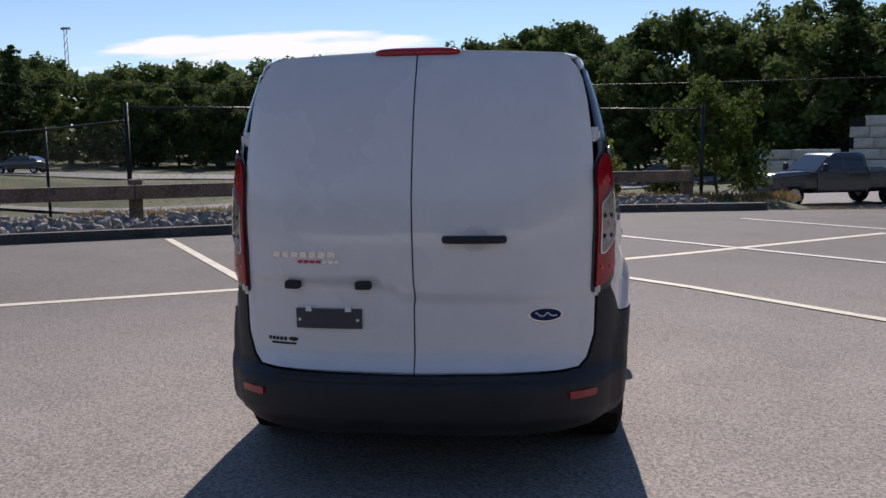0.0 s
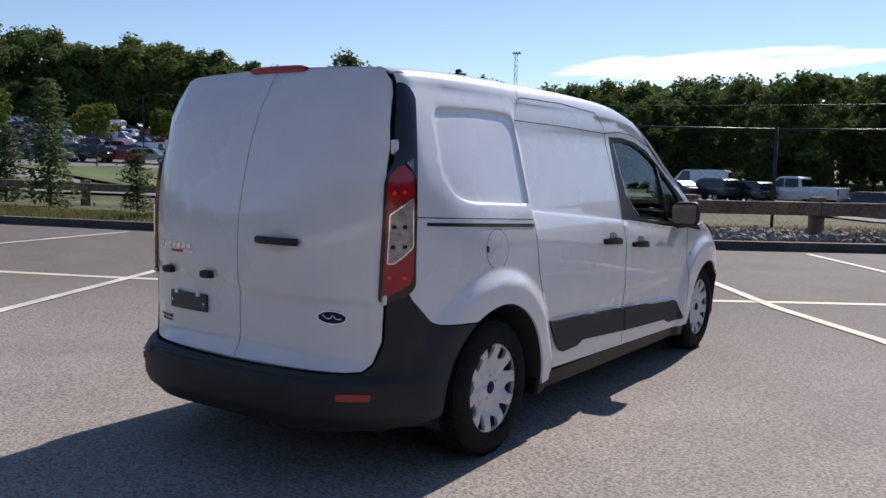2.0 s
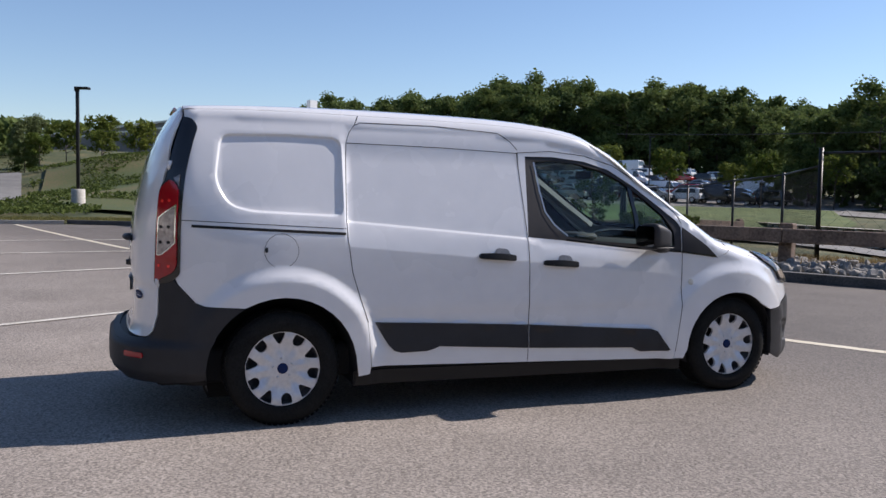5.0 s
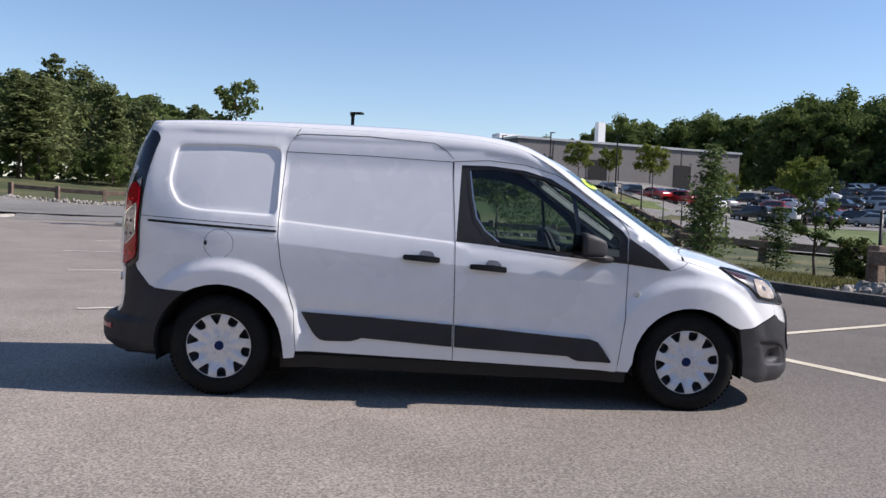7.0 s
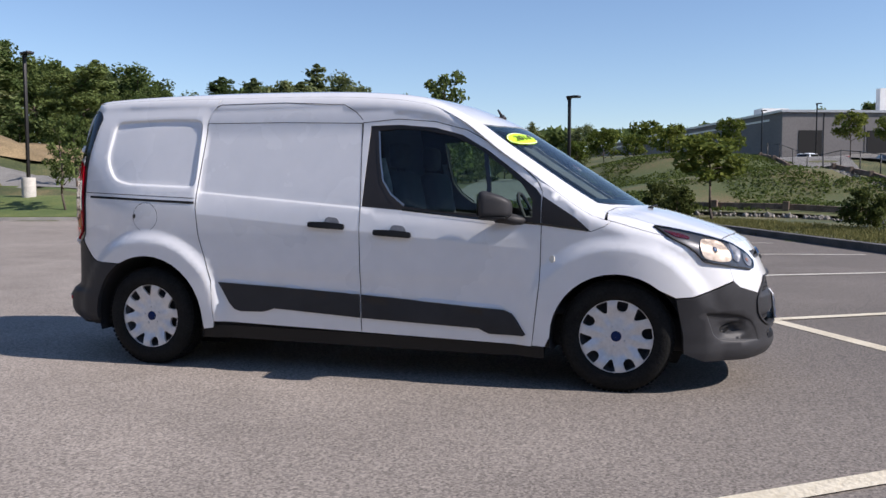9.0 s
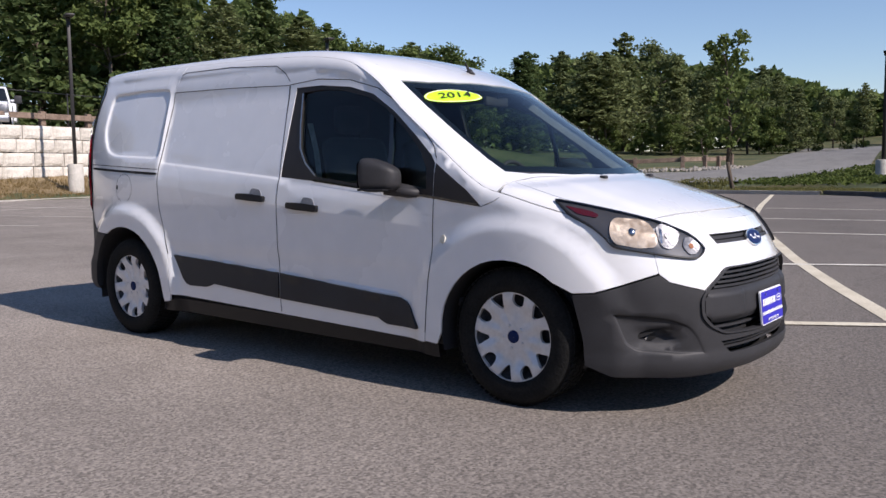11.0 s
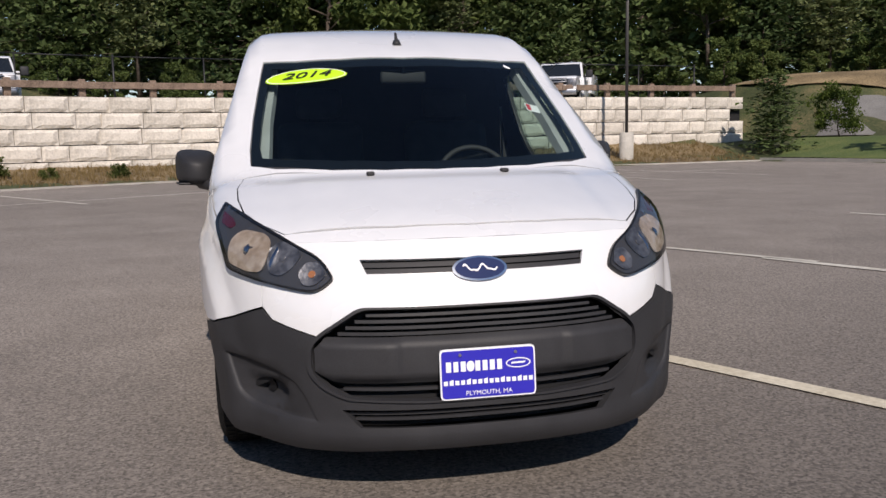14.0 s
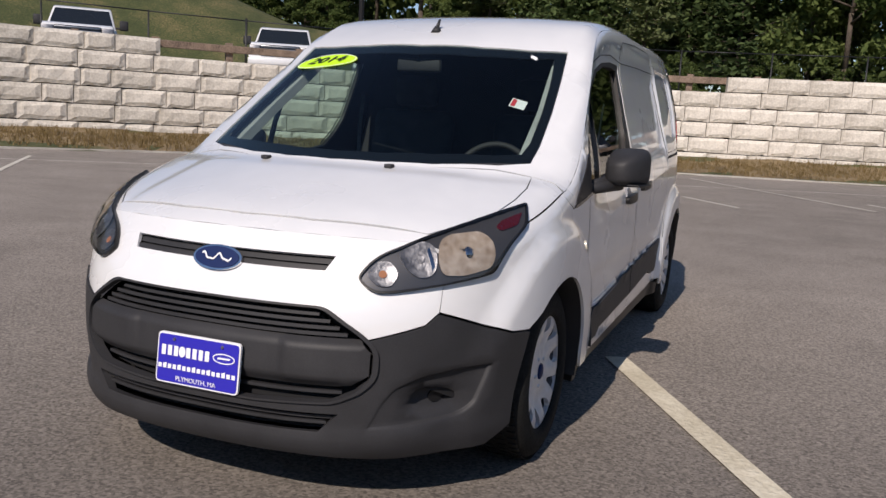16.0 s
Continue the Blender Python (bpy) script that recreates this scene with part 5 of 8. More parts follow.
for s in (1, -1):
    mir = s < 0
    part("corner_panel", sheet(CORNER, TAIL_P, 0.03, (), 0.012, 0.004, mirror=mir), PLASTIC_GLOSS, van, "gloss black corner panel above the tail lamp")
    lamp = part("tail_lamp", sheet(T_LAMP, TAIL_P, 0.022, (), 0.012, 0.014, mirror=mir), RED_LENS, van, "tall red and clear tail lamp")
    part("reverse_lens", sheet(T_CLEAR, TAIL_P, 0.02, (), 0.004, 0.0175, mirror=mir), TAIL_CLEAR, lamp, "clear and silver reversing section")
    part("lens_frame", sheet(T_CLEAR, TAIL_P, 0.02, [shrink(T_CLEAR, 0.006)], 0.004, 0.020, mirror=mir), CHROME, lamp)
    part("lens_tip", sheet([(-0.985, 1.372), (-0.956, 1.392), (-0.953, 1.325), (-0.962, 1.345)], TAIL_P, 0.02, (), 0.004, 0.015, mirror=mir), REFLECTOR, lamp)
    for u, z in ((-1.036, 1.111), (-0.993, 1.111), (-1.040, 1.029), (-0.992, 1.029)):
        part("reverse_bulb", sheet(oval(u, z, 0.010, 0.009, 12), TAIL_P, 0.02, (), 0, 0.0195, mirror=mir), GAP, lamp)
    # glints in the red lens, painted as brighter ovals
    for u, z in ((-1.035, 1.249), (-0.996, 1.253), (-1.053, 0.902), (-0.993, 0.899)):
        part("bulb_glint", sheet(oval(u, z, 0.009, 0.009, 10), TAIL_P, 0.02, (), 0, 0.017, mirror=mir), bpy.data.materials.get("red_glint_paint") or principled("red_glint_paint", (1.0, 0.05, 0.04), 0.1), lamp, "bright red oval painted as a glint in the lens")
    # hinges
    for z in (1.440, 0.815):
        p = Vector(tail(s * 0.742, z))
        bm = boxed(p.x - s * 0.012, p.y - 0.010, z, 0.030, 0.022, 0.060, 0.005)
        box(bm, p.x + s * 0.004, p.y - 0.018, z, 0.014, 0.018, 0.028, 0.004)
        part("door_hinge", bm, WHITE, van, "white painted rear door hinge")
    # dark lower corner and bumper reflector
    p = Vector(WRAP_T(s * tail_q(0.41, x=0.655) * NQ, 0.41, 0.03))
    part("bumper_reflector", sheet(rounded([(s * 0.655 - 0.052, 0.396), (s * 0.655 + 0.052, 0.396), (s * 0.655 + 0.052, 0.424), (s * 0.655 - 0.052, 0.424)], 0.008), skin(lambda u, v: (u, tail(u, v)[1], v)), 0.03, (), 0.014, 0.044), RED_LENS, van, "red bumper reflector")


def rear_bumper_surface(u, z):
    q = u / NQ
    x, y, zz = wrap_tail(q, z)
    out_ = 0.032 * ease(z, 0.50, 0.455) * ease(abs(q), 1.55, 1.15)
    tuck = 0.06 * ease(z, 0.32, 0.24)
    k = out_ - tuck
    return (x * (1 + k * 0.6 * ease(abs(q), 0.6, 0.95)), y - k * ease(abs(q), 1.5, 1.05), zz)


arc_b = [(NQ * tail_q(z, y=y), z) for y, z in [p for p in wheel_arc(-HUB_Y, 0.418, 110, 185, 14)] if z < 0.665]
rb = tq([("x", 0.0, 0.480), ("x", 0.60, 0.487), ("x", 0.668, 0.493), ("x", 0.705, 0.53), ("x", 0.736, 0.63), ("x", 0.741, 0.84), ("y", -2.20, 0.85), ("y", -2.145, 0.875), ("y", -2.135, 0.86), ("y", -2.09, 0.795), ("y", -2.0, 0.696), ("y", -1.955, 0.678), ("y", -1.75, 0.668)]) \
    + arc_b + tq([("y", -1.95, 0.28), ("y", -2.1, 0.262), ("x", 0.74, 0.25), ("x", 0.5, 0.245), ("x", 0.0, 0.245)])
full = rb + [(-q, z) for q, z in rb[::-1][1:-1]]
rear_bumper = part("rear_bumper", sheet(full, skin(rear_bumper_surface), 0.035, (), 0.02, 0.004), PLASTIC, van, "dark grey moulded rear bumper with raised corners")
part("bumper_step", sheet([(x, rear_y(x, 0.455) - 0.015) for x in (-0.60, -0.45, -0.2, 0.2, 0.45, 0.60)] + [(0.60, -2.22), (-0.60, -2.22)], skin(lambda x, y: (x, y, 0.474)), 0.1, (), 0.01), PLASTIC, rear_bumper)
# handle, plate bracket, plate lamps, badges
# flat oval, greyer than the door, with the cup's shade in its colour
cup = sheet(oval(0.250, 1.032, 0.055, 0.052, 28), TAIL_S, 0.02, (), 0.0, 0.0015)
part("handle_cup", cup, worn("cup_shadow_paint", (0.62, 0.62, 0.61), (0.70, 0.70, 0.69), 5, (0.3, 0.4)), rdoor, "flat oval behind the handle, painted greyer as the cup's shade")
bm = tube([TAIL_S(0.130 + 0.236 * k / 10, 1.030, (0.004 if k in (0, 10) else 0.022) + 0.012 * math.sin(math.pi * k / 10)) for k in range(11)], 0.0165, 10)
part("door_handle", bm, PLASTIC, rdoor, "black rear door handle")
bracket = part("plate_bracket", sheet([(-0.490, 0.664), (-0.216, 0.664), (-0.216, 0.745), (-0.490, 0.745)], TAIL_S, 0.05, (), 0.012, 0.014), PLATE_GREY, van, "empty dark grey plate bracket")
for u in (-0.435, -0.270):
    part("bracket_clip", sheet([(u - 0.013, 0.735), (u + 0.013, 0.735), (u + 0.010, 0.757), (u - 0.010, 0.757)], TAIL_S, 0.03, (), 0.006, 0.020), INK_WHITE, bracket)
for u in (-0.475, -0.232):
    part("bracket_hole", sheet(oval(u, 0.70, 0.007, 0.007, 10), TAIL_S, 0.03, (), 0, 0.0155), INK_WHITE, bracket)
for u in (-0.502, -0.205):
    bm = boxed(u, tail(u, 0.845)[1] - 0.014, 0.845, 0.066, 0.045, 0.034, 0.009)
    part("plate_lamp", bm, PLASTIC, ldoor, "black plate lamp")
badge(van, TAIL_S, 0.529, 0.722, 0.068, 0.029, 0.006)
u = -0.585
for i in range(7):      # model lettering and the dealer's mark stay as plain bars
    part("lettering_bar", sheet([(u, 0.958), (u + 0.028, 0.957), (u + 0.030, 0.979), (u + 0.002, 0.980)], TAIL_S, 0.05, (), 0.003, 0.004), CHROME, ldoor, "thin chrome model lettering")
    u += 0.039
u = -0.478
for i in range(7):
    part("lettering_bar", sheet([(u, 0.934), (u + 0.020, 0.934), (u + 0.021, 0.946), (u + 0.001, 0.946)], TAIL_S, 0.05, (), 0.003, 0.004), INK_RED if i < 4 else CHROME, ldoor)
    u += 0.026
for i in range(5):
    part("dealer_mark", sheet([(-0.628 + 0.018 * i, 0.604), (-0.614 + 0.018 * i, 0.604), (-0.614 + 0.018 * i, 0.618), (-0.628 + 0.018 * i, 0.618)], TAIL_S, 0.05, (), 0, 0.003), INK_BLACK, ldoor)
part("dealer_mark", sheet(oval(-0.512, 0.612, 0.022, 0.009, 16), TAIL_S, 0.05, (), 0, 0.003), INK_BLACK, ldoor)
part("dealer_mark", sheet([(-0.615, 0.588), (-0.50, 0.588), (-0.50, 0.597), (-0.615, 0.597)], TAIL_S, 0.05, (), 0, 0.003), INK_BLACK, ldoor)


# -- wheels --
def cover_outline(n, r0, r1):
    """Openings near the rim of the wheel cover."""
    rows = []
    for k in range(n):
        a = 2 * math.pi * (k + 0.5) / n
        w0, w1 = 0.095, 0.195
        if k % 2 == 0:
            shape = [(r0, -w0 * 0.55), (r1, -w1), (r1 + 0.002, 0), (r1, w1), (r0, w0 * 0.55)]
        else:
            shape = [(r0 + 0.004, -w0), (r0 + 0.024, -w1 * 0.95), (r1, -w1 * 0.8), (r1, w1 * 0.8), (r0 + 0.024, w1 * 0.95), (r0 + 0.004, w0)]
        rows.append(rounded([(r * math.cos(a + d), r * math.sin(a + d)) for r, d in shape], 0.012, 3))
    return rows


def cover_point(u, v):
    r = math.hypot(u, v)
    x = 0.022 * (1 - ease(r, 0.02, 0.14)) * 0.4 + 0.022 * ease(r, 0.10, 0.19) - 0.006 * ease(r, 0.208, 0.222)
    a = math.atan2(v, u)
    x += 0.005 * math.cos(10 * a) * ease(r, 0.05, 0.12) * ease(r, 0.21, 0.17)
    return (x, u, v)


def make_wheel():
    prof = [(-0.100, 0.212), (-0.108, 0.235), (-0.108, 0.275), (-0.096, 0.302), (-0.075, 0.318), (-0.04, 0.3215), (0.0, 0.322), (0.04, 0.3215), (0.075, 0.318), (0.096, 0.302), (0.108, 0.275), (0.108, 0.235), (0.100, 0.212), (0.085, 0.208)]
    w = part("wheel", lathe(prof, 72), RUBBER, None, "black tyre with a silver plastic wheel cover")
    tread = bmesh.new()
    for i in range(64):
        for x, dx, sh in ((-0.078, 0.034, 0), (-0.034, 0.034, 0.5), (0.014, 0.034, 0), (0.057, 0.034, 0.5)):
            a = 2 * math.pi * (i + sh) / 64
            box(tread, x + dx / 4, 0.3222 * math.cos(a), 0.3222 * math.sin(a), dx, 0.006, 0.021, 0, Matrix.Rotation(a, 4, "X"))
    part("tread", tread, RUBBER, w, "tread blocks", smooth=False)
    part("rim_well", lathe([(0.085, 0.208), (0.055, 0.20), (0.02, 0.19), (0.01, 0.13), (-0.02, 0.02)], 48), STEEL_WHEEL, w, "dark steel wheel behind the cover")
    cover = sheet(oval(0, 0, 0.222, 0.222, 96), lambda u, v, off=0.0: Vector(cover_point(u, v)) + Vector((0.070 + off, 0, 0)), 0.016, cover_outline(10, 0.140, 0.206), 0.018)
    cap = part("wheel_cover", cover, SILVER, w, "silver ten-opening wheel cover")
    part("centre_cap", lathe([(0.066, 0.031), (0.082, 0.030), (0.086, 0.024), (0.087, 0.0005)], 28), OVAL_BLUE, w, "dark blue centre cap")
    for k in range(5):
        a = 2 * math.pi * k / 5 + 0.3
        bolts = rod(bmesh.new(), (0.070, 0.055 * math.cos(a), 0.055 * math.sin(a)), (0.083, 0.055 * math.cos(a), 0.055 * math.sin(a)), 0.009, 0.007, 8)
        part("bolt_cap", bolts, SILVER, w)
    rim = lathe([(0.060, 0.229), (0.088, 0.226), (0.095, 0.219), (0.093, 0.211), (0.082, 0.207)], 72)
    part("cover_rim", rim, SILVER, w)
    return w


wheel = make_wheel()
spots = [(0.785, -HUB_Y, 0), (0.770, HUB_Y, 0), (-0.785, -HUB_Y, 180), (-0.770, HUB_Y, 180)]
wheel_obs = [wheel] + [copy_thing(wheel, Matrix()) for _ in range(3)]
for k, (ob, (x, y, turn)) in enumerate(zip(wheel_obs, spots)):
    ob.matrix_basis = pose(x, y, 0.3225, [7, 25, -14, 40][k], 0, 0) if turn == 0 else pose(x, y, 0.3225, 0, 0, 180) @ pose(0, 0, 0, 33 * k, 0, 0)
    ob.parent = van

# -- mirrors --
for s in (1, -1):
    bm = bmesh.new()
    bmesh.ops.create_uvsphere(bm, u_segments=32, v_segments=20, radius=1.0)
    for v in bm.verts:
        p = v.co
        q = [math.copysign(abs(c) ** 0.50, c) for c in p]
        yy = 0.155 * q[1] if q[1] > 0 else 0.045 * q[1]
        v.co = (0.092 * q[0] * (1 - 0.30 * max(0, q[1])), yy * (1 - 0.10 * abs(q[0])), 0.084 * q[2] * (1 - 0.30 * max(0, q[1])) + 0.005 * q[0] - 0.018 * max(0, q[1]))
    bmesh.ops.transform(bm, matrix=pose(0.985, 0.795, 1.068, 0, 0, 10), verts=bm.verts[:])
    mirror_ob = part("door_mirror", bm if s > 0 else flipped(bm), PLASTIC, van, "black plastic door mirror")
    bm = bmesh.new()
    rod(bm, (0.845, 0.985, 0.975), (0.93, 0.86, 1.005), 0.032, 0.034, 12)
    rod(bm, (0.845, 1.035, 0.972), (0.96, 0.85, 1.000), 0.022, 0.030, 12)
    part("mirror_arm", bm if s > 0 else flipped(bm), PLASTIC, mirror_ob)
    band_ = boxed(0.985, 0.835, 0.998, 0.17, 0.15, 0.010, 0.004, Matrix.Rotation(radians(10), 4, "Z"))
    part("housing_seam", band_ if s > 0 else flipped(band_), HANDLE, mirror_ob)
    gl = sheet(rounded([(-0.078, -0.060), (0.078, -0.064), (0.080, 0.066), (-0.076, 0.066)], 0.025), skin(lambda u, v: (0.985 + u, 0.7485 + 0.176 * u, 1.068 + v)), 0.05)
    part("mirror_glass", gl if s > 0 else flipped(gl), principled("mirror_silver", (0.12, 0.125, 0.135), 0.03, 1.0) if s > 0 else bpy.data.materials["mirror_silver"], mirror_ob)

# -- cabin --
part("underbody", boxed(0, -0.05, 0.33, 1.46, 4.3, 0.20, 0.03), GAP, van, "dark underbody")
# unseen plate added to keep sun slits out of the shadow below
part("undertray", sheet([(-0.62, 1.9), (0.62, 1.9), (0.62, 2.2), (0.3, 2.33), (-0.3, 2.33), (-0.62, 2.2)], lambda u, v, off=0.0: Vector((u, v, 0.215 + off)), 0.2, (), 0.01), GAP, van, "unseen dark plate blocking sunlight under the nose")
part("engine_bay", boxed(0, 1.75, 0.52, 1.0, 0.9, 0.56, 0.05), GAP, van)
part("axle_beam", rod(bmesh.new(), (-0.7, -HUB_Y, 0.29), (0.7, -HUB_Y, 0.29), 0.045), GAP, van)
bm = rod(bmesh.new(), (0.30, -2.34, 0.27), (0.30, -1.9, 0.27), 0.03, 0.03, 12)
part("exhaust", bm, STEEL, van, "exhaust pipe under the bumper")
part("cabin_floor", boxed(0, 0.55, 0.45, 1.6, 1.5, 0.04), TRIM_DARK, van)
part("bulkhead", sheet([(-0.80, 0.40), (0.80, 0.40), (0.82, 1.0), (0.72, 1.5), (0.62, 1.66), (-0.62, 1.66), (-0.72, 1.5), (-0.82, 1.0)], lambda u, v, off=0.0: Vector((-u, -0.12 + off, v)), 0.2, (), 0.02), TRIM_DARK, van, "dark partition behind the seats")
head_lin = sheet([(-0.70, -0.10), (0.70, -0.10), (0.66, 0.66), (0.0, 0.80), (-0.66, 0.66)], UPPER_S, 0.1, (), 0, -0.05)
part("headliner", head_lin, TRIM_DARK, van)
for s in (1, -1):
    pil = sheet([(0.60, 0.71), (0.655, 0.70), (0.715, 1.10), (0.728, 1.36), (0.66, 1.36), (0.645, 1.08)], UPPER_S, 0.05, (), 0.04, -0.045, mirror=s < 0)
    part("pillar_trim", pil, TRIM_LIGHT, van, "grey pillar trim")
    inner = sheet([(0.0, 0.40), (1.1, 0.35), (1.1, 0.93), (0.25, 1.00), (0.0, 1.03)], FLANK_S, 0.1, (), 0.03, -0.07, mirror=s < 0)
    part("door_trim", inner, TRIM_DARK, van)
dash = bmesh.new()
prev = None
for i in range(17):
    x = -0.74 + 1.48 * i / 16
    c = 0.36 * x * x
    row = [dash.verts.new((x, y - c * 0.9, z)) for y, z in ((0.98, 0.62), (0.96, 0.86), (1.00, 0.955), (1.10, 0.985), (1.30, 0.985), (1.62, 0.99), (1.62, 0.6))]
    if prev:
        for k in range(6):
            dash.faces.new((prev[k], row[k], row[k + 1], prev[k + 1]))
    prev = row
part("dashboard", dash, TRIM_DARK, van, "dark dashboard")
part("binnacle", boxed(-0.36, 1.02, 0.985, 0.34, 0.20, 0.09, 0.03), TRIM_DARK, van)
sw = bmesh.new()
ringp = []
for i in range(32):
    a = 2 * math.pi * i / 32
    p = Vector((-0.36 + 0.185 * math.cos(a), 0.80 - 0.075 * math.sin(a), 0.965 + 0.168 * math.sin(a)))
    ringp.append(p)
sw = tube(ringp, 0.014, 8, True)
box(sw, -0.36, 0.82, 0.955, 0.14, 0.05, 0.11, 0.02)
for p in (ringp[0], ringp[16], ringp[24]):
    rod(sw, p, (-0.36, 0.82, 0.955), 0.014, 0.018, 6)
part("steering_wheel", sw, TRIM_DARK, van, "dark steering wheel")
for x in (-0.36, 0.36):
    bm = boxed(x, 0.42, 0.64, 0.50, 0.50, 0.20, 0.06)
    seat = part("seat_cushion", bm, SEAT_CLOTH, van, "dark cloth front seat")
    bm = boxed(x, 0.13, 0.98, 0.48, 0.14, 0.62, 0.06, Matrix.Rotation(radians(12), 4, "X"))
    part("seat_back", bm, SEAT_CLOTH, seat)
    bm = boxed(x, 0.06, 1.39, 0.26, 0.09, 0.17, 0.04)
    rod(bm, (x - 0.06, 0.07, 1.24), (x - 0.06, 0.065, 1.34), 0.008)
    rod(bm, (x + 0.06, 0.07, 1.24), (x + 0.06, 0.065, 1.34), 0.008)
    part("head_restraint", bm, SEAT_CLOTH, seat)
for s in (1, -1):
    belt = bmesh.new()
    pts = [Vector((s * 0.70, 0.06, 1.36)), Vector((s * 0.695, 0.10, 1.20)), Vector((s * 0.69, 0.12, 1.00)), Vector((s * 0.69, 0.12, 0.75))]
    prev = None
    for p in pts:
        row = (belt.verts.new(p + Vector((0, -0.022, 0))), belt.verts.new(p + Vector((0, 0.022, 0))), )
        if prev:
            belt.faces.new((prev[0], prev[1], row[1], row[0]))
        prev = row
    part("seat_belt", belt, worn("belt_webbing", (0.25, 0.26, 0.28), (0.4, 0.41, 0.43), 20, (0.7, 0.8)) if s > 0 else bpy.data.materials["belt_webbing"], van, "grey seat belt")
bm = boxed(0.0, 0.86, 1.475, 0.22, 0.03, 0.06, 0.012)
rod(bm, (0, 0.87, 1.49), (0, 0.86, 1.54), 0.01)
part("rear_view_mirror", bm, TRIM_DARK, van)


# ---- the ground ----
LOT = [(26, 13), (12, 12.9), (5.3, 12.7), (2.3, 12.3), (-1.0, 10.2), (-4.5, 8.1), (-7.6, 6.6), (-9.5, 5.9), (-14, 4.5), (-20, 2.8), (-24.5, 0.5), (-26.8, -4), (-27.2, -12.5), (-33, -12.8), (-34, -19.5), (-30, -19.4), (-25, -18.8), (-23, -20.2), (-21.8, -24), (-20.5, -29.2),
       (-15, -28.4), (-9, -27.6), (-4.5, -26.8), (2, -25.2), (6.6, -22.6), (11, -19.2), (14.6, -15.6), (18, -11), (22, -3), (25, 6)]
WALL = [(-22.5, -34.5), (-16, -33.0), (-12, -32.2), (-7.5, -31.4), (-2, -30.6), (3.5, -29.6), (7, -28.4), (10.0, -26.8), (13.2, -24.4), (16.5, -21.4), (19, -18.6), (21.2, -15.6), (23.6, -11.5), (25.6, -7), (27.6, -1), (29, 6), (30, 16)]
HILLS = [(9, 30, -1.3), (0, 30, -1.9), (-12, 30, -1.6), (22, 30, -1.5), (0, 60, -2.2), (-30, 55, -1.0), (35, 60, -1.2), (-15, 90, -1.2), (-17, 12, -0.6), (-22, 6, -0.1), (-26, 10, -0.3), (-36, 6, 0.2), (-30, 20, -0.4), (-36, 37, -2.7), (-27, 42, -2.5), (-50, 52, -0.3), (-38, 50, -0.3),
         (-38, 14, 0.6), (-44, 12, 1.6), (-30, 14, -0.2), (-47, 8, 2.3), (-52, 20, 0.6), (-60, 2, 3.6), (-62, 30, 0.1), (-78, 34, 0.4), (-95, 15, 4.6), (-95, 48, 0.7), (-110, 55, 2.6), (-90, 62, 1.1), (-120, 62, 4.2), (-70, 38, 0.3), (-65, 55, 0.2), (-140, 66, 6.4), (-125, -5, 6.2), (-135, 30, 6.4), (-110, 38, 3.0), (-130, 75, 5.6), (-190, 10, 9.5), (-33, -8, 0.1), (-38, -21, 0.5), (-45, -23, 0.9),
         (-48, -10, 0.4), (-56, -28, 1.0), (-34, -32, 1.3), (-39, -42.2, 5.0), (-34.3, -45.9, 4.9), (-42.6, -38.5, 2.8), (-47, -47, 4.6), (-75, -50, 2.5), (-25, -42, 1.9), (0, -45, 3.0), (30, -35, 3.6), (40, -10, 4.5), (40, 10, 3.0), (40, 25, 1.0), (5, 20, -0.7), (-8, 16, -0.5), (0, -80, 5), (62, -60, 14), (46, -53, 11.6), (36, -61, 8.5), (54, -44, 12), (-60, -90, 5), (80, 20, 3)]


def dist_line(x, y, line, closed=False):
    best = 1e9
    for i in range(len(line) if closed else len(line) - 1):
        (ax, ay), (bx, by) = line[i], line[(i + 1) % len(line)]
        dx, dy = bx - ax, by - ay
        s = min(1.0, max(0.0, ((x - ax) * dx + (y - ay) * dy) / (dx * dx + dy * dy)))
        best = min(best, (x - ax - s * dx) ** 2 + (y - ay - s * dy) ** 2)
    return best ** 0.5


DRIVE = [(5.6, 12.9), (8.2, 20), (6.5, 34), (10, 38), (30, 36), (26, 13.1), (12, 13.0)]


def drive_z(x, y):
    return -0.97 * min(1.0, max(0.0, (y - 12.9) / 13))


def hill(x, y):
    num = den = 0.0
    for hx, hy, hz in HILLS:
        w = 1 / ((x - hx) ** 2 + (y - hy) ** 2 + 6) ** 1.6
        num, den = num + w * hz, den + w
    return num / den


WALL_AREA = WALL + [(60, 30), (90, -20), (60, -90), (-20, -90), (-30, -50)]


def terrain(x, y):
    """Height of the ground: the lot's flat bed, its verge, and the slopes round it."""
    d = dist_line(x, y, LOT, True)
    if inside(x, y, LOT):
        return -0.12
    if inside(x, y, DRIVE):
        return drive_z(x, y) - 0.14
    z = hill(x, y) * ease(d, 0.8, 13)
    if y < -8 and x > -30 or x > 17 and y < 13:
        if not inside(x, y, WALL_AREA):
            z = 0.02 + ease(d, 0.4, 5.5) * (0.30 + 0.5 * ease(x, 8, -14))
        else:
            z = 0.45 + 0.4 * ease(x, 8, -14) if dist_line(x, y, WALL) < 2.0 else 2.4 + max(0.0, hill(x, y) - 3.0) * ease(dist_line(x, y, WALL), 12, 40)
    return 0.10 * ease(d, 0.05, 0.4) + z + 0.05 * noise.noise((x * 0.35, y * 0.35, 0)) * ease(d, 0.3, 2)


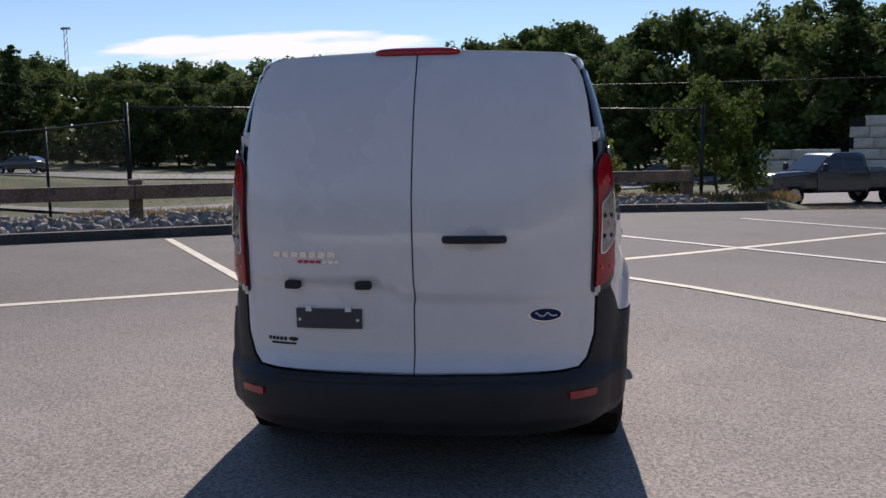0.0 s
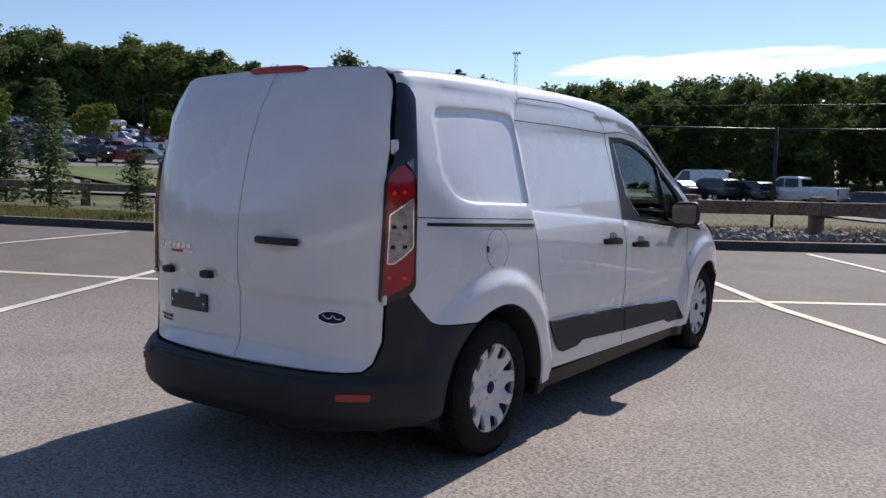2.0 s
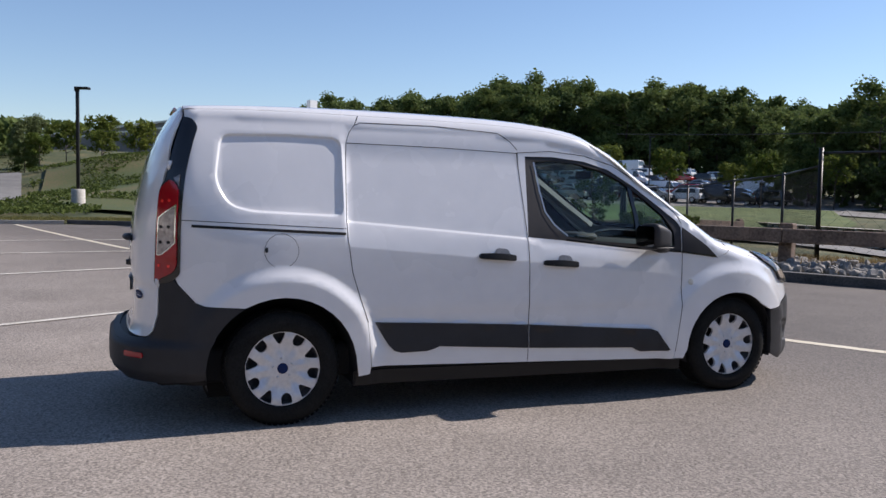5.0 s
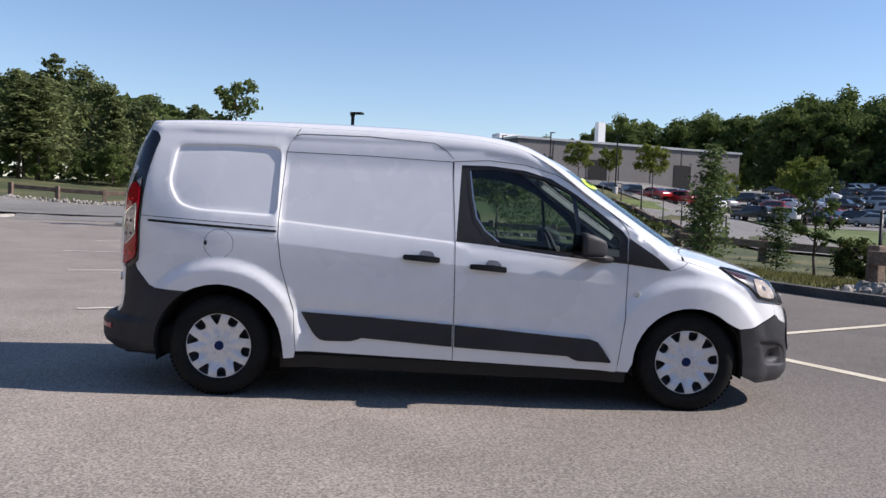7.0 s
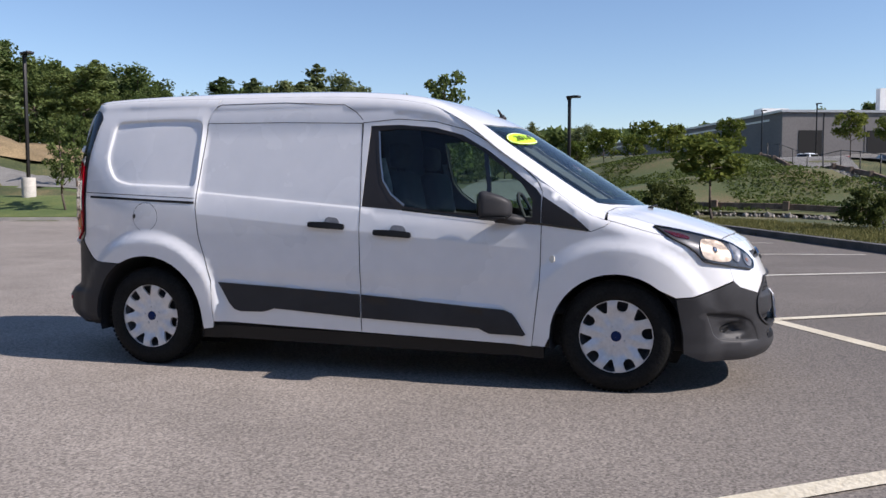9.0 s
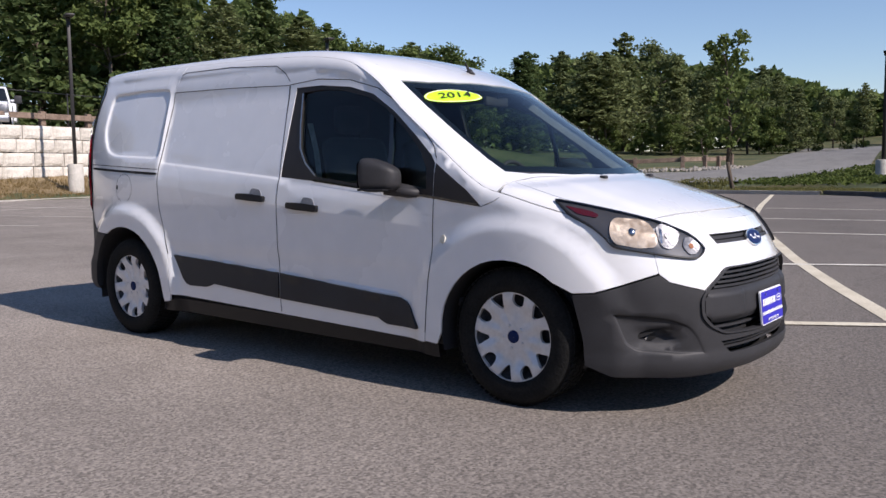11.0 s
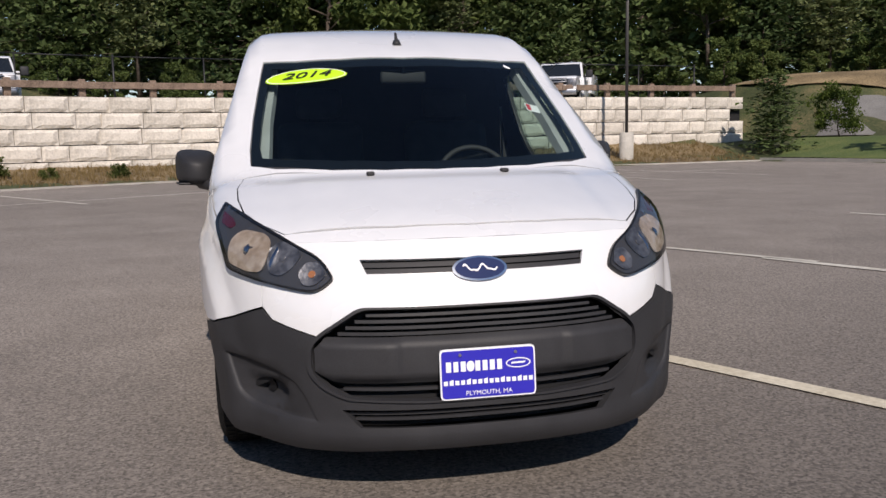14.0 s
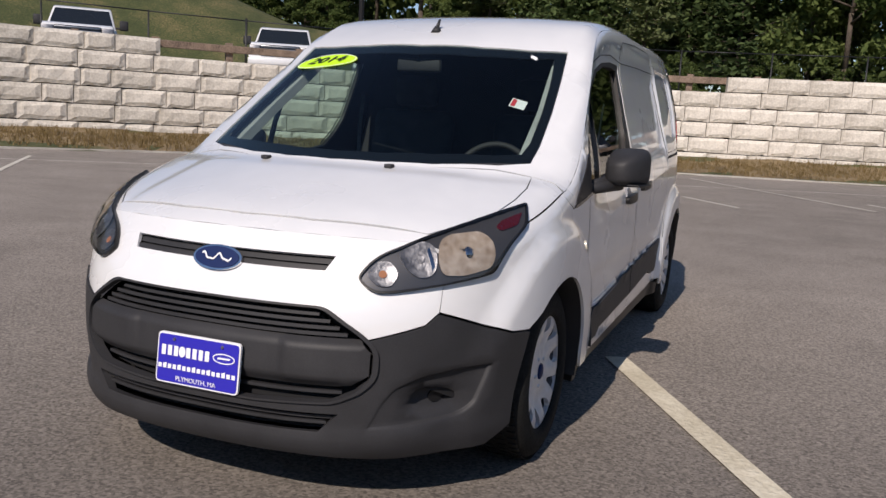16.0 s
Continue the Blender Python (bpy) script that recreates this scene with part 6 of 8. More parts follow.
bm = bmesh.new()
axis = []
v = -150.0
while v < 150:
    axis.append(v)
    v += 1.5 if abs(v) < 36 else 3.0 if abs(v) < 70 else 7.0
far_axis = [-1500, -700, -320, -220] + axis + [160, 230, 400, 800, 1500]
grid = {}
for i, x in enumerate(far_axis):
    for j, y in enumerate(far_axis):
        grid[i, j] = bm.verts.new((x, y, terrain(x, y) if max(abs(x), abs(y)) < 330 else 6.0))
for i in range(len(far_axis) - 1):
    for j in range(len(far_axis) - 1):
        bm.faces.new((grid[i, j], grid[i + 1, j], grid[i + 1, j + 1], grid[i, j + 1]))
tagged(finish("ground", bm, GRASS), "dry summer grass and rough ground around the car park", "ground", kind="structure")


def flat(poly, z, step, drape=None):
    return sheet(poly, lambda u, v, off=0.0: Vector((u, v, (drape(u, v) if drape else 0.0) + z)), step)


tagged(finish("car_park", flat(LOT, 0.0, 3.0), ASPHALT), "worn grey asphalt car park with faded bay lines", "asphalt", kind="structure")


def strip(line, width, step=1.0):
    """The two borders of a band along a line, as one outline."""
    left, right = [], []
    rows = dense(line, step, False)
    for i, (x, y) in enumerate(rows):
        a, b = rows[max(0, i - 1)], rows[min(len(rows) - 1, i + 1)]
        d = Vector((b[0] - a[0], b[1] - a[1])).normalized() * width / 2
        left.append((x - d.y, y + d.x))
        right.append((x + d.y, y - d.x))
    return left, right


def band(line, width, z, step=1.0, drape=None, thick=0.0):
    left, right = strip(line, width, step)
    bm = bmesh.new()
    prev = None
    for (ax, ay), (bx, by) in zip(left, right):
        row = [bm.verts.new((ax, ay, z + (drape(ax, ay) if drape else 0))), bm.verts.new((bx, by, z + (drape(bx, by) if drape else 0)))]
        if thick:
            row += [bm.verts.new((bx, by, row[1].co.z - thick)), bm.verts.new((ax, ay, row[0].co.z - thick))]
        if prev:
            for k in range(len(row) if thick else 1):
                n = len(row) if thick else 2
                bm.faces.new((prev[k], prev[(k + 1) % n], row[(k + 1) % n], row[k]))
        prev = row
    return bm


def offset(line, d):
    return strip(line, 2 * abs(d), 2.0)[0 if d > 0 else 1]


# bay lines
def bay_line(line, width, material, z=0.004):
    tagged(finish("bay_line", band(line, width, z, 0.5), material, smooth=False), "faded painted bay line on the asphalt", "road marking", "bay lines", "structure")


HEADLINE = [(-26.5, -5.6), (-19, -3.6), (-14.4, -2.3), (-10.7, -1.0), (-8.2, 0.0), (-6.1, 0.85), (-4.0, 1.80), (-2.3, 2.62), (0.0, 3.85), (2.3, 5.35), (5.8, 7.9)]
bay_line(HEADLINE, 0.14, PAINT_YELLOW)
for ends in ([(4.6, 4.4), (1.9, 7.45), (-0.1, 10.2)], [(3.52, 0.83), (1.98, 2.80), (0.88, 3.97), (-2.6, 8.7)], [(-0.85, -0.05), (-2.3, 2.6), (-5.3, 7.3)], [(-3.9, -2.3), (-5.6, 1.1), (-8.1, 5.9)],
             [(-7.6, -6.0), (-9.7, -1.2), (-11.0, 4.9)], [(-12.2, -8.0), (-13.2, -2.2), (-14.2, 3.6)], [(-16.6, -9.0), (-17.2, -3.4), (-17.9, 2.6)], [(7.2, 7.0), (4.3, 10.6)]):
    bay_line(ends, 0.12, PAINT_YELLOW if ends[0][0] in (3.52, -0.85) else PAINT_LINE, 0.008)
for ends in ([(4.8, -8.4), (9.6, -15.6)], [(4.4, -14.0), (7.8, -19.2)], [(0.4, -13.8), (-0.8, -11.9)], [(1.2, -22.5), (-3.2, -13.8)], [(-3.2, -15.9), (-4.4, -13.2)], [(-6.7, -15.1), (-5.7, -18.0)], [(-9.9, -16.1), (-7.9, -24.5)],
             [(-3.0, -4.0), (-4.2, -1.9)], [(14.6, -10.2), (11.0, -6.2)], [(-13.4, -17.2), (-11.4, -24.5)]):
    bay_line(ends, 0.10, PAINT_LINE, 0.008)
bay_line([(14.0, -8.8), (11.6, -10.9), (7.7, -13.7), (5.5, -15.0), (2, -17.5), (-3, -20.0), (-9, -21.2), (-15, -21.6)], 0.10, PAINT_LINE)

bm = flat([(-33, 21.5), (-46, 18.2), (-60, 16.2), (-82, 18), (-90, 26), (-71, 45), (-58, 62), (-40, 46)], 0.15, 3.0, terrain)
tagged(finish("lawn", bm, LAWN), "green lawn below the far car park", "lawn", kind="structure")

bm = flat([(-31.5, -1.5), (-29.8, 5.8), (-28.2, 9.6), (-31, 11.3), (-38.9, 10.7), (-47.3, 8.9), (-55.7, 6.9), (-66, 3), (-66, -7), (-48, -6.6), (-40, -6.0), (-34, -3.5)], 0.16, 1.5, terrain)
tagged(finish("hillside", bm, HILLSIDE), "rough green hillside with brown bare patches", "hillside", kind="structure")

# kerbs
kerb_line = LOT[2:12]
bm = band(offset(kerb_line, -0.10), 0.22, 0.15, 1.0, None, 0.25)
tagged(finish("kerb", bm, KERB, smooth=False), "dark low kerb along the edge of the car park", "kerb", kind="structure")
tagged(finish("kerb", band([(-26.8, -4.1), (-27.2, -12.2), (-30.2, -12.6), (-33.0, -12.9)], 0.22, 0.13, 1.0, None, 0.25), KERB_TOP, smooth=False), "pale low kerb round the end of the grass island", "kerb", kind="structure")
tagged(finish("kerb", band(LOT[14:20], 0.22, 0.14, 0.6, None, 0.25), KERB_TOP, smooth=False), "pale low kerb round the lawn island", "kerb", kind="structure")
tagged(finish("kerb", band(LOT[19:30], 0.25, 0.05, 1.0, None, 0.12), KERB_TOP, smooth=False), "sandy edge between asphalt and verge", "kerb", kind="structure")
bm = flat(strip(LOT[19:28], 0.1)[0] + offset(LOT[19:28], -5.5)[::-1], 0.02, 1.2, terrain)
tagged(finish("verge", bm, VERGE), "dry brown grass verge in front of the block wall", "verge", kind="structure")

bm = flat([(-30.5, -43.5), (-34.5, -38.2), (-39, -34.8), (-44, -31.5), (-50, -38), (-50, -48), (-38, -52), (-30, -49)], 0.13, 1.3, terrain)
tagged(finish("dry_bank", bm, VERGE), "dry tan grass bank beyond the access road", "grass bank", kind="structure")
bm = flat([(-33.5, -19.8), (-30, -19.7), (-25, -19.1), (-23.3, -20.4), (-22.1, -24), (-21, -29), (-24.5, -32.5), (-30, -32.5), (-34.4, -26.5)], 0.05, 1.0, terrain)
tagged(finish("lawn", bm, LAWN), "mown green lawn on the island", "lawn", kind="structure")

# the road behind the island
ROAD_LINE = [(-24.5, -39.5), (-31, -35.5), (-36.5, -29), (-38.5, -23), (-38.0, -17), (-38.5, -12.5), (-43, -10.5), (-60, -12), (-90, -18)]
HILL_ROAD = [(-104, 13), (-75, 14), (-57, 12.6), (-48, 14.2), (-39, 15.8), (-31, 17.4), (-24.5, 20.5), (-18, 27), (-11, 36)]
tagged(finish("road", band(ROAD_LINE, 7.0, 0.10, 2.0, terrain), ROAD), "pale worn asphalt access road", "road", kind="structure")
tagged(finish("road", band(HILL_ROAD, 6.4, 0.10, 2.0, terrain), ROAD), "pale asphalt drive climbing the hillside", "road", kind="structure")
tagged(finish("road", band([(-31.5, -16), (-34, -16.2), (-36, -16.4), (-39, -16.6)], 6.6, 0.012, 0.5, lambda x, y: (terrain(x, y) + 0.105) * ease(x, -32.5, -36)), ROAD), "pale asphalt mouth of the car park", "road", kind="structure")
tagged(finish("road", band([(-60, 62), (-20, 63), (20, 62), (70, 58)], 7.5, 0.10, 3.0, terrain), ROAD), "distant pale road in front of the woods", "road", kind="structure")
tagged(finish("drive", flat(DRIVE, 0.0, 1.2, drive_z), ROAD), "pale asphalt drive falling away from the car park", "asphalt", kind="structure")
tagged(finish("far_car_park", flat([(-70, 45), (-58, 62), (-70, 90), (-150, 100), (-170, 20), (-114, 8), (-94, 11), (-88, 24)], 0.10, 5.0, terrain), ROAD), "far asphalt car park full of cars", "asphalt", kind="structure")
upper_far = offset(WALL, 16) if inside(*offset(WALL, 3)[10], WALL_AREA) else offset(WALL, -16)
upper_near = offset(WALL, 0.55) if inside(*offset(WALL, 3)[10], WALL_AREA) else offset(WALL, -0.55)
tagged(finish("upper_car_park", flat(upper_near + upper_far[::-1], 2.5, 2.0), ROAD), "upper parking level behind the block wall", "asphalt", kind="structure")


# ---- trees ----
def leaf(bm_list, c, size, rnd, flatness=0.0):
    """One leaf spray: a folded diamond of two triangles."""
    verts, faces = bm_list
    n = Vector((rnd.uniform(-1, 1), rnd.uniform(-1, 1), rnd.uniform(-1, 1) + flatness)).normalized()
    a = n.orthogonal().normalized()
    a.rotate(Matrix.Rotation(rnd.uniform(0, 6.28), 3, n))
    b = n.cross(a)
    s = size * rnd.uniform(0.6, 1.3)
    i = len(verts)
    verts += [c + a * s, c + b * s * 0.55 + n * s * 0.12, c - a * s * 0.9, c - b * s * 0.55 + n * s * 0.12]
    faces.append((i, i + 1, i + 2, i + 3))


def from_lists(name, lists, material, parent, label=""):
    me = bpy.data.meshes.new(name)
    me.from_pydata([tuple(v) for v in lists[0]], [], lists[1])
    me.materials.append(material)
    ob = new(name, me)
    ob.parent = parent
    if label:
        ob["label"] = label
    return ob


def limb(bm, a, b, r0, r1):
    mid = (a + b) / 2 + Vector((random.uniform(-1, 1), random.uniform(-1, 1), 0)) * (b - a).length * 0.06
    rod(bm, a, mid, r0, (r0 + r1) / 2, 6)
    rod(bm, mid, b, (r0 + r1) / 2, r1, 6)


def broadleaf(seed, height, spread, material, leaves=3200, size=0.30, clear=0.25, label="", category="tree", name="tree"):
    """A broadleaf tree: trunk, forked limbs and a gappy crown of leaf sprays in clumps."""
    rnd = random.Random(seed)
    random.seed(seed)
    t = thing(name, label, category)
    bm = bmesh.new()
    r = height * 0.014
    top = Vector((rnd.uniform(-0.4, 0.4), rnd.uniform(-0.4, 0.4), height * 0.80))
    limb(bm, Vector((0, 0, -0.3)), top * 0.5, r, r * 0.65)
    limb(bm, top * 0.5, top, r * 0.65, r * 0.2)
    tips = [(top, 0.9)]
    n = 16
    for k in range(n):
        h = clear + (0.86 - clear) * k / n
        a = k * 2.4 + rnd.uniform(-0.4, 0.4)
        base = top * (h / 0.8) if h < 0.8 else top
        reach = spread * (0.55 + 0.45 * math.sin(math.pi * min(1, (h - clear) / (1.0 - clear) + 0.18))) * rnd.uniform(0.7, 1.1)
        tip = base + Vector((math.cos(a) * reach, math.sin(a) * reach, height * rnd.uniform(0.05, 0.17)))
        limb(bm, base, tip, r * 0.35, r * 0.08)
        tips.append((tip, 1.0))
        tips.append((base.lerp(tip, 0.6) + Vector((rnd.uniform(-1, 1), rnd.uniform(-1, 1), rnd.uniform(-0.3, 0.8))) * spread * 0.2, 1.0))
        if rnd.random() < 0.7:
            tips.append((base.lerp(tip, 0.85) + Vector((rnd.uniform(-1, 1), rnd.uniform(-1, 1), rnd.uniform(0.2, 1.0))) * spread * 0.25, 0.8))
    part("trunk", bm, BARK, t, "grey-brown trunk and limbs")
    lists = ([], [])
    per = max(8, leaves // len(tips))
    for tip, k in tips:
        rad = spread * 0.30 * k * rnd.uniform(0.75, 1.25)
        for _ in range(per):
            d = Vector((rnd.gauss(0, 1), rnd.gauss(0, 1), rnd.gauss(0, 0.75)))
            d = d.normalized() * rad * rnd.uniform(0.35, 1.05)
            leaf(lists, tip + d, size, rnd, 0.5)
    from_lists("crown", lists, material, t, "crown of leaves in loose clumps")
    return t


def conifer(seed, height, spread, material, whorls=22, size=0.26, bare=0.12, label="", category="tree", name="tree", per=15):
    """A pine: straight trunk, whorls of drooping boughs that shorten to the top."""
    rnd = random.Random(seed)
    random.seed(seed)
    t = thing(name, label, category)
    bm = bmesh.new()
    r = height * 0.012
    rod(bm, (0, 0, -0.3), (0, 0, height * 0.98), r, r * 0.12, 7)
    lists = ([], [])
    for w in range(whorls):
        f = w / (whorls - 1)
        z = height * (bare + (0.97 - bare) * f)
        reach = spread * (1 - f) ** 0.5 * rnd.uniform(0.5, 1.15) + 0.2
        boughs = 6 if f < 0.8 else 4
        for b in range(boughs):
            a = b * 6.283 / boughs + w * 0.7 + rnd.uniform(-0.3, 0.3)
            length = reach * rnd.uniform(0.6, 1.15)
            tip = Vector((math.cos(a) * length, math.sin(a) * length, z + length * rnd.uniform(-0.10, 0.38)))
            base = Vector((0, 0, z))
            if f < 0.9:
                rod(bm, base, tip, r * 0.2, r * 0.05, 4)
            for k in range(per):
                s = rnd.uniform(0.25, 1.08)
                c = base.lerp(tip, s) + Vector((rnd.gauss(0, 1), rnd.gauss(0, 1), rnd.gauss(0, 0.5))) * 0.13 * (length + 0.6)
                leaf(lists, c, size, rnd, 1.2)
    part("trunk", bm, BARK, t, "straight dark trunk")
    from_lists("crown", lists, material, t, "layered boughs of needles")
    return t


OAK_L, PINE_L = "tall broadleaf tree with dense dark green summer foliage in the woods", "tall dark green pine with layered boughs at the woods' edge"
kinds = [broadleaf(11, 12.5, 3.6, LEAF_OAK, 6500, 0.25, 0.12, OAK_L), broadleaf(12, 14.0, 4.0, LEAF_OAK, 7000, 0.26, 0.16, OAK_L), broadleaf(13, 11.0, 3.3, LEAF_OAK, 6000, 0.25, 0.06, OAK_L),
         broadleaf(14, 16.0, 3.4, LEAF_OAK, 5200, 0.25, 0.36, OAK_L), conifer(15, 14.5, 4.2, LEAF_PINE, 22, 0.30, 0.08, PINE_L, per=34), conifer(16, 17.0, 3.6, LEAF_PINE, 20, 0.30, 0.30, PINE_L, per=30)]
placed = []


def plant(kind, x, y, scale, group="trees of the woods", z=None):
    src = kinds[kind]
    m = pose(x, y, (terrain(x, y) if z is None else z) - 0.1, 0, 0, random.uniform(0, 360))
    if src in placed:
        ob = copy_thing(src, m)
    else:
        src.matrix_basis, ob = m, src
        placed.append(src)
    wide = max(scale, 0.8) if scale > 0.5 else scale
    ob.scale = (wide * random.uniform(0.95, 1.2), wide * random.uniform(0.95, 1.2), scale)
    tagged(ob, group=group)
    return ob


# height of the tree tops over the horizon, by bearing from straight ahead, counter-clockwise, degrees
SKYLINE = [(0, 7.7), (5, 6.6), (13, 5.8), (20, 5.7), (28, 5.3), (33, 5.9), (40, 6.6), (44, 6.1), (50, 6.7), (55, 7.1), (62, 7.3), (67, 7.1), (70, 6.3), (75, 6.2), (78, 6.4), (79.5, 5.4), (81, 4.7), (86, 4.5), (97, 4.2), (102, 4.4), (105, 5.6), (110, 6.6), (115, 7.5), (120, 7.2),
           (124, 6.1), (127, 7.8), (133, 8.5), (138, 10.5), (146, 13), (165, 15), (210, 15), (240, 13), (300, 11), (325, 8.8), (340, 8.5), (348, 8.2), (355, 7.9), (360, 7.7)]
HEIGHTS = (12.5, 14.0, 11.0, 16.0, 14.5, 17.0)


def skyline(a, d):
    """Height of the tree tops at bearing a (radians) and distance d."""
    return 1.3 + d * math.tan(radians(lerp_table(SKYLINE, math.degrees(a) % 360)))


random.seed(5)
# rows of the woods: bearing from straight ahead, counter-clockwise; distance and size along each stretch
WOODS = [(-62, -24, 62, 1.15, 3), (-24, -4, 72, 1.05, 3), (-4, 30, 92, 0.95, 3), (30, 47, 100, 1.0, 3), (47, 68, 165, 1.15, 3), (68, 84, 215, 1.2, 2), (96, 120, 82, 0.78, 3), (120, 137, 74, 0.86, 3), (137, 166, 68, 1.15, 3), (166, 206, 66, 1.2, 3), (206, 236, 78, 1.1, 2)]
for a0, a1, dist, size, rows in WOODS:
    for row in range(rows):
        d0 = dist + row * 7
        n = max(2, int(radians(a1 - a0) * d0 / (4.6 + 0.9 * row)))
        for k in range(n):
            a = radians(a0 + (a1 - a0) * (k + random.uniform(0.1, 0.9)) / n)
            d = d0 + random.uniform(-2.5, 2.5)
            kind = random.choice([0, 1, 2, 0, 1, 2, 0, 1, 4] if a1 <= 84 else [0, 1, 4, 0, 4, 5]) if a1 < 137 else random.choice([4, 3, 4, 5, 5, 4, 1])
            x, y = -math.sin(a) * d, math.cos(a) * d
            want = (skyline(a, d) - terrain(x, y)) * (random.uniform(0.86, 1.04) + 0.04 * row if random.random() < 0.85 else 1.12 if a1 <= 84 else 1.2)
            ob = plant(kind, x, y, want / HEIGHTS[kind])
            # this stretch takes the leaf colour lightened for haze
            if a0 == 96:
                for c in ob.children:
                    if c.name.startswith("crown"):
                        c.material_slots[0].link = "OBJECT"
                        c.material_slots[0].material = LEAF_HAZED

# undergrowth along the foot of the woods
for a0, a1, dist, size, rows in WOODS:
    n = int(radians(a1 - a0) * dist / 3.2)
    for k in range(n):
        a = radians(a0 + (a1 - a0) * (k + random.uniform(0, 1)) / n)
        d = dist - random.uniform(1.0, 4.0)
        ob = plant(2, -math.sin(a) * d, math.cos(a) * d, 0.30 * random.uniform(0.7, 1.5), "bushes along the woods")
        ob.name = "bush"
        tagged(ob, "dense green bush at the foot of the woods", "bush")

# the far woods behind them, one mass of leaf sprays
rnd = random.Random(77)
lists = ([], [])
for k in range(110000):
    a = rnd.uniform(0, 6.283)
    deg = math.degrees(a)
    far = 235 if 66 < deg < 97 else 185 if 46 < deg < 67 else 118 if deg < 47 or deg > 325 else 108 if deg < 140 else 94
    d = far + rnd.uniform(0, 16)
    x, y = -math.sin(a) * d, math.cos(a) * d
    ground = terrain(x, y)
    top = (skyline(a, d) - ground) * (0.93 + 0.08 * noise.noise((a * 14, 1, 0)) + 0.10 * noise.noise((a * 55, 2, 0))) * (0.72 if deg > 322 and deg < 352 else 1.0)
    leaf(lists, Vector((x, y, ground + top * rnd.random() ** 0.8)), 0.85, rnd, 0.4)
ob = from_lists("far_woods", lists, LEAF_OAK, None)
tagged(ob, "distant wall of dark green woods", "woods", kind="stuff")


# ---- the block wall and what stands on it ----
def stone_mesh(seed, sx, sy, sz, rough, cuts=1):
    """A rock-faced block: a box whose front is broken and uneven."""
    rnd = random.Random(seed)
    bm = bmesh.new()
    nx, nz = 7, 4
    front = {}
    for i in range(nx):
        for k in range(nz):
            e = i in (0, nx - 1) or k in (0, nz - 1)
            u, w = -0.5 + i / (nx - 1), -0.5 + k / (nz - 1)
            u, w = math.copysign(abs(2 * u) ** 0.7 / 2, u), math.copysign(abs(2 * w) ** 0.55 / 2, w)
            front[i, k] = bm.verts.new((u * sx + (0 if e else rnd.uniform(-0.05, 0.05) * sx * 0.5), -sy / 2 + (0.035 if e else -rnd.uniform(0.0, rough)), w * sz + (0 if e else rnd.uniform(-0.06, 0.06) * sz) + (rnd.uniform(0.0, 0.09) * sz if k == 0 and 0 < i < nx - 1 else 0)))
    for i in range(nx - 1):
        for k in range(nz - 1):
            bm.faces.new((front[i, k], front[i + 1, k], front[i + 1, k + 1], front[i, k + 1]))
    back = [bm.verts.new((x * sx / 2, sy / 2, z * sz / 2)) for x, z in ((-1, -1), (1, -1), (1, 1), (-1, 1))]
    lo = [front[i, 0] for i in range(nx)]
    hi = [front[i, nz - 1] for i in range(nx)]
    bm.faces.new([*hi, back[2], back[3]])
    bm.faces.new([*reversed(lo), back[0], back[1]])
    bm.faces.new([front[0, k] for k in range(nz)] + [back[3], back[0]])
    bm.faces.new([front[nx - 1, k] for k in reversed(range(nz))] + [back[1], back[2]])
    me = bpy.data.meshes.new("block")
    bm.to_mesh(me)
    bm.free()
    me.materials.append(BLOCK)
    return me


BLOCK_W, BLOCK_H = 1.46, 0.575
long_blocks = [stone_mesh(s, BLOCK_W - 0.025, 0.7, BLOCK_H - 0.025, 0.030) for s in range(6)]
short_blocks = [stone_mesh(s, BLOCK_W * 0.64 - 0.025, 0.7, BLOCK_H - 0.025, 0.030) for s in range(20, 24)]


def along(line, s):
    """Place and bearing at length s along a line."""
    for (ax, ay), (bx, by) in zip(line, line[1:]):
        d = math.hypot(bx - ax, by - ay)
        if s <= d:
            return ax + (bx - ax) * s / d, ay + (by - ay) * s / d, math.degrees(math.atan2(by - ay, bx - ax))
        s -= d
    return bx, by, math.degrees(math.atan2(by - ay, bx - ax))


def length(line):
    return sum(math.hypot(b[0] - a[0], b[1] - a[1]) for a, b in zip(line, line[1:]))


def block_wall(name, line, z0, rows, label, turn=0.0, seed=3, uneven_top=True):
    w = thing(name, label, "retaining wall", kind="structure")
    rnd = random.Random(seed)
    full = length(line)
    fill = bmesh.new()
    prev = None
    for x, y in dense(line, 1.0, False):
        row = [fill.verts.new((x, y, z0 - 0.6)), fill.verts.new((x, y, z0 + BLOCK_H * (rows - (1 if uneven_top else 0)) - 0.15))]
        if prev:
            fill.faces.new((prev[0], row[0], row[1], prev[1]))
        prev = row
    part("joint_fill", fill, GAP, w)
    for r in range(rows):
        s = 0.0 if r % 2 else -BLOCK_W * 0.5
        while s < full:
            short = rnd.random() < 0.30
            wide = BLOCK_W * (0.64 if short else 1.0)
            c = s + wide / 2
            s += wide
            if c < 0.3 or c > full - 0.3:
                continue
            if r == rows - 1 and uneven_top and not (0.17 < (c / 27.0) % 1.0 < 0.40):
                continue
            x, y, b = along(line, c)
            ob = new("block", rnd.choice(short_blocks if short else long_blocks))
            ob.parent = w
            ob.matrix_local = pose(x, y, z0 + BLOCK_H * (r + 0.5), rnd.uniform(-0.6, 0.6), rnd.uniform(-0.3, 0.3), b + turn) @ Matrix.Translation((0, rnd.uniform(-0.02, 0.02), 0))
    return w


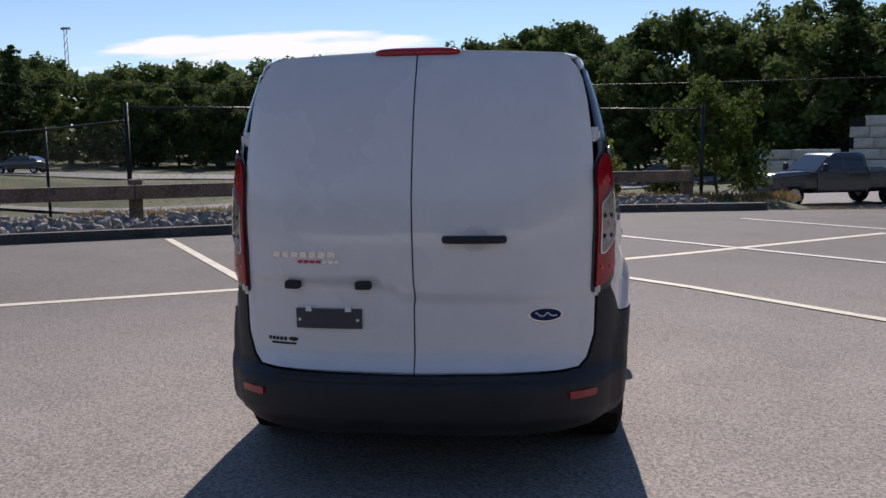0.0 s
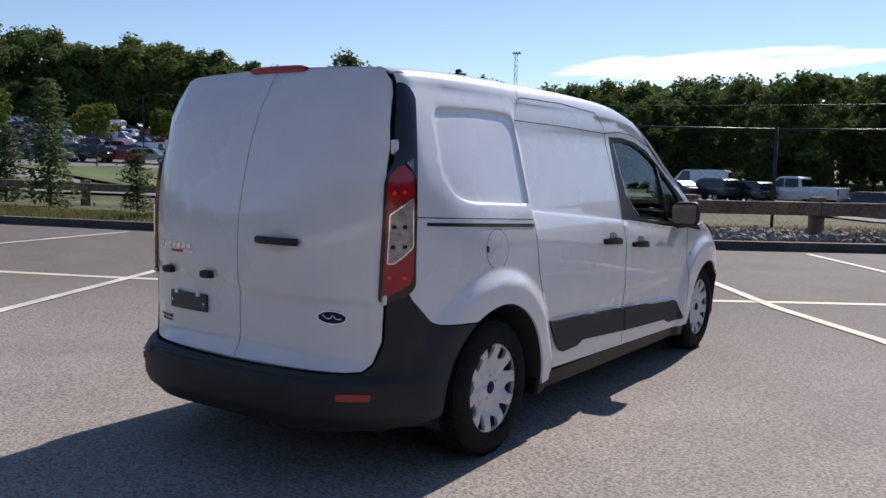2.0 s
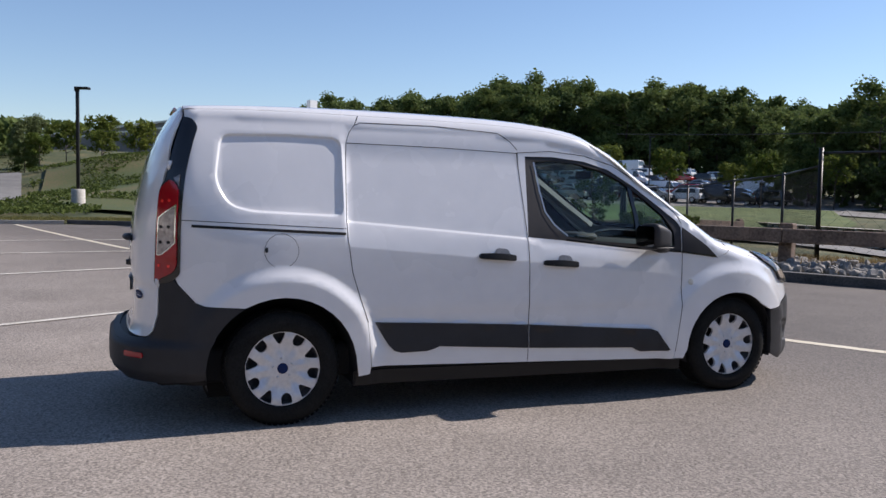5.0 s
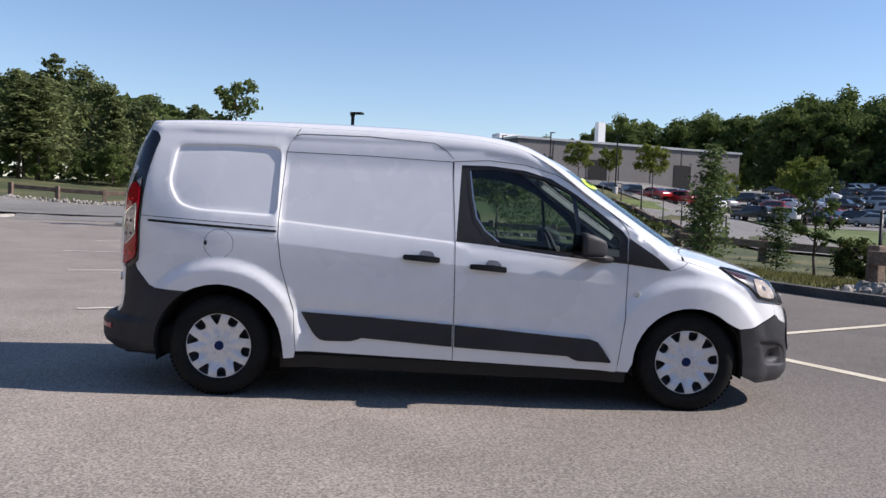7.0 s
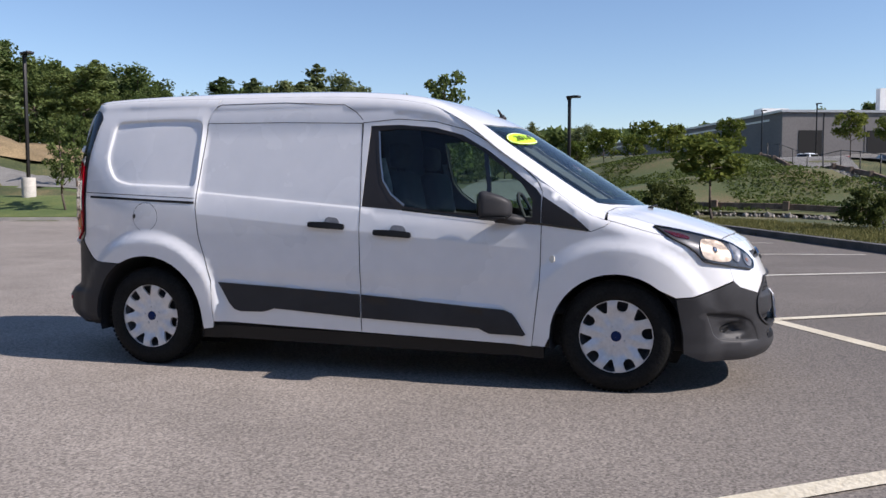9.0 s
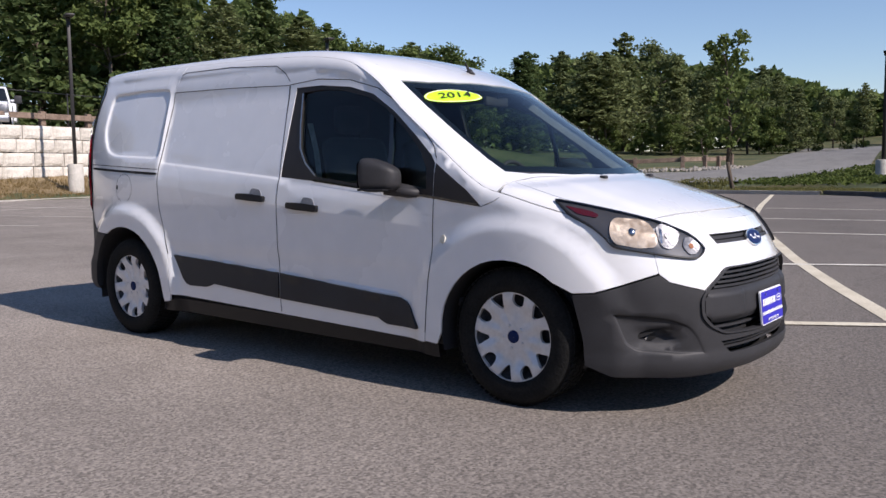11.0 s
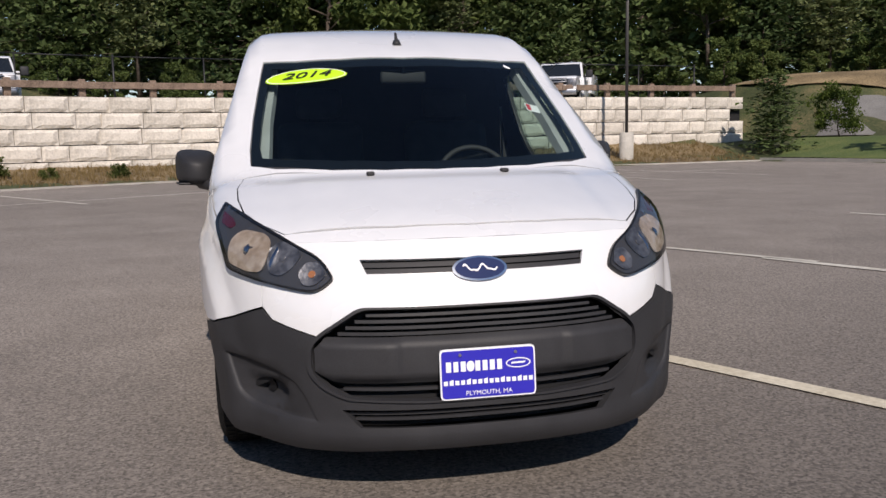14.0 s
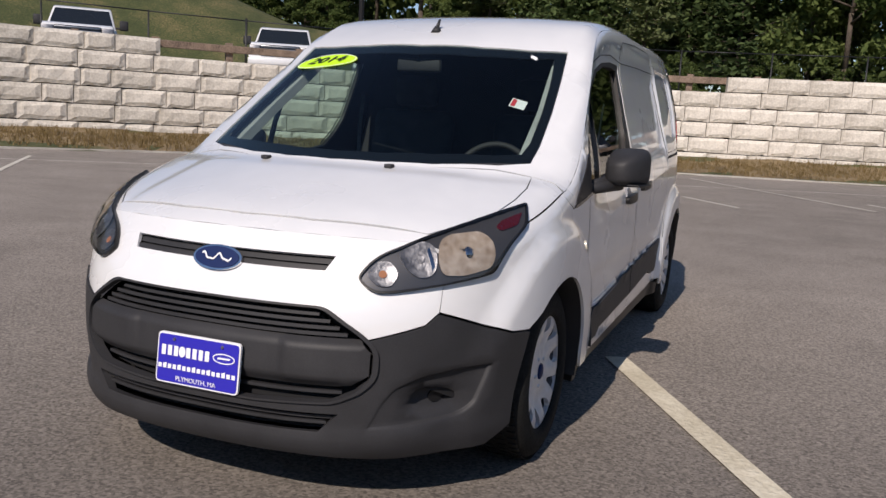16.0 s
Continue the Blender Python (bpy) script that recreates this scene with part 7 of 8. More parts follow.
block_wall("wall_south", WALL[::-1], 0.12, 6, "pale rock-faced concrete block wall along the car park")
block_wall("wall_east", [(13.0, 43.2), (17, 41.8)], -1.3, 4, "grey block wall stepping up beside the drive", 0, 4, False)
block_wall("wall_east", [(17, 41.8), (36, 35.5)], -1.3, 7, "tall grey block wall beside the drive", 0, 5, False)
block_wall("wall_far", [(-33.0, 41.2), (-40, 41.6), (-49.5, 44.0)], -2.7, 4, "pale rock-faced block wall in the hollow", 0, 8, False)


def guard_rail(line, zf, label, spacing=2.45, post_h=0.80, group="timber guard rails"):
    """Timber posts with one heavy rail bolted to their front."""
    g = thing("guard_rail", label, "guard rail", group)
    n = max(1, round(length(line) / spacing))
    step = length(line) / n
    rnd = random.Random(int(line[0][0] * 7))
    for k in range(n + 1):
        x, y, b = along(line, min(length(line) - 0.001, k * step))
        z = zf(x, y)
        p = part("post", boxed(0, 0, post_h / 2 - 0.15, 0.24, 0.22, post_h + 0.3, 0.02), TIMBER, g, smooth=False)
        p.matrix_local = pose(x, y, z, rnd.uniform(-1.5, 1.5), rnd.uniform(-1.5, 1.5), b)
        if k < n:
            x2, y2, _ = along(line, min(length(line) - 0.001, (k + 1) * step))
            z2 = zf(x2, y2)
            c = math.atan2(y2 - y, x2 - x)
            ln = math.dist((x, y, z), (x2, y2, z2))
            rail = part("rail", boxed(0, 0, 0, ln - 0.01, 0.14, 0.25, 0.018), TIMBER, g, smooth=False)
            rail.matrix_local = pose((x + x2) / 2 + math.sin(c) * 0.18, (y + y2) / 2 - math.cos(c) * 0.18, (z + z2) / 2 + post_h - 0.22, 0, -math.degrees(math.asin((z2 - z) / ln)), math.degrees(c))
    return g


rail_line = [(-8.7, 7.85), (-4.9, 9.7), (-1.4, 11.8), (1.7, 13.7), (3.9, 14.1)]
guard_rail(rail_line, lambda x, y: 0.10, "weathered timber guard rail behind the kerb")
top_line_w = upper_near
guard_rail(top_line_w[::-1], lambda x, y: 2.52, "weathered timber guard rail on top of the block wall", 2.5, 1.15)
guard_rail([(-32.5, 0.0), (-31.0, 6.5), (-28.4, 10.2)][::-1], terrain, "weathered timber guard rail at the foot of the hillside", 2.6, 0.55)
guard_rail([(-43.2, -24), (-43.0, -19), (-44.5, -15.6), (-52, -16)][::-1], terrain, "weathered timber guard rail beyond the access road", 2.6)
guard_rail([(-30.7, 12.2), (-38.9, 11.6), (-47.3, 9.8), (-55.7, 7.8), (-60.5, 6.4)], terrain, "weathered timber guard rail along the hillside road", 2.6, 0.52)
guard_rail([(-22.0, 8.2), (-21.5, 14), (-23.5, 22)], terrain, "weathered timber guard rail along the curving drive", 2.6)


def chain_fence(line, zf, label, height=2.3, spacing=3.0, pitch=0.075):
    """Black steel posts, rails and a woven diamond mesh."""
    f = thing("chain_link_fence", label, "fence", "chain-link fences")
    n = max(1, round(length(line) / spacing))
    step = length(line) / n
    wires = ([], [])

    def wire(a, b, r=0.0035):
        i = len(wires[0])
        d = (b - a).normalized().cross(Vector((0, 0, 1)))
        up = Vector((0, 0, r))
        side_ = d.normalized() * r if d.length > 1e-6 else Vector((r, 0, 0))
        wires[0].extend([a - up, a + up, b + up, b - up, a - side_, a + side_, b + side_, b - side_])
        wires[1].extend([(i, i + 1, i + 2, i + 3), (i + 4, i + 5, i + 6, i + 7)])

    for k in range(n + 1):
        x, y, b = along(line, min(length(line) - 0.001, k * step))
        z = zf(x, y)
        tall = 0.25 if k % 4 == 0 else 0.0
        p = part("post", rod(bmesh.new(), (0, 0, -0.3), (0, 0, height + 0.05 + tall * 0.2), 0.045 if k % 4 == 0 else 0.032, None, 10), FENCE_BLACK, f)
        p.matrix_local = pose(x, y, z)
        if k < n:
            x2, y2, _ = along(line, min(length(line) - 0.001, (k + 1) * step))
            a, c = Vector((x, y, z)), Vector((x2, y2, zf(x2, y2)))
            top = Vector((0, 0, height))
            part("top_rail", rod(bmesh.new(), a + top, c + top, 0.022, None, 8), FENCE_BLACK, f)
            m = int((c - a).length / pitch)
            hs = int(height / (pitch * 1.0))
            for i in range(-hs, m):
                for up in (1, -1):
                    s0, s1 = i, i + hs
                    t0, t1 = max(0, s0), min(m, s1)
                    if t1 <= t0:
                        continue
                    h0, h1 = (t0 - s0) * pitch, (t1 - s0) * pitch
                    if up < 0:
                        h0, h1 = height - h0, height - h1
                    wire(a.lerp(c, t0 / m) + Vector((0, 0, h0)), a.lerp(c, t1 / m) + Vector((0, 0, h1)), 0.0025)
    mesh_ob = from_lists("wire_mesh", wires, FENCE_BLACK, f, "black woven wire mesh")
    tagged(mesh_ob, kind="stuff")
    return f


chain_fence([(-7.4, 10.4), (-4.6, 11.9), (-1.4, 13.6), (1.6, 15.4), (4.6, 16.1)], lambda x, y: terrain(x, y), "black chain-link fence behind the timber guard rail", 2.2, 3.2, 0.30)
chain_fence([(-7.4, 10.4), (-10.6, 12.2), (-15.5, 13.4), (-20, 13.0), (-21.5, 17.0)], lambda x, y: terrain(x, y), "black chain-link fence along the drop", 1.95, 3.0, 0.085)
chain_fence([(-30.7, 12.9), (-38.9, 12.3), (-47.3, 10.5), (-55.7, 8.5), (-62, 7.0)], terrain, "chain-link fence beside the hillside road", 1.35, 2.6, 0.30)
chain_fence([(x, y) for x, y in (offset(WALL, 3.4) if inside(*offset(WALL, 3)[10], WALL_AREA) else offset(WALL, -3.4))], lambda x, y: 2.5, "tall dark fence behind the upper parking level", 2.3, 3.6, 0.40)


# riprap stones along the guard rail
def pebble(seed):
    rnd = random.Random(seed)
    bm = bmesh.new()
    bmesh.ops.create_icosphere(bm, subdivisions=1, radius=1.0)
    for v in bm.verts:
        v.co *= rnd.uniform(0.72, 1.2)
    me = bpy.data.meshes.new("stone")
    bm.to_mesh(me)
    bm.free()
    me.materials.append(STONE)
    return me


stones = [pebble(s) for s in range(7)]
rnd = random.Random(31)
heap = thing("riprap", "loose pale riprap stones in the strip behind the kerb", "stones", kind="structure")
for k in range(298):
    s = rnd.uniform(0.3, length(rail_line) - 0.2)
    x, y, b = along(rail_line, s)
    d = rnd.uniform(-0.9, 1.2)
    x, y = x - math.sin(radians(b)) * d, y + math.cos(radians(b)) * d
    r = rnd.uniform(0.06, 0.145)
    ob = new("stone", rnd.choice(stones))
    ob.parent = heap
    ob.matrix_local = pose(x, y, 0.09 + r * 0.30, rnd.uniform(0, 360), rnd.uniform(0, 360), 0) @ Matrix.Diagonal((r * rnd.uniform(1, 1.6), r, r * rnd.uniform(0.55, 0.9), 1))


def stone_bed(name, line, n, width, label):
    lists = ([], [])
    base = [(v.co.copy(), None) for v in stones[0].vertices]
    faces = [tuple(p.vertices) for p in stones[0].polygons]
    for k in range(n):
        s = rnd.uniform(0, length(line))
        x, y, b = along(line, s)
        d = rnd.uniform(-width, width)
        x, y = x - math.sin(radians(b)) * d, y + math.cos(radians(b)) * d
        r = rnd.uniform(0.04, 0.12)
        m = pose(x, y, terrain(x, y) + 0.02 + r * 0.25, rnd.uniform(0, 360), rnd.uniform(0, 360), 0) @ Matrix.Diagonal((r * rnd.uniform(1, 1.6), r, r * 0.75, 1))
        i = len(lists[0])
        lists[0].extend(m @ v for v, _ in base)
        lists[1].extend(tuple(i + q for q in f) for f in faces)
    ob = from_lists(name, lists, STONE, None)
    tagged(ob, label, "stones", kind="stuff")


stone_bed("riprap_bed", rail_line, 2600, 1.2, "bed of pale broken riprap stones")
stone_bed("riprap_bed", [(-42.6, -24), (-42.4, -19), (-44.0, -15.0), (-52, -15.4)], 600, 0.7, "bed of pale riprap beyond the access road")
stone_bed("riprap_bed", [(-31.5, 0.4), (-30.0, 6.2), (-27.6, 9.6), (-31, 11.6), (-39, 11.0), (-47, 9.2), (-56, 7.2)], 1500, 0.7, "bed of pale riprap below the hillside rail")


# grass tufts where the ground is near enough to show blades
def tufts(name, line, n, width, size, material, label):
    lists = ([], [])
    for k in range(n):
        x, y, b = along(line, rnd.uniform(0, length(line)))
        d = rnd.gauss(0, 0.5) * width
        x, y = x - math.sin(radians(b)) * d, y + math.cos(radians(b)) * d
        if inside(x, y, LOT):
            continue
        z = terrain(x, y)
        for _ in range(4):
            h = size * rnd.uniform(0.4, 1.3)
            a = rnd.uniform(0, 6.28)
            i = len(lists[0])
            c = Vector((x + rnd.uniform(-0.1, 0.1), y + rnd.uniform(-0.1, 0.1), z - 0.01))
            w = Vector((math.cos(a), math.sin(a), 0)) * 0.018
            lean = Vector((rnd.uniform(-0.5, 0.5), rnd.uniform(-0.5, 0.5), 1)) * h
            lists[0].extend([c - w, c + w, c + lean])
            lists[1].append((i, i + 1, i + 2))
    ob = from_lists(name, lists, material, None)
    tagged(ob, label, "grass", kind="stuff")


tufts("dry_grass", offset(LOT[19:28], -2.6), 9000, 3.6, 0.17, LEAF_GRASS, "dry brown grass on the verge below the wall")
tufts("rough_grass", [(-9, 8.2), (-14, 6.6), (-20, 4.9), (-26, 2.5), (-28.8, -4), (-28.8, -12)], 8000, 1.7, 0.10, LEAF_ROUGH, "green rough grass on the strip behind the kerb")
tufts("rough_grass", [(-9, 11), (-4, 13.2), (2, 16), (9, 17.5)], 3500, 3.0, 0.2, LEAF_GRASS, "dry rough grass around the fence")


# ---- lamps ----
def lamp_post(x, y, z, h, base_h=0.9, arms=1, label="dark bronze car park lamp post on a round concrete base"):
    p = thing("lamp_post", label, "lamp post", "lamp posts")
    p.matrix_basis = pose(x, y, z, 0, 0, 70)
    bm = lathe([(-0.4, 0.30), (base_h - 0.03, 0.30), (base_h, 0.27), (base_h, 0.02)], 24, "Z")
    part("base", bm, CONCRETE, p, "round concrete base")
    part("pole", boxed(0, 0, (h + base_h) / 2, 0.13, 0.13, h - base_h, 0.01), STEEL_DARK, p, "square dark pole")
    bm = boxed(0.22, 0, h, 0.62, 0.36, 0.10, 0.02)
    box(bm, -0.02, 0, h - 0.05, 0.18, 0.16, 0.2, 0.01)
    part("lamp_head", bm, STEEL_DARK, p, "flat shoebox lamp head")
    part("lens", boxed(0.28, 0, h - 0.055, 0.40, 0.28, 0.012), CLEAR_LENS, p)


lamp_post(-36.3, -4.0, 0.3, 5.4)
lamp_post(-26.0, -26.8, terrain(-26.0, -26.8), 6.4)
lamp_post(-14.4, -29.7, 0.45, 6.8)
lamp_post(11.9, -21.0, 0.2, 6.8)
lamp_post(-88, 20.6, terrain(-88, 20.6), 6.2, 0.6)
lamp_post(-104, 15.5, terrain(-104, 15.5), 7.0, 0.6)
lamp_post(-112, 10, terrain(-112, 10), 7)
lamp_post(-92, 44, terrain(-92, 44), 7.4)
lamp_post(-80, 56, terrain(-80, 56), 7.4)

# overhead wire and the far mast
poles_wire = bmesh.new()
a, b = Vector((-30, 20.0, 4.3)), Vector((26, 24.0, 3.9))
poles_wire = tube([a.lerp(b, k / 24) - Vector((0, 0, 0.8 * 4 * k / 24 * (1 - k / 24))) for k in range(25)], 0.016, 5)
w = finish("overhead_wire", poles_wire, STEEL_DARK)
tagged(w, "thin dark overhead wire against the woods", "wire")
mast = thing("radio_mast", "thin grey lattice radio mast far behind the woods", "mast")
MX, MY = -118, 206
for dx, dy in ((-0.6, -0.4), (0.6, -0.4), (0, 0.7)):
    part("mast_leg", rod(bmesh.new(), (MX + dx, MY + dy, 0), (MX + dx * 0.6, MY + dy * 0.6, 33), 0.10, None, 5), GALV, mast)
for k in range(16):
    part("mast_brace", rod(bmesh.new(), (MX - 0.55, MY - 0.4, 2 * k), (MX + 0.55, MY - 0.3, 2 * k + 2), 0.06, None, 4), GALV, mast)
part("mast_head", boxed(MX, MY, 32.6, 2.4, 0.5, 0.5), GALV, mast)


# ---- vehicles ----
PAINTS = {}


def paint(name, color):
    if name not in PAINTS:
        PAINTS[name] = worn(name + "_car_paint", tuple(c * 0.92 for c in color), color, 1.0, (0.2, 0.32), 0, 8, coat=1.0)
    return PAINTS[name]


CAR_GLASS = principled("dark_car_glass", (0.012, 0.015, 0.018), 0.06, 0, 0.5)


def extruded(profile, width, bevel=0.05, taper=None):
    """A side profile of (y, z) rows drawn across the width; taper(z) narrows it."""
    bm = bmesh.new()
    left = [bm.verts.new((-width / 2 * (taper(z) if taper else 1), y, z)) for y, z in profile]
    right = [bm.verts.new((width / 2 * (taper(z) if taper else 1), y, z)) for y, z in profile]
    bm.faces.new(left)
    bm.faces.new(right[::-1])
    n = len(profile)
    for i in range(n):
        bm.faces.new((left[(i + 1) % n], left[i], right[i], right[(i + 1) % n]))
    bmesh.ops.recalc_face_normals(bm, faces=bm.faces[:])
    if bevel:
        bmesh.ops.bevel(bm, geom=bm.edges[:], offset=bevel, segments=2, affect="EDGES", profile=0.6, clamp_overlap=True)
    return bm


def quad(bm, pts):
    bm.faces.new([bm.verts.new(p) for p in pts])
    return bm


def simple_wheels(t, ys, half, r, w=0.22):
    for y in ys:
        for s in (1, -1):
            prof = [(-w / 2, r * 0.62), (-w / 2, r * 0.92), (-w * 0.36, r), (w * 0.36, r), (w / 2, r * 0.92), (w / 2, r * 0.62)]
            wh = part("wheel", lathe(prof, 22), RUBBER, t)
            wh.matrix_local = pose(s * (half - w / 2), y, r)
            cap = lathe([(0.0, 0.01), (0.02, r * 0.25), (0.0, r * 0.5), (0.015, r * 0.62)], 18)
            if s < 0:
                flipped(cap)
            rimo = part("rim", cap, SILVER, wh)
            rimo.matrix_local = Matrix.Translation((s * w * 0.36, 0, 0))


def car(kind, color, label, group):
    """A parked car: low saloon, tall wagon or panel van, with glass, lamps, wheels and bumpers."""
    t = thing("parked_" + kind, label, "car", group)
    if kind == "saloon":
        lo = [(-2.3, 0.35), (-2.32, 0.72), (-2.2, 0.92), (-1.3, 0.98), (1.0, 0.96), (1.9, 0.82), (2.25, 0.68), (2.28, 0.35)]
        hi = [(-1.75, 0.94), (-0.95, 1.40), (-0.4, 1.46), (0.35, 1.43), (1.15, 0.94)]
        wy, r, wide = (-1.35, 1.4), 0.32, 1.8
    elif kind == "wagon":
        lo = [(-2.28, 0.42), (-2.3, 0.95), (-2.2, 1.08), (1.0, 1.06), (1.95, 0.98), (2.25, 0.82), (2.3, 0.42)]
        hi = [(-2.22, 1.04), (-2.05, 1.62), (-1.7, 1.72), (0.1, 1.72), (0.5, 1.64), (1.2, 1.05)]
        wy, r, wide = (-1.38, 1.40), 0.36, 1.88
    else:
        lo = [(-2.75, 0.40), (-2.78, 1.1), (-2.7, 1.25), (1.5, 1.15), (2.4, 1.05), (2.72, 0.85), (2.75, 0.40)]
        hi = [(-2.74, 1.2), (-2.65, 2.1), (-2.4, 2.2), (0.9, 2.18), (1.15, 2.05), (1.95, 1.12)]
        wy, r, wide = (-1.7, 1.75), 0.36, 1.98
    part("body", extruded(lo, wide, 0.06, lambda z: 1 - 0.06 * abs(z - 0.7)), color, t)
    part("cabin", extruded(hi, wide * 0.97, 0.05, lambda z: 1 - 0.26 * max(0, z - lo[3][1]) if kind != "van" else 1 - 0.10 * max(0, z - 1.2)), color, t)
    top, base = max(z for _, z in hi), lo[3][1]

    def half(z):
        return wide * 0.485 * (1 - (0.26 * max(0, z - base) if kind != "van" else 0.10 * max(0, z - 1.2))) + 0.006

    z0, z1 = base + 0.06, top - 0.12
    y0, y1 = (hi[0][0] + 0.45, hi[-1][0] - 0.35) if kind != "van" else (0.35, hi[-1][0] - 0.4)
    for s in (1, -1):
        g = quad(bmesh.new(), [(s * half(z0), y0 - 0.1 * 0, z0), (s * half(z0), y1, z0), (s * half(z1), min(y1 - 0.55, hi[-2][0] - 0.1), z1), (s * half(z1), y0 + (0.5 if kind == "saloon" else 0.1), z1)])
        part("side_glass", g, CAR_GLASS, t, smooth=False)
    fy0, fz0, fy1, fz1 = hi[-1][0] + 0.012, base + 0.05, hi[-2][0] + 0.012, hi[-2][1] - 0.05
    fy0 = hi[-1][0] + (hi[-2][0] - hi[-1][0]) * 0.12 + 0.03
    fy1 = hi[-1][0] + (hi[-2][0] - hi[-1][0]) * 0.92 + 0.03
    part("windscreen", quad(bmesh.new(), [(-half(fz0) + 0.08, fy0, fz0), (half(fz0) - 0.08, fy0, fz0), (half(fz1) - 0.08, fy1, fz1), (-half(fz1) + 0.08, fy1, fz1)]), CAR_GLASS, t, smooth=False)
    by0, by1 = hi[0][0] - 0.02, hi[1][0] - 0.02
    part("rear_glass", quad(bmesh.new(), [(half(fz0) - 0.1, by0 + (by1 - by0) * 0.15, fz0 + 0.03), (-half(fz0) + 0.1, by0 + (by1 - by0) * 0.15, fz0 + 0.03), (-half(fz1) + 0.1, by0 + (by1 - by0) * 0.9, fz1), (half(fz1) - 0.1, by0 + (by1 - by0) * 0.9, fz1)]), CAR_GLASS, t, smooth=False)
    fy, ry = lo[-1][0], lo[0][0]
    part("grille", boxed(0, fy - 0.02, 0.62, wide * 0.45, 0.06, 0.16, 0.02), PLASTIC_GLOSS, t)
    part("bumper_trim", boxed(0, fy - 0.03, 0.40, wide * 0.86, 0.10, 0.14, 0.03), PLASTIC, t)
    for s in (1, -1):
        part("headlamp", boxed(s * wide * 0.36, fy - 0.08, 0.68, 0.34, 0.12, 0.13, 0.03), REFLECTOR, t)
        part("tail_lamp", boxed(s * wide * 0.41, ry + 0.05, base - 0.16, 0.22, 0.10, 0.16, 0.03), RED_LENS, t)
        part("mirror", boxed(s * (wide / 2 + 0.05), y1 - 0.15, base + 0.10, 0.16, 0.10, 0.12, 0.03), color, t)
    simple_wheels(t, wy, wide / 2 - 0.01, r)
    return t


def pickup(color, label, utility=False, group="pickup trucks"):
    """A heavy crew-cab pickup with a tall grille, open bed or white service boxes."""
    t = thing("pickup_truck", label, "pickup truck", group)
    w = 2.03
    part("bonnet", extruded([(1.05, 0.62), (1.05, 1.28), (1.6, 1.30), (2.75, 1.24), (2.98, 1.16), (3.02, 0.62)], w * 0.96, 0.07, lambda z: 1 - 0.05 * max(0, z - 0.9)), color, t)
    part("cab", extruded([(-1.05, 0.52), (-1.08, 1.25), (1.12, 1.28), (1.12, 0.52)], w, 0.05), color, t)
    part("greenhouse", extruded([(-1.02, 1.22), (-0.92, 1.88), (-0.7, 1.96), (0.25, 1.96), (0.45, 1.90), (1.15, 1.24)], w * 0.98, 0.06, lambda z: 1 - 0.24 * max(0, z - 1.25)), color, t)

    def half(z):
        return w * 0.49 * (1 - 0.24 * max(0, z - 1.25)) + 0.006

    for s in (1, -1):
        for ya, yb, yc, yd in ((-0.88, -0.02, -0.02, -0.80), (0.04, 0.92, 0.36, 0.04)):
            part("side_glass", quad(bmesh.new(), [(s * half(1.32), ya, 1.32), (s * half(1.32), yb, 1.32), (s * half(1.84), yc, 1.84), (s * half(1.84), yd, 1.84)]), CAR_GLASS, t, smooth=False)
        part("headlamp", boxed(s * 0.80, 2.98, 0.98, 0.34, 0.12, 0.30, 0.03), REFLECTOR, t)
        part("tow_mirror", boxed(s * 1.22, 0.98, 1.42, 0.26, 0.12, 0.30, 0.04), PLASTIC, t)
        part("mirror_arm", boxed(s * 1.06, 0.98, 1.33, 0.20, 0.06, 0.06, 0.01), PLASTIC, t)
        part("wheel_flare", boxed(s * 1.0, 2.1, 0.80, 0.06, 0.95, 0.12, 0.03), color, t)
        if utility:
            part("service_box", boxed(s * 0.82, -2.1, 1.15, 0.50, 2.3, 0.85, 0.03), paint("white", (0.80, 0.81, 0.82)), t, "white service body locker")
        else:
            part("bed_side", boxed(s * 0.97, -2.1, 0.98, 0.09, 2.2, 0.72, 0.03), color, t)
        part("tail_lamp", boxed(s * 0.93, -3.18, 1.05, 0.16, 0.08, 0.4, 0.02), RED_LENS, t)
    part("windscreen", quad(bmesh.new(), [(-half(1.30) + 0.08, 1.115, 1.31), (half(1.30) - 0.08, 1.115, 1.31), (half(1.86) - 0.08, 0.53, 1.86), (-half(1.86) + 0.08, 0.53, 1.86)]), CAR_GLASS, t, smooth=False)
    part("rear_glass", quad(bmesh.new(), [(half(1.35) - 0.15, -1.045, 1.35), (-half(1.35) + 0.15, -1.045, 1.35), (-half(1.8) + 0.15, -0.96, 1.80), (half(1.8) - 0.15, -0.96, 1.80)]), CAR_GLASS, t, smooth=False)
    part("grille", boxed(0, 3.0, 0.97, 1.26, 0.10, 0.36, 0.03), PLASTIC_GLOSS, t)
    for z in (0.88, 1.00, 1.10):
        part("grille_bar", boxed(0, 3.05, z, 1.22, 0.04, 0.045, 0.01), STEEL, t)
    part("front_bumper", boxed(0, 3.08, 0.62, 2.0, 0.22, 0.24, 0.05), STEEL if utility else color, t)
    part("rear_bumper", boxed(0, -3.24, 0.62, 1.95, 0.16, 0.2, 0.04), STEEL, t)
    part("tailgate", boxed(0, -3.16, 0.98, 1.85, 0.07, 0.70, 0.03), color, t)
    part("bed_floor", boxed(0, -2.1, 0.68, 1.9, 2.15, 0.08), PLASTIC, t)
    part("chassis", boxed(0, 0, 0.55, 1.1, 5.8, 0.18), GAP, t)
    simple_wheels(t, (-2.05, 2.05), 1.0, 0.41, 0.27)
    return t


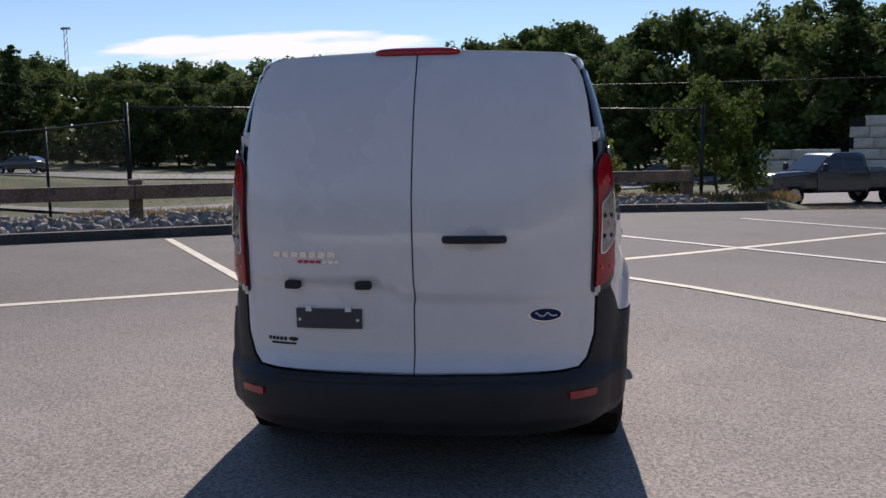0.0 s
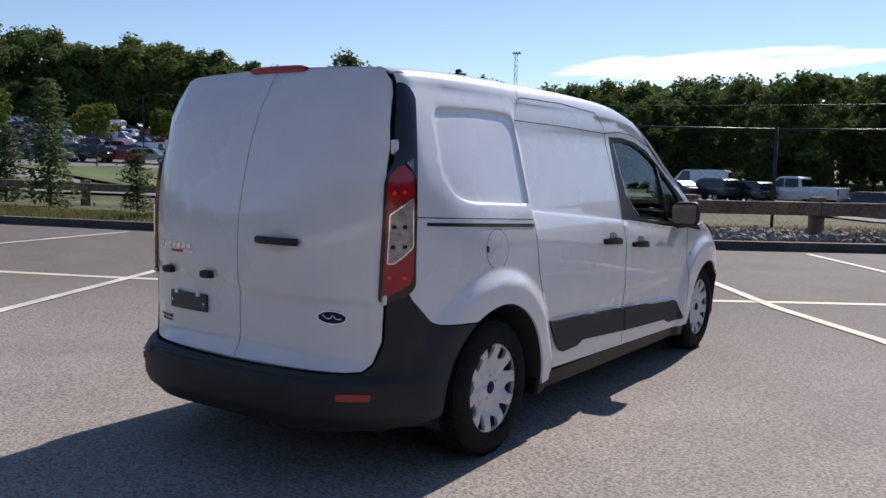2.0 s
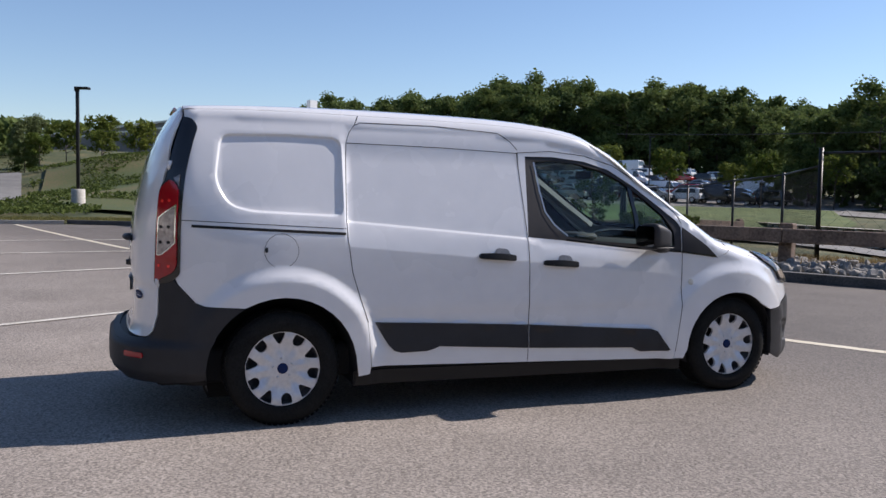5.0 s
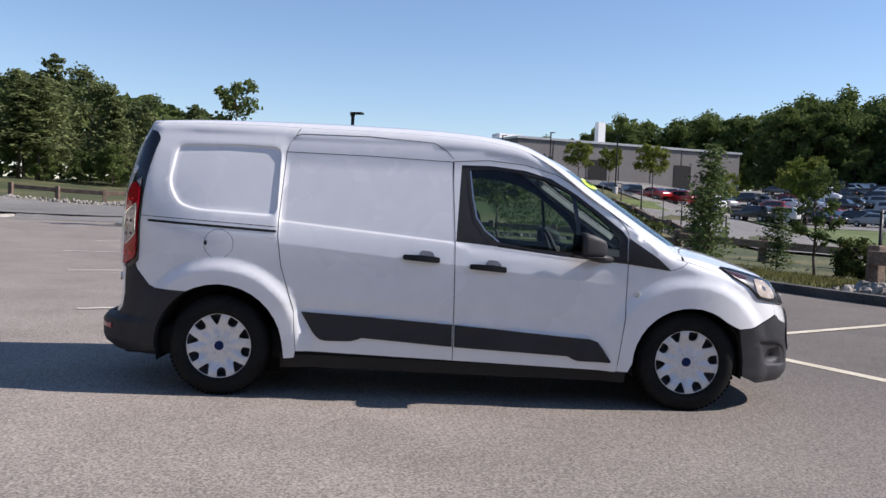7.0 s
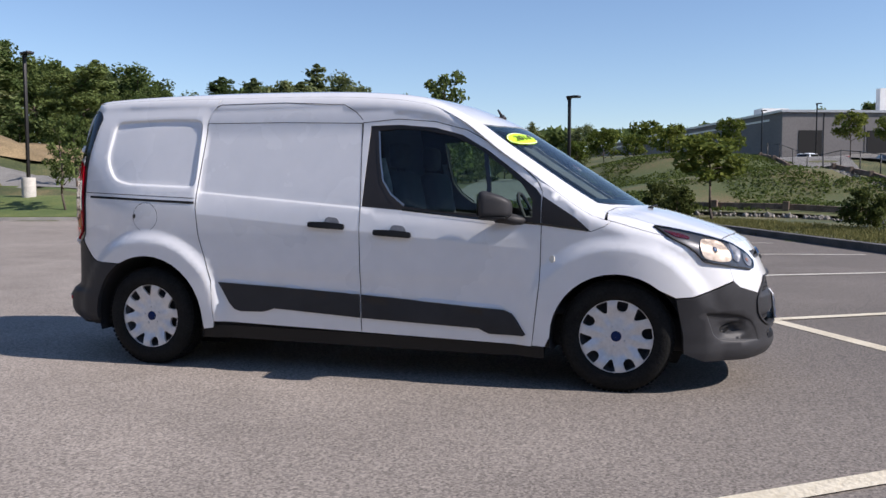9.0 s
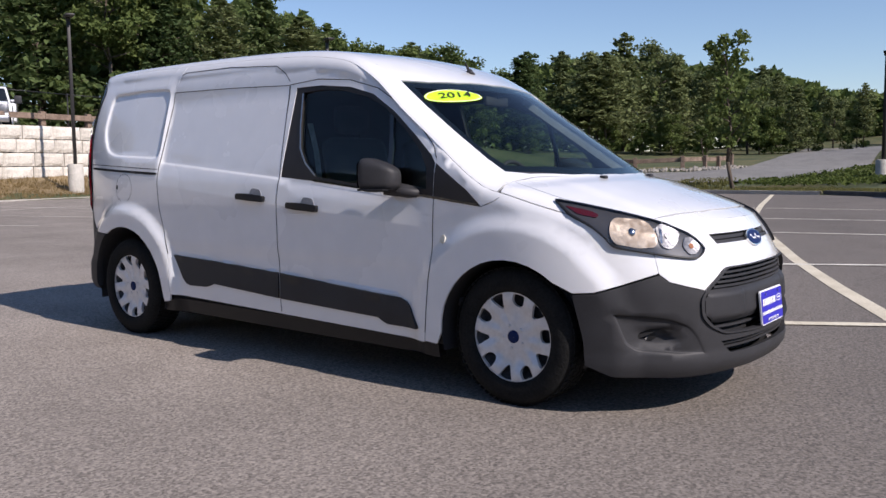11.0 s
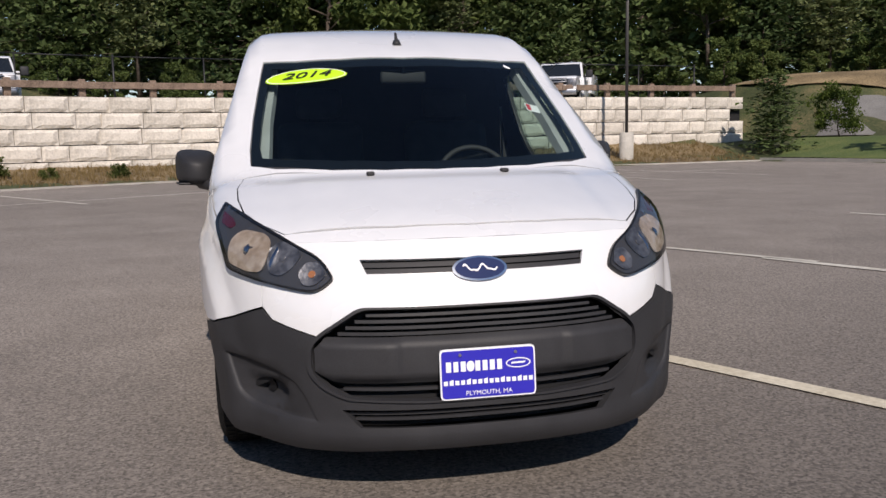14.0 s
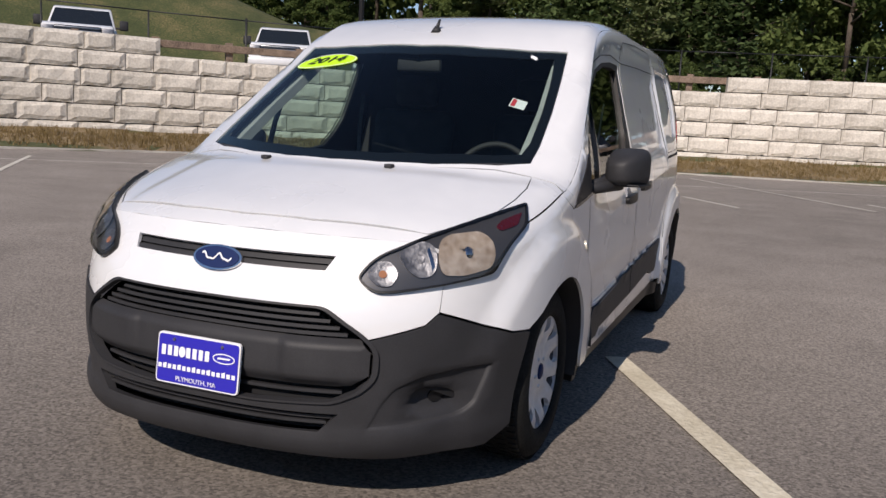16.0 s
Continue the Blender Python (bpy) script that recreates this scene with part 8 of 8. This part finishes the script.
white_p = paint("white", (0.80, 0.81, 0.82))
dark_p = paint("dark_blue", (0.012, 0.016, 0.030))
grey_p = paint("dark_grey", (0.045, 0.047, 0.05))
T_W = pickup(white_p, "white heavy pickup parked nose-out on the upper level")
T_U = pickup(white_p, "white service-body pickup parked nose-out on the upper level", True)
T_D = pickup(dark_p, "dark blue heavy pickup parked nose-out on the upper level")
T_G = pickup(grey_p, "dark grey crew-cab pickup parked beyond the kerb")
TS = 1.2
for src, rows in ((T_W, [(23.9, -21.2, 42), (18.9, -27.4, 30)]), (T_U, [(11.6, -32.6, 14), (15.3, -30.4, 20), (-13.9, -36.4, -28)]), (T_D, [(-8.6, -35.6, -8)])):
    for k, (x, y, b) in enumerate(rows):
        m = pose(x, y, 2.52, 0, 0, b)
        ob = src if k == 0 else copy_thing(src, m)
        ob.matrix_basis = m
        ob.scale = (TS, TS, TS)
T_G.matrix_basis = pose(11.6, 28.4, drive_z(11.6, 28.4), 0, 0, 108)

ob = copy_thing(T_W, pose(-12.0, 62.6, terrain(-12.0, 62.6) + 0.12, 0, 0, 80))
tagged(ob, "white crew-cab pickup parked along the far road")
random.seed(9)
COLORS = [("white", (0.80, 0.81, 0.82)), ("silver", (0.42, 0.43, 0.44)), ("black", (0.012, 0.012, 0.014)), ("red", (0.42, 0.02, 0.02)), ("dark_grey", (0.045, 0.047, 0.05)), ("dark_blue", (0.012, 0.016, 0.030))]
car_src = {}


def park(kind, cname, x, y, b, group, z=None):
    color = dict(COLORS)[cname]
    m = pose(x, y, (terrain(x, y) + 0.10) if z is None else z, 0, 0, b)
    key = (kind, cname)
    if key in car_src:
        return copy_thing(car_src[key], m)
    words = {"saloon": "saloon car", "wagon": "tall estate car", "van": "panel van"}[kind]
    ob = car(kind, paint(cname, color), f"{cname.replace('_', ' ')} {words} parked in a distant row of cars", group)
    ob.matrix_basis = m
    car_src[key] = ob
    return ob


# rows along the slope of the far car park, seen from the lot between the warehouse and the woods
for row in range(9):
    d = 100 + row * 8.2
    n = int(radians(22) * d / 3.1)
    for k in range(n):
        deg = 50 + 21.5 * (k + random.uniform(-0.12, 0.12)) / n
        if deg > 66 and row > 6 or random.random() < 0.10 or (deg > 68.5 and row > 3):
            continue
        a = radians(deg)
        x, y = 6 - math.sin(a) * d, 1 + math.cos(a) * d
        kind_ = random.choice(["saloon", "wagon", "wagon", "saloon", "wagon", "saloon", "wagon", "wagon", "van"])
        tint_ = random.choice([c for c, _ in COLORS] + ["white", "silver", "black", "dark_grey"])
        ob = park(kind_, "white" if kind_ == "van" else tint_, x, y, deg + random.choice([62, -118]) + random.uniform(-4, 4), "cars in the far car park")
for x, y, cname, kind, b in ((-116, 16.3, "white", "wagon", 60), (-117, 20.5, "red", "saloon", 70), (-104, 23.0, "dark_blue", "saloon", 100), (-104, 26.0, "black", "wagon", 100), (-98, 27.5, "red", "saloon", 120), (-97, 30.5, "red", "wagon", 120), (-96, 33.5, "white", "wagon", 118), (-100, 36.5, "silver", "saloon", 118), (-103, 31, "dark_grey", "wagon", 118)):
    park(kind, cname, x, y, b, "cars by the far building")
for x, y, cname, kind, b in ((-7.6, 64.3, "dark_grey", "wagon", 100), (-15.0, 61.4, "black", "wagon", 62), (-17.4, 60.8, "dark_grey", "wagon", 62), (-20.0, 60.2, "black", "saloon", 62), (-20.5, 67, "white", "van", 95), (1.5, 64.3, "dark_blue", "saloon", 88),
                             (10, 63.4, "dark_grey", "saloon", 90), (17, 58, "white", "wagon", 92), (24, 57, "silver", "saloon", 95), (-42, 62, "dark_grey", "saloon", 95)):
    park(kind, cname, x, y, b, "cars along the far road")


# ---- the far building ----
shed = thing("warehouse", "long grey flat-roofed warehouse on the hill", "building")
A, B = Vector((-144.6, 54.9)), Vector((-128.4, 13.9))
d = (B - A).normalized()
nrm = Vector((d.y, -d.x))
nrm = nrm if nrm.x < 0 else -nrm
BZ, BH = 6.3, 6.2
ln = (B - A).length


def shed_box(s0, s1, in0, in1, z0, z1, name, material, label=""):
    bm = bmesh.new()
    pts = [A + d * s0 + nrm * in0, A + d * s1 + nrm * in0, A + d * s1 + nrm * in1, A + d * s0 + nrm * in1]
    lo = [bm.verts.new((p.x, p.y, z0)) for p in pts]
    hi = [bm.verts.new((p.x, p.y, z1)) for p in pts]
    bm.faces.new(hi); bm.faces.new(lo[::-1])
    for i in range(4):
        bm.faces.new((lo[i], lo[(i + 1) % 4], hi[(i + 1) % 4], hi[i]))
    bmesh.ops.recalc_face_normals(bm, faces=bm.faces[:])
    return part(name, bm, material, shed, label, smooth=False)


shed_box(0, ln, 0, 110, BZ - 3, BZ + BH, "wall", FACADE, "grey panelled walls with the front's shade in their colour")
shed_box(-0.3, ln + 0.3, -0.3, 110.3, BZ + BH, BZ + BH + 0.35, "roof_edge", GALV, "pale metal roof edge")
shed_box(0.5, ln - 0.5, 0.6, 109, BZ + BH + 0.3, BZ + BH + 0.42, "roof", ROOFING)
for k in range(1, 7):
    shed_box(ln * k / 7 - 0.05, ln * k / 7 + 0.05, -0.05, 0.0, BZ - 1, BZ + BH, "panel_joint", GAP)
for s in (10.5, 27.5, 38):
    shed_box(s, s + 3.6, -0.06, 0.3, BZ - 1.0, BZ + 3.6, "dock_door", DARK_HOLE, "dark loading door opening")
for s, w, h, mat in ((19, 1.5, 5.0, ROOFING), (15, 2.6, 1.2, ROOFING), (22, 4.0, 0.7, FACADE), (30, 3.5, 1.3, ROOFING), (36, 4.5, 1.6, ROOFING), (8, 1.0, 0.8, ROOFING)):
    shed_box(s, s + w, 14, 15.2 if h > 3 else 17, BZ + BH + 0.3, BZ + BH + 0.3 + h, "roof_unit", mat, "pale roof-top plant")
shed_box(ln - 0.02, ln + 0.05, 4, 109, BZ + 5.2, BZ + 5.5, "wall_band", GALV)


# ---- single trees and bushes ----
def stand(ob, x, y, s=1.0, z=None, turn=0):
    ob.matrix_basis = pose(x, y, (terrain(x, y) if z is None else z) - 0.03, 0, 0, turn) @ Matrix.Diagonal((s, s, s, 1))
    return ob


young = broadleaf(41, 3.1, 0.95, LEAF_YOUNG, 1700, 0.10, 0.42, "slender young street tree with light green leaves on the bank", "tree", "young_tree")
stand(young, -25.6, 2.6)
young.scale = (1.45, 1.45, 1.0)
for x, y, s in ((-102, 19, 1.9), (-99, 22, 1.7), (-92, 26, 2.1), (-76, 36, 2.3), (-83, 40, 2.1), (-84, 31, 1.8), (-74, 46, 2.1), (-70, 52, 2.0), (-102, 6, 1.8), (-74, 2.4, 1.3), (-76, -0.6, 1.6), (-72, -3.4, 1.2), (-78, -6.5, 1.6), (-70, -8, 1.1), (-100, -4, 1.9), (-66, 60, 1.9), (-62, 66, 1.9), (-98, 60, 1.9), (-112, 50, 1.9), (-70, 60, 1.6)):
    ob = copy_thing(young, pose(x, y, terrain(x, y), 0, 0, x * 31))
    ob.scale = (s, s, s)
slim = broadleaf(42, 6.6, 1.15, LEAF_OAK, 2200, 0.12, 0.22, "slim upright young tree in the grass island", "tree", "slim_tree")
stand(slim, -28.4, -7.6, 0.93)
ob = copy_thing(slim, pose(-24.2, -23.3, terrain(-24.2, -23.3)))
ob.scale = (0.62, 0.62, 0.62)
ob = copy_thing(slim, pose(-32.5, -29.5, terrain(-32.5, -29.5), 0, 0, 80))
ob.scale = (0.6, 0.6, 0.6)
maple = broadleaf(43, 4.9, 2.1, LEAF_MAPLE, 5200, 0.12, 0.06, "full green young maple behind the guard rail", "tree", "young_maple")
stand(maple, 5.3, 17.2, 0.64)
ob = copy_thing(maple, pose(-26.3, -31.9, terrain(-26.3, -31.9), 0, 0, 150))
ob.scale = (0.56, 0.56, 0.54)
fir = conifer(44, 4.3, 0.95, LEAF_PINE, 20, 0.11, 0.04, "small sparse green cedar at the bend of the drive", "tree", "young_cedar", 16)
stand(fir, -19.3, 8.35, 0.82)
ob = copy_thing(fir, pose(-21.9, -30.6, terrain(-21.9, -30.6), 0, 0, 40))
ob.scale = (1.45, 1.45, 0.84)
for x, y, s in ((-23.5, 9.4, 0.55), (-17.2, 9.6, 0.4)):
    ob = copy_thing(fir, pose(x, y, terrain(x, y), 0, 0, x * 17))
    ob.scale = (s * 1.3, s * 1.3, s)
sumac = broadleaf(45, 1.75, 1.05, LEAF_YOUNG, 2600, 0.085, 0.10, "low yellow-green bush growing behind the guard rail", "bush", "roadside_bush")
stand(sumac, 1.75, 16.3, 1.0)
shrub = broadleaf(46, 1.5, 0.95, LEAF_SHRUB, 2200, 0.09, 0.04, "rounded green shrub on the grass bank", "bush", "roadside_bush")
stand(shrub, -11.4, 8.9, 0.6)
ob = copy_thing(slim, pose(-13.1, 8.8, terrain(-13.1, 8.8), 0, 0, 20))
ob.scale = (0.42, 0.42, 0.40)
for x, y, s in ((-21.6, 6.6, 0.75), (-27.5, 1.2, 0.8), (-29.5, 0.6, 0.9), (-10.8, 9.9, 0.6), (4.0, 17.5, 0.5), (5.5, -24.7, 0.35), (9.1, -24.2, 0.5), (7.4, -24.0, 0.3)):
    ob = copy_thing(shrub, pose(x, y, terrain(x, y) - 0.05, 0, 0, x * 47))
    ob.scale = (s, s, s)

# weeds over the hillside
rnd = random.Random(61)
lists = ([], [])
for k in range(14000):
    x, y = rnd.uniform(-62, -31), rnd.uniform(-10, 12)
    if noise.noise((x * 0.25, y * 0.25, 4)) < -0.12 or dist_line(x, y, ROAD_LINE) < 4 or dist_line(x, y, HILL_ROAD) < 3.6:
        continue
    c = Vector((x, y, terrain(x, y)))
    for _ in range(3):
        leaf(lists, c + Vector((rnd.uniform(-0.2, 0.2), rnd.uniform(-0.2, 0.2), rnd.uniform(0.12, 0.28))), 0.10, rnd, 0.8)
ob = from_lists("weeds", lists, LEAF_WEED, None)
tagged(ob, "rough green weeds over the grassy hillside", "weeds", kind="stuff")
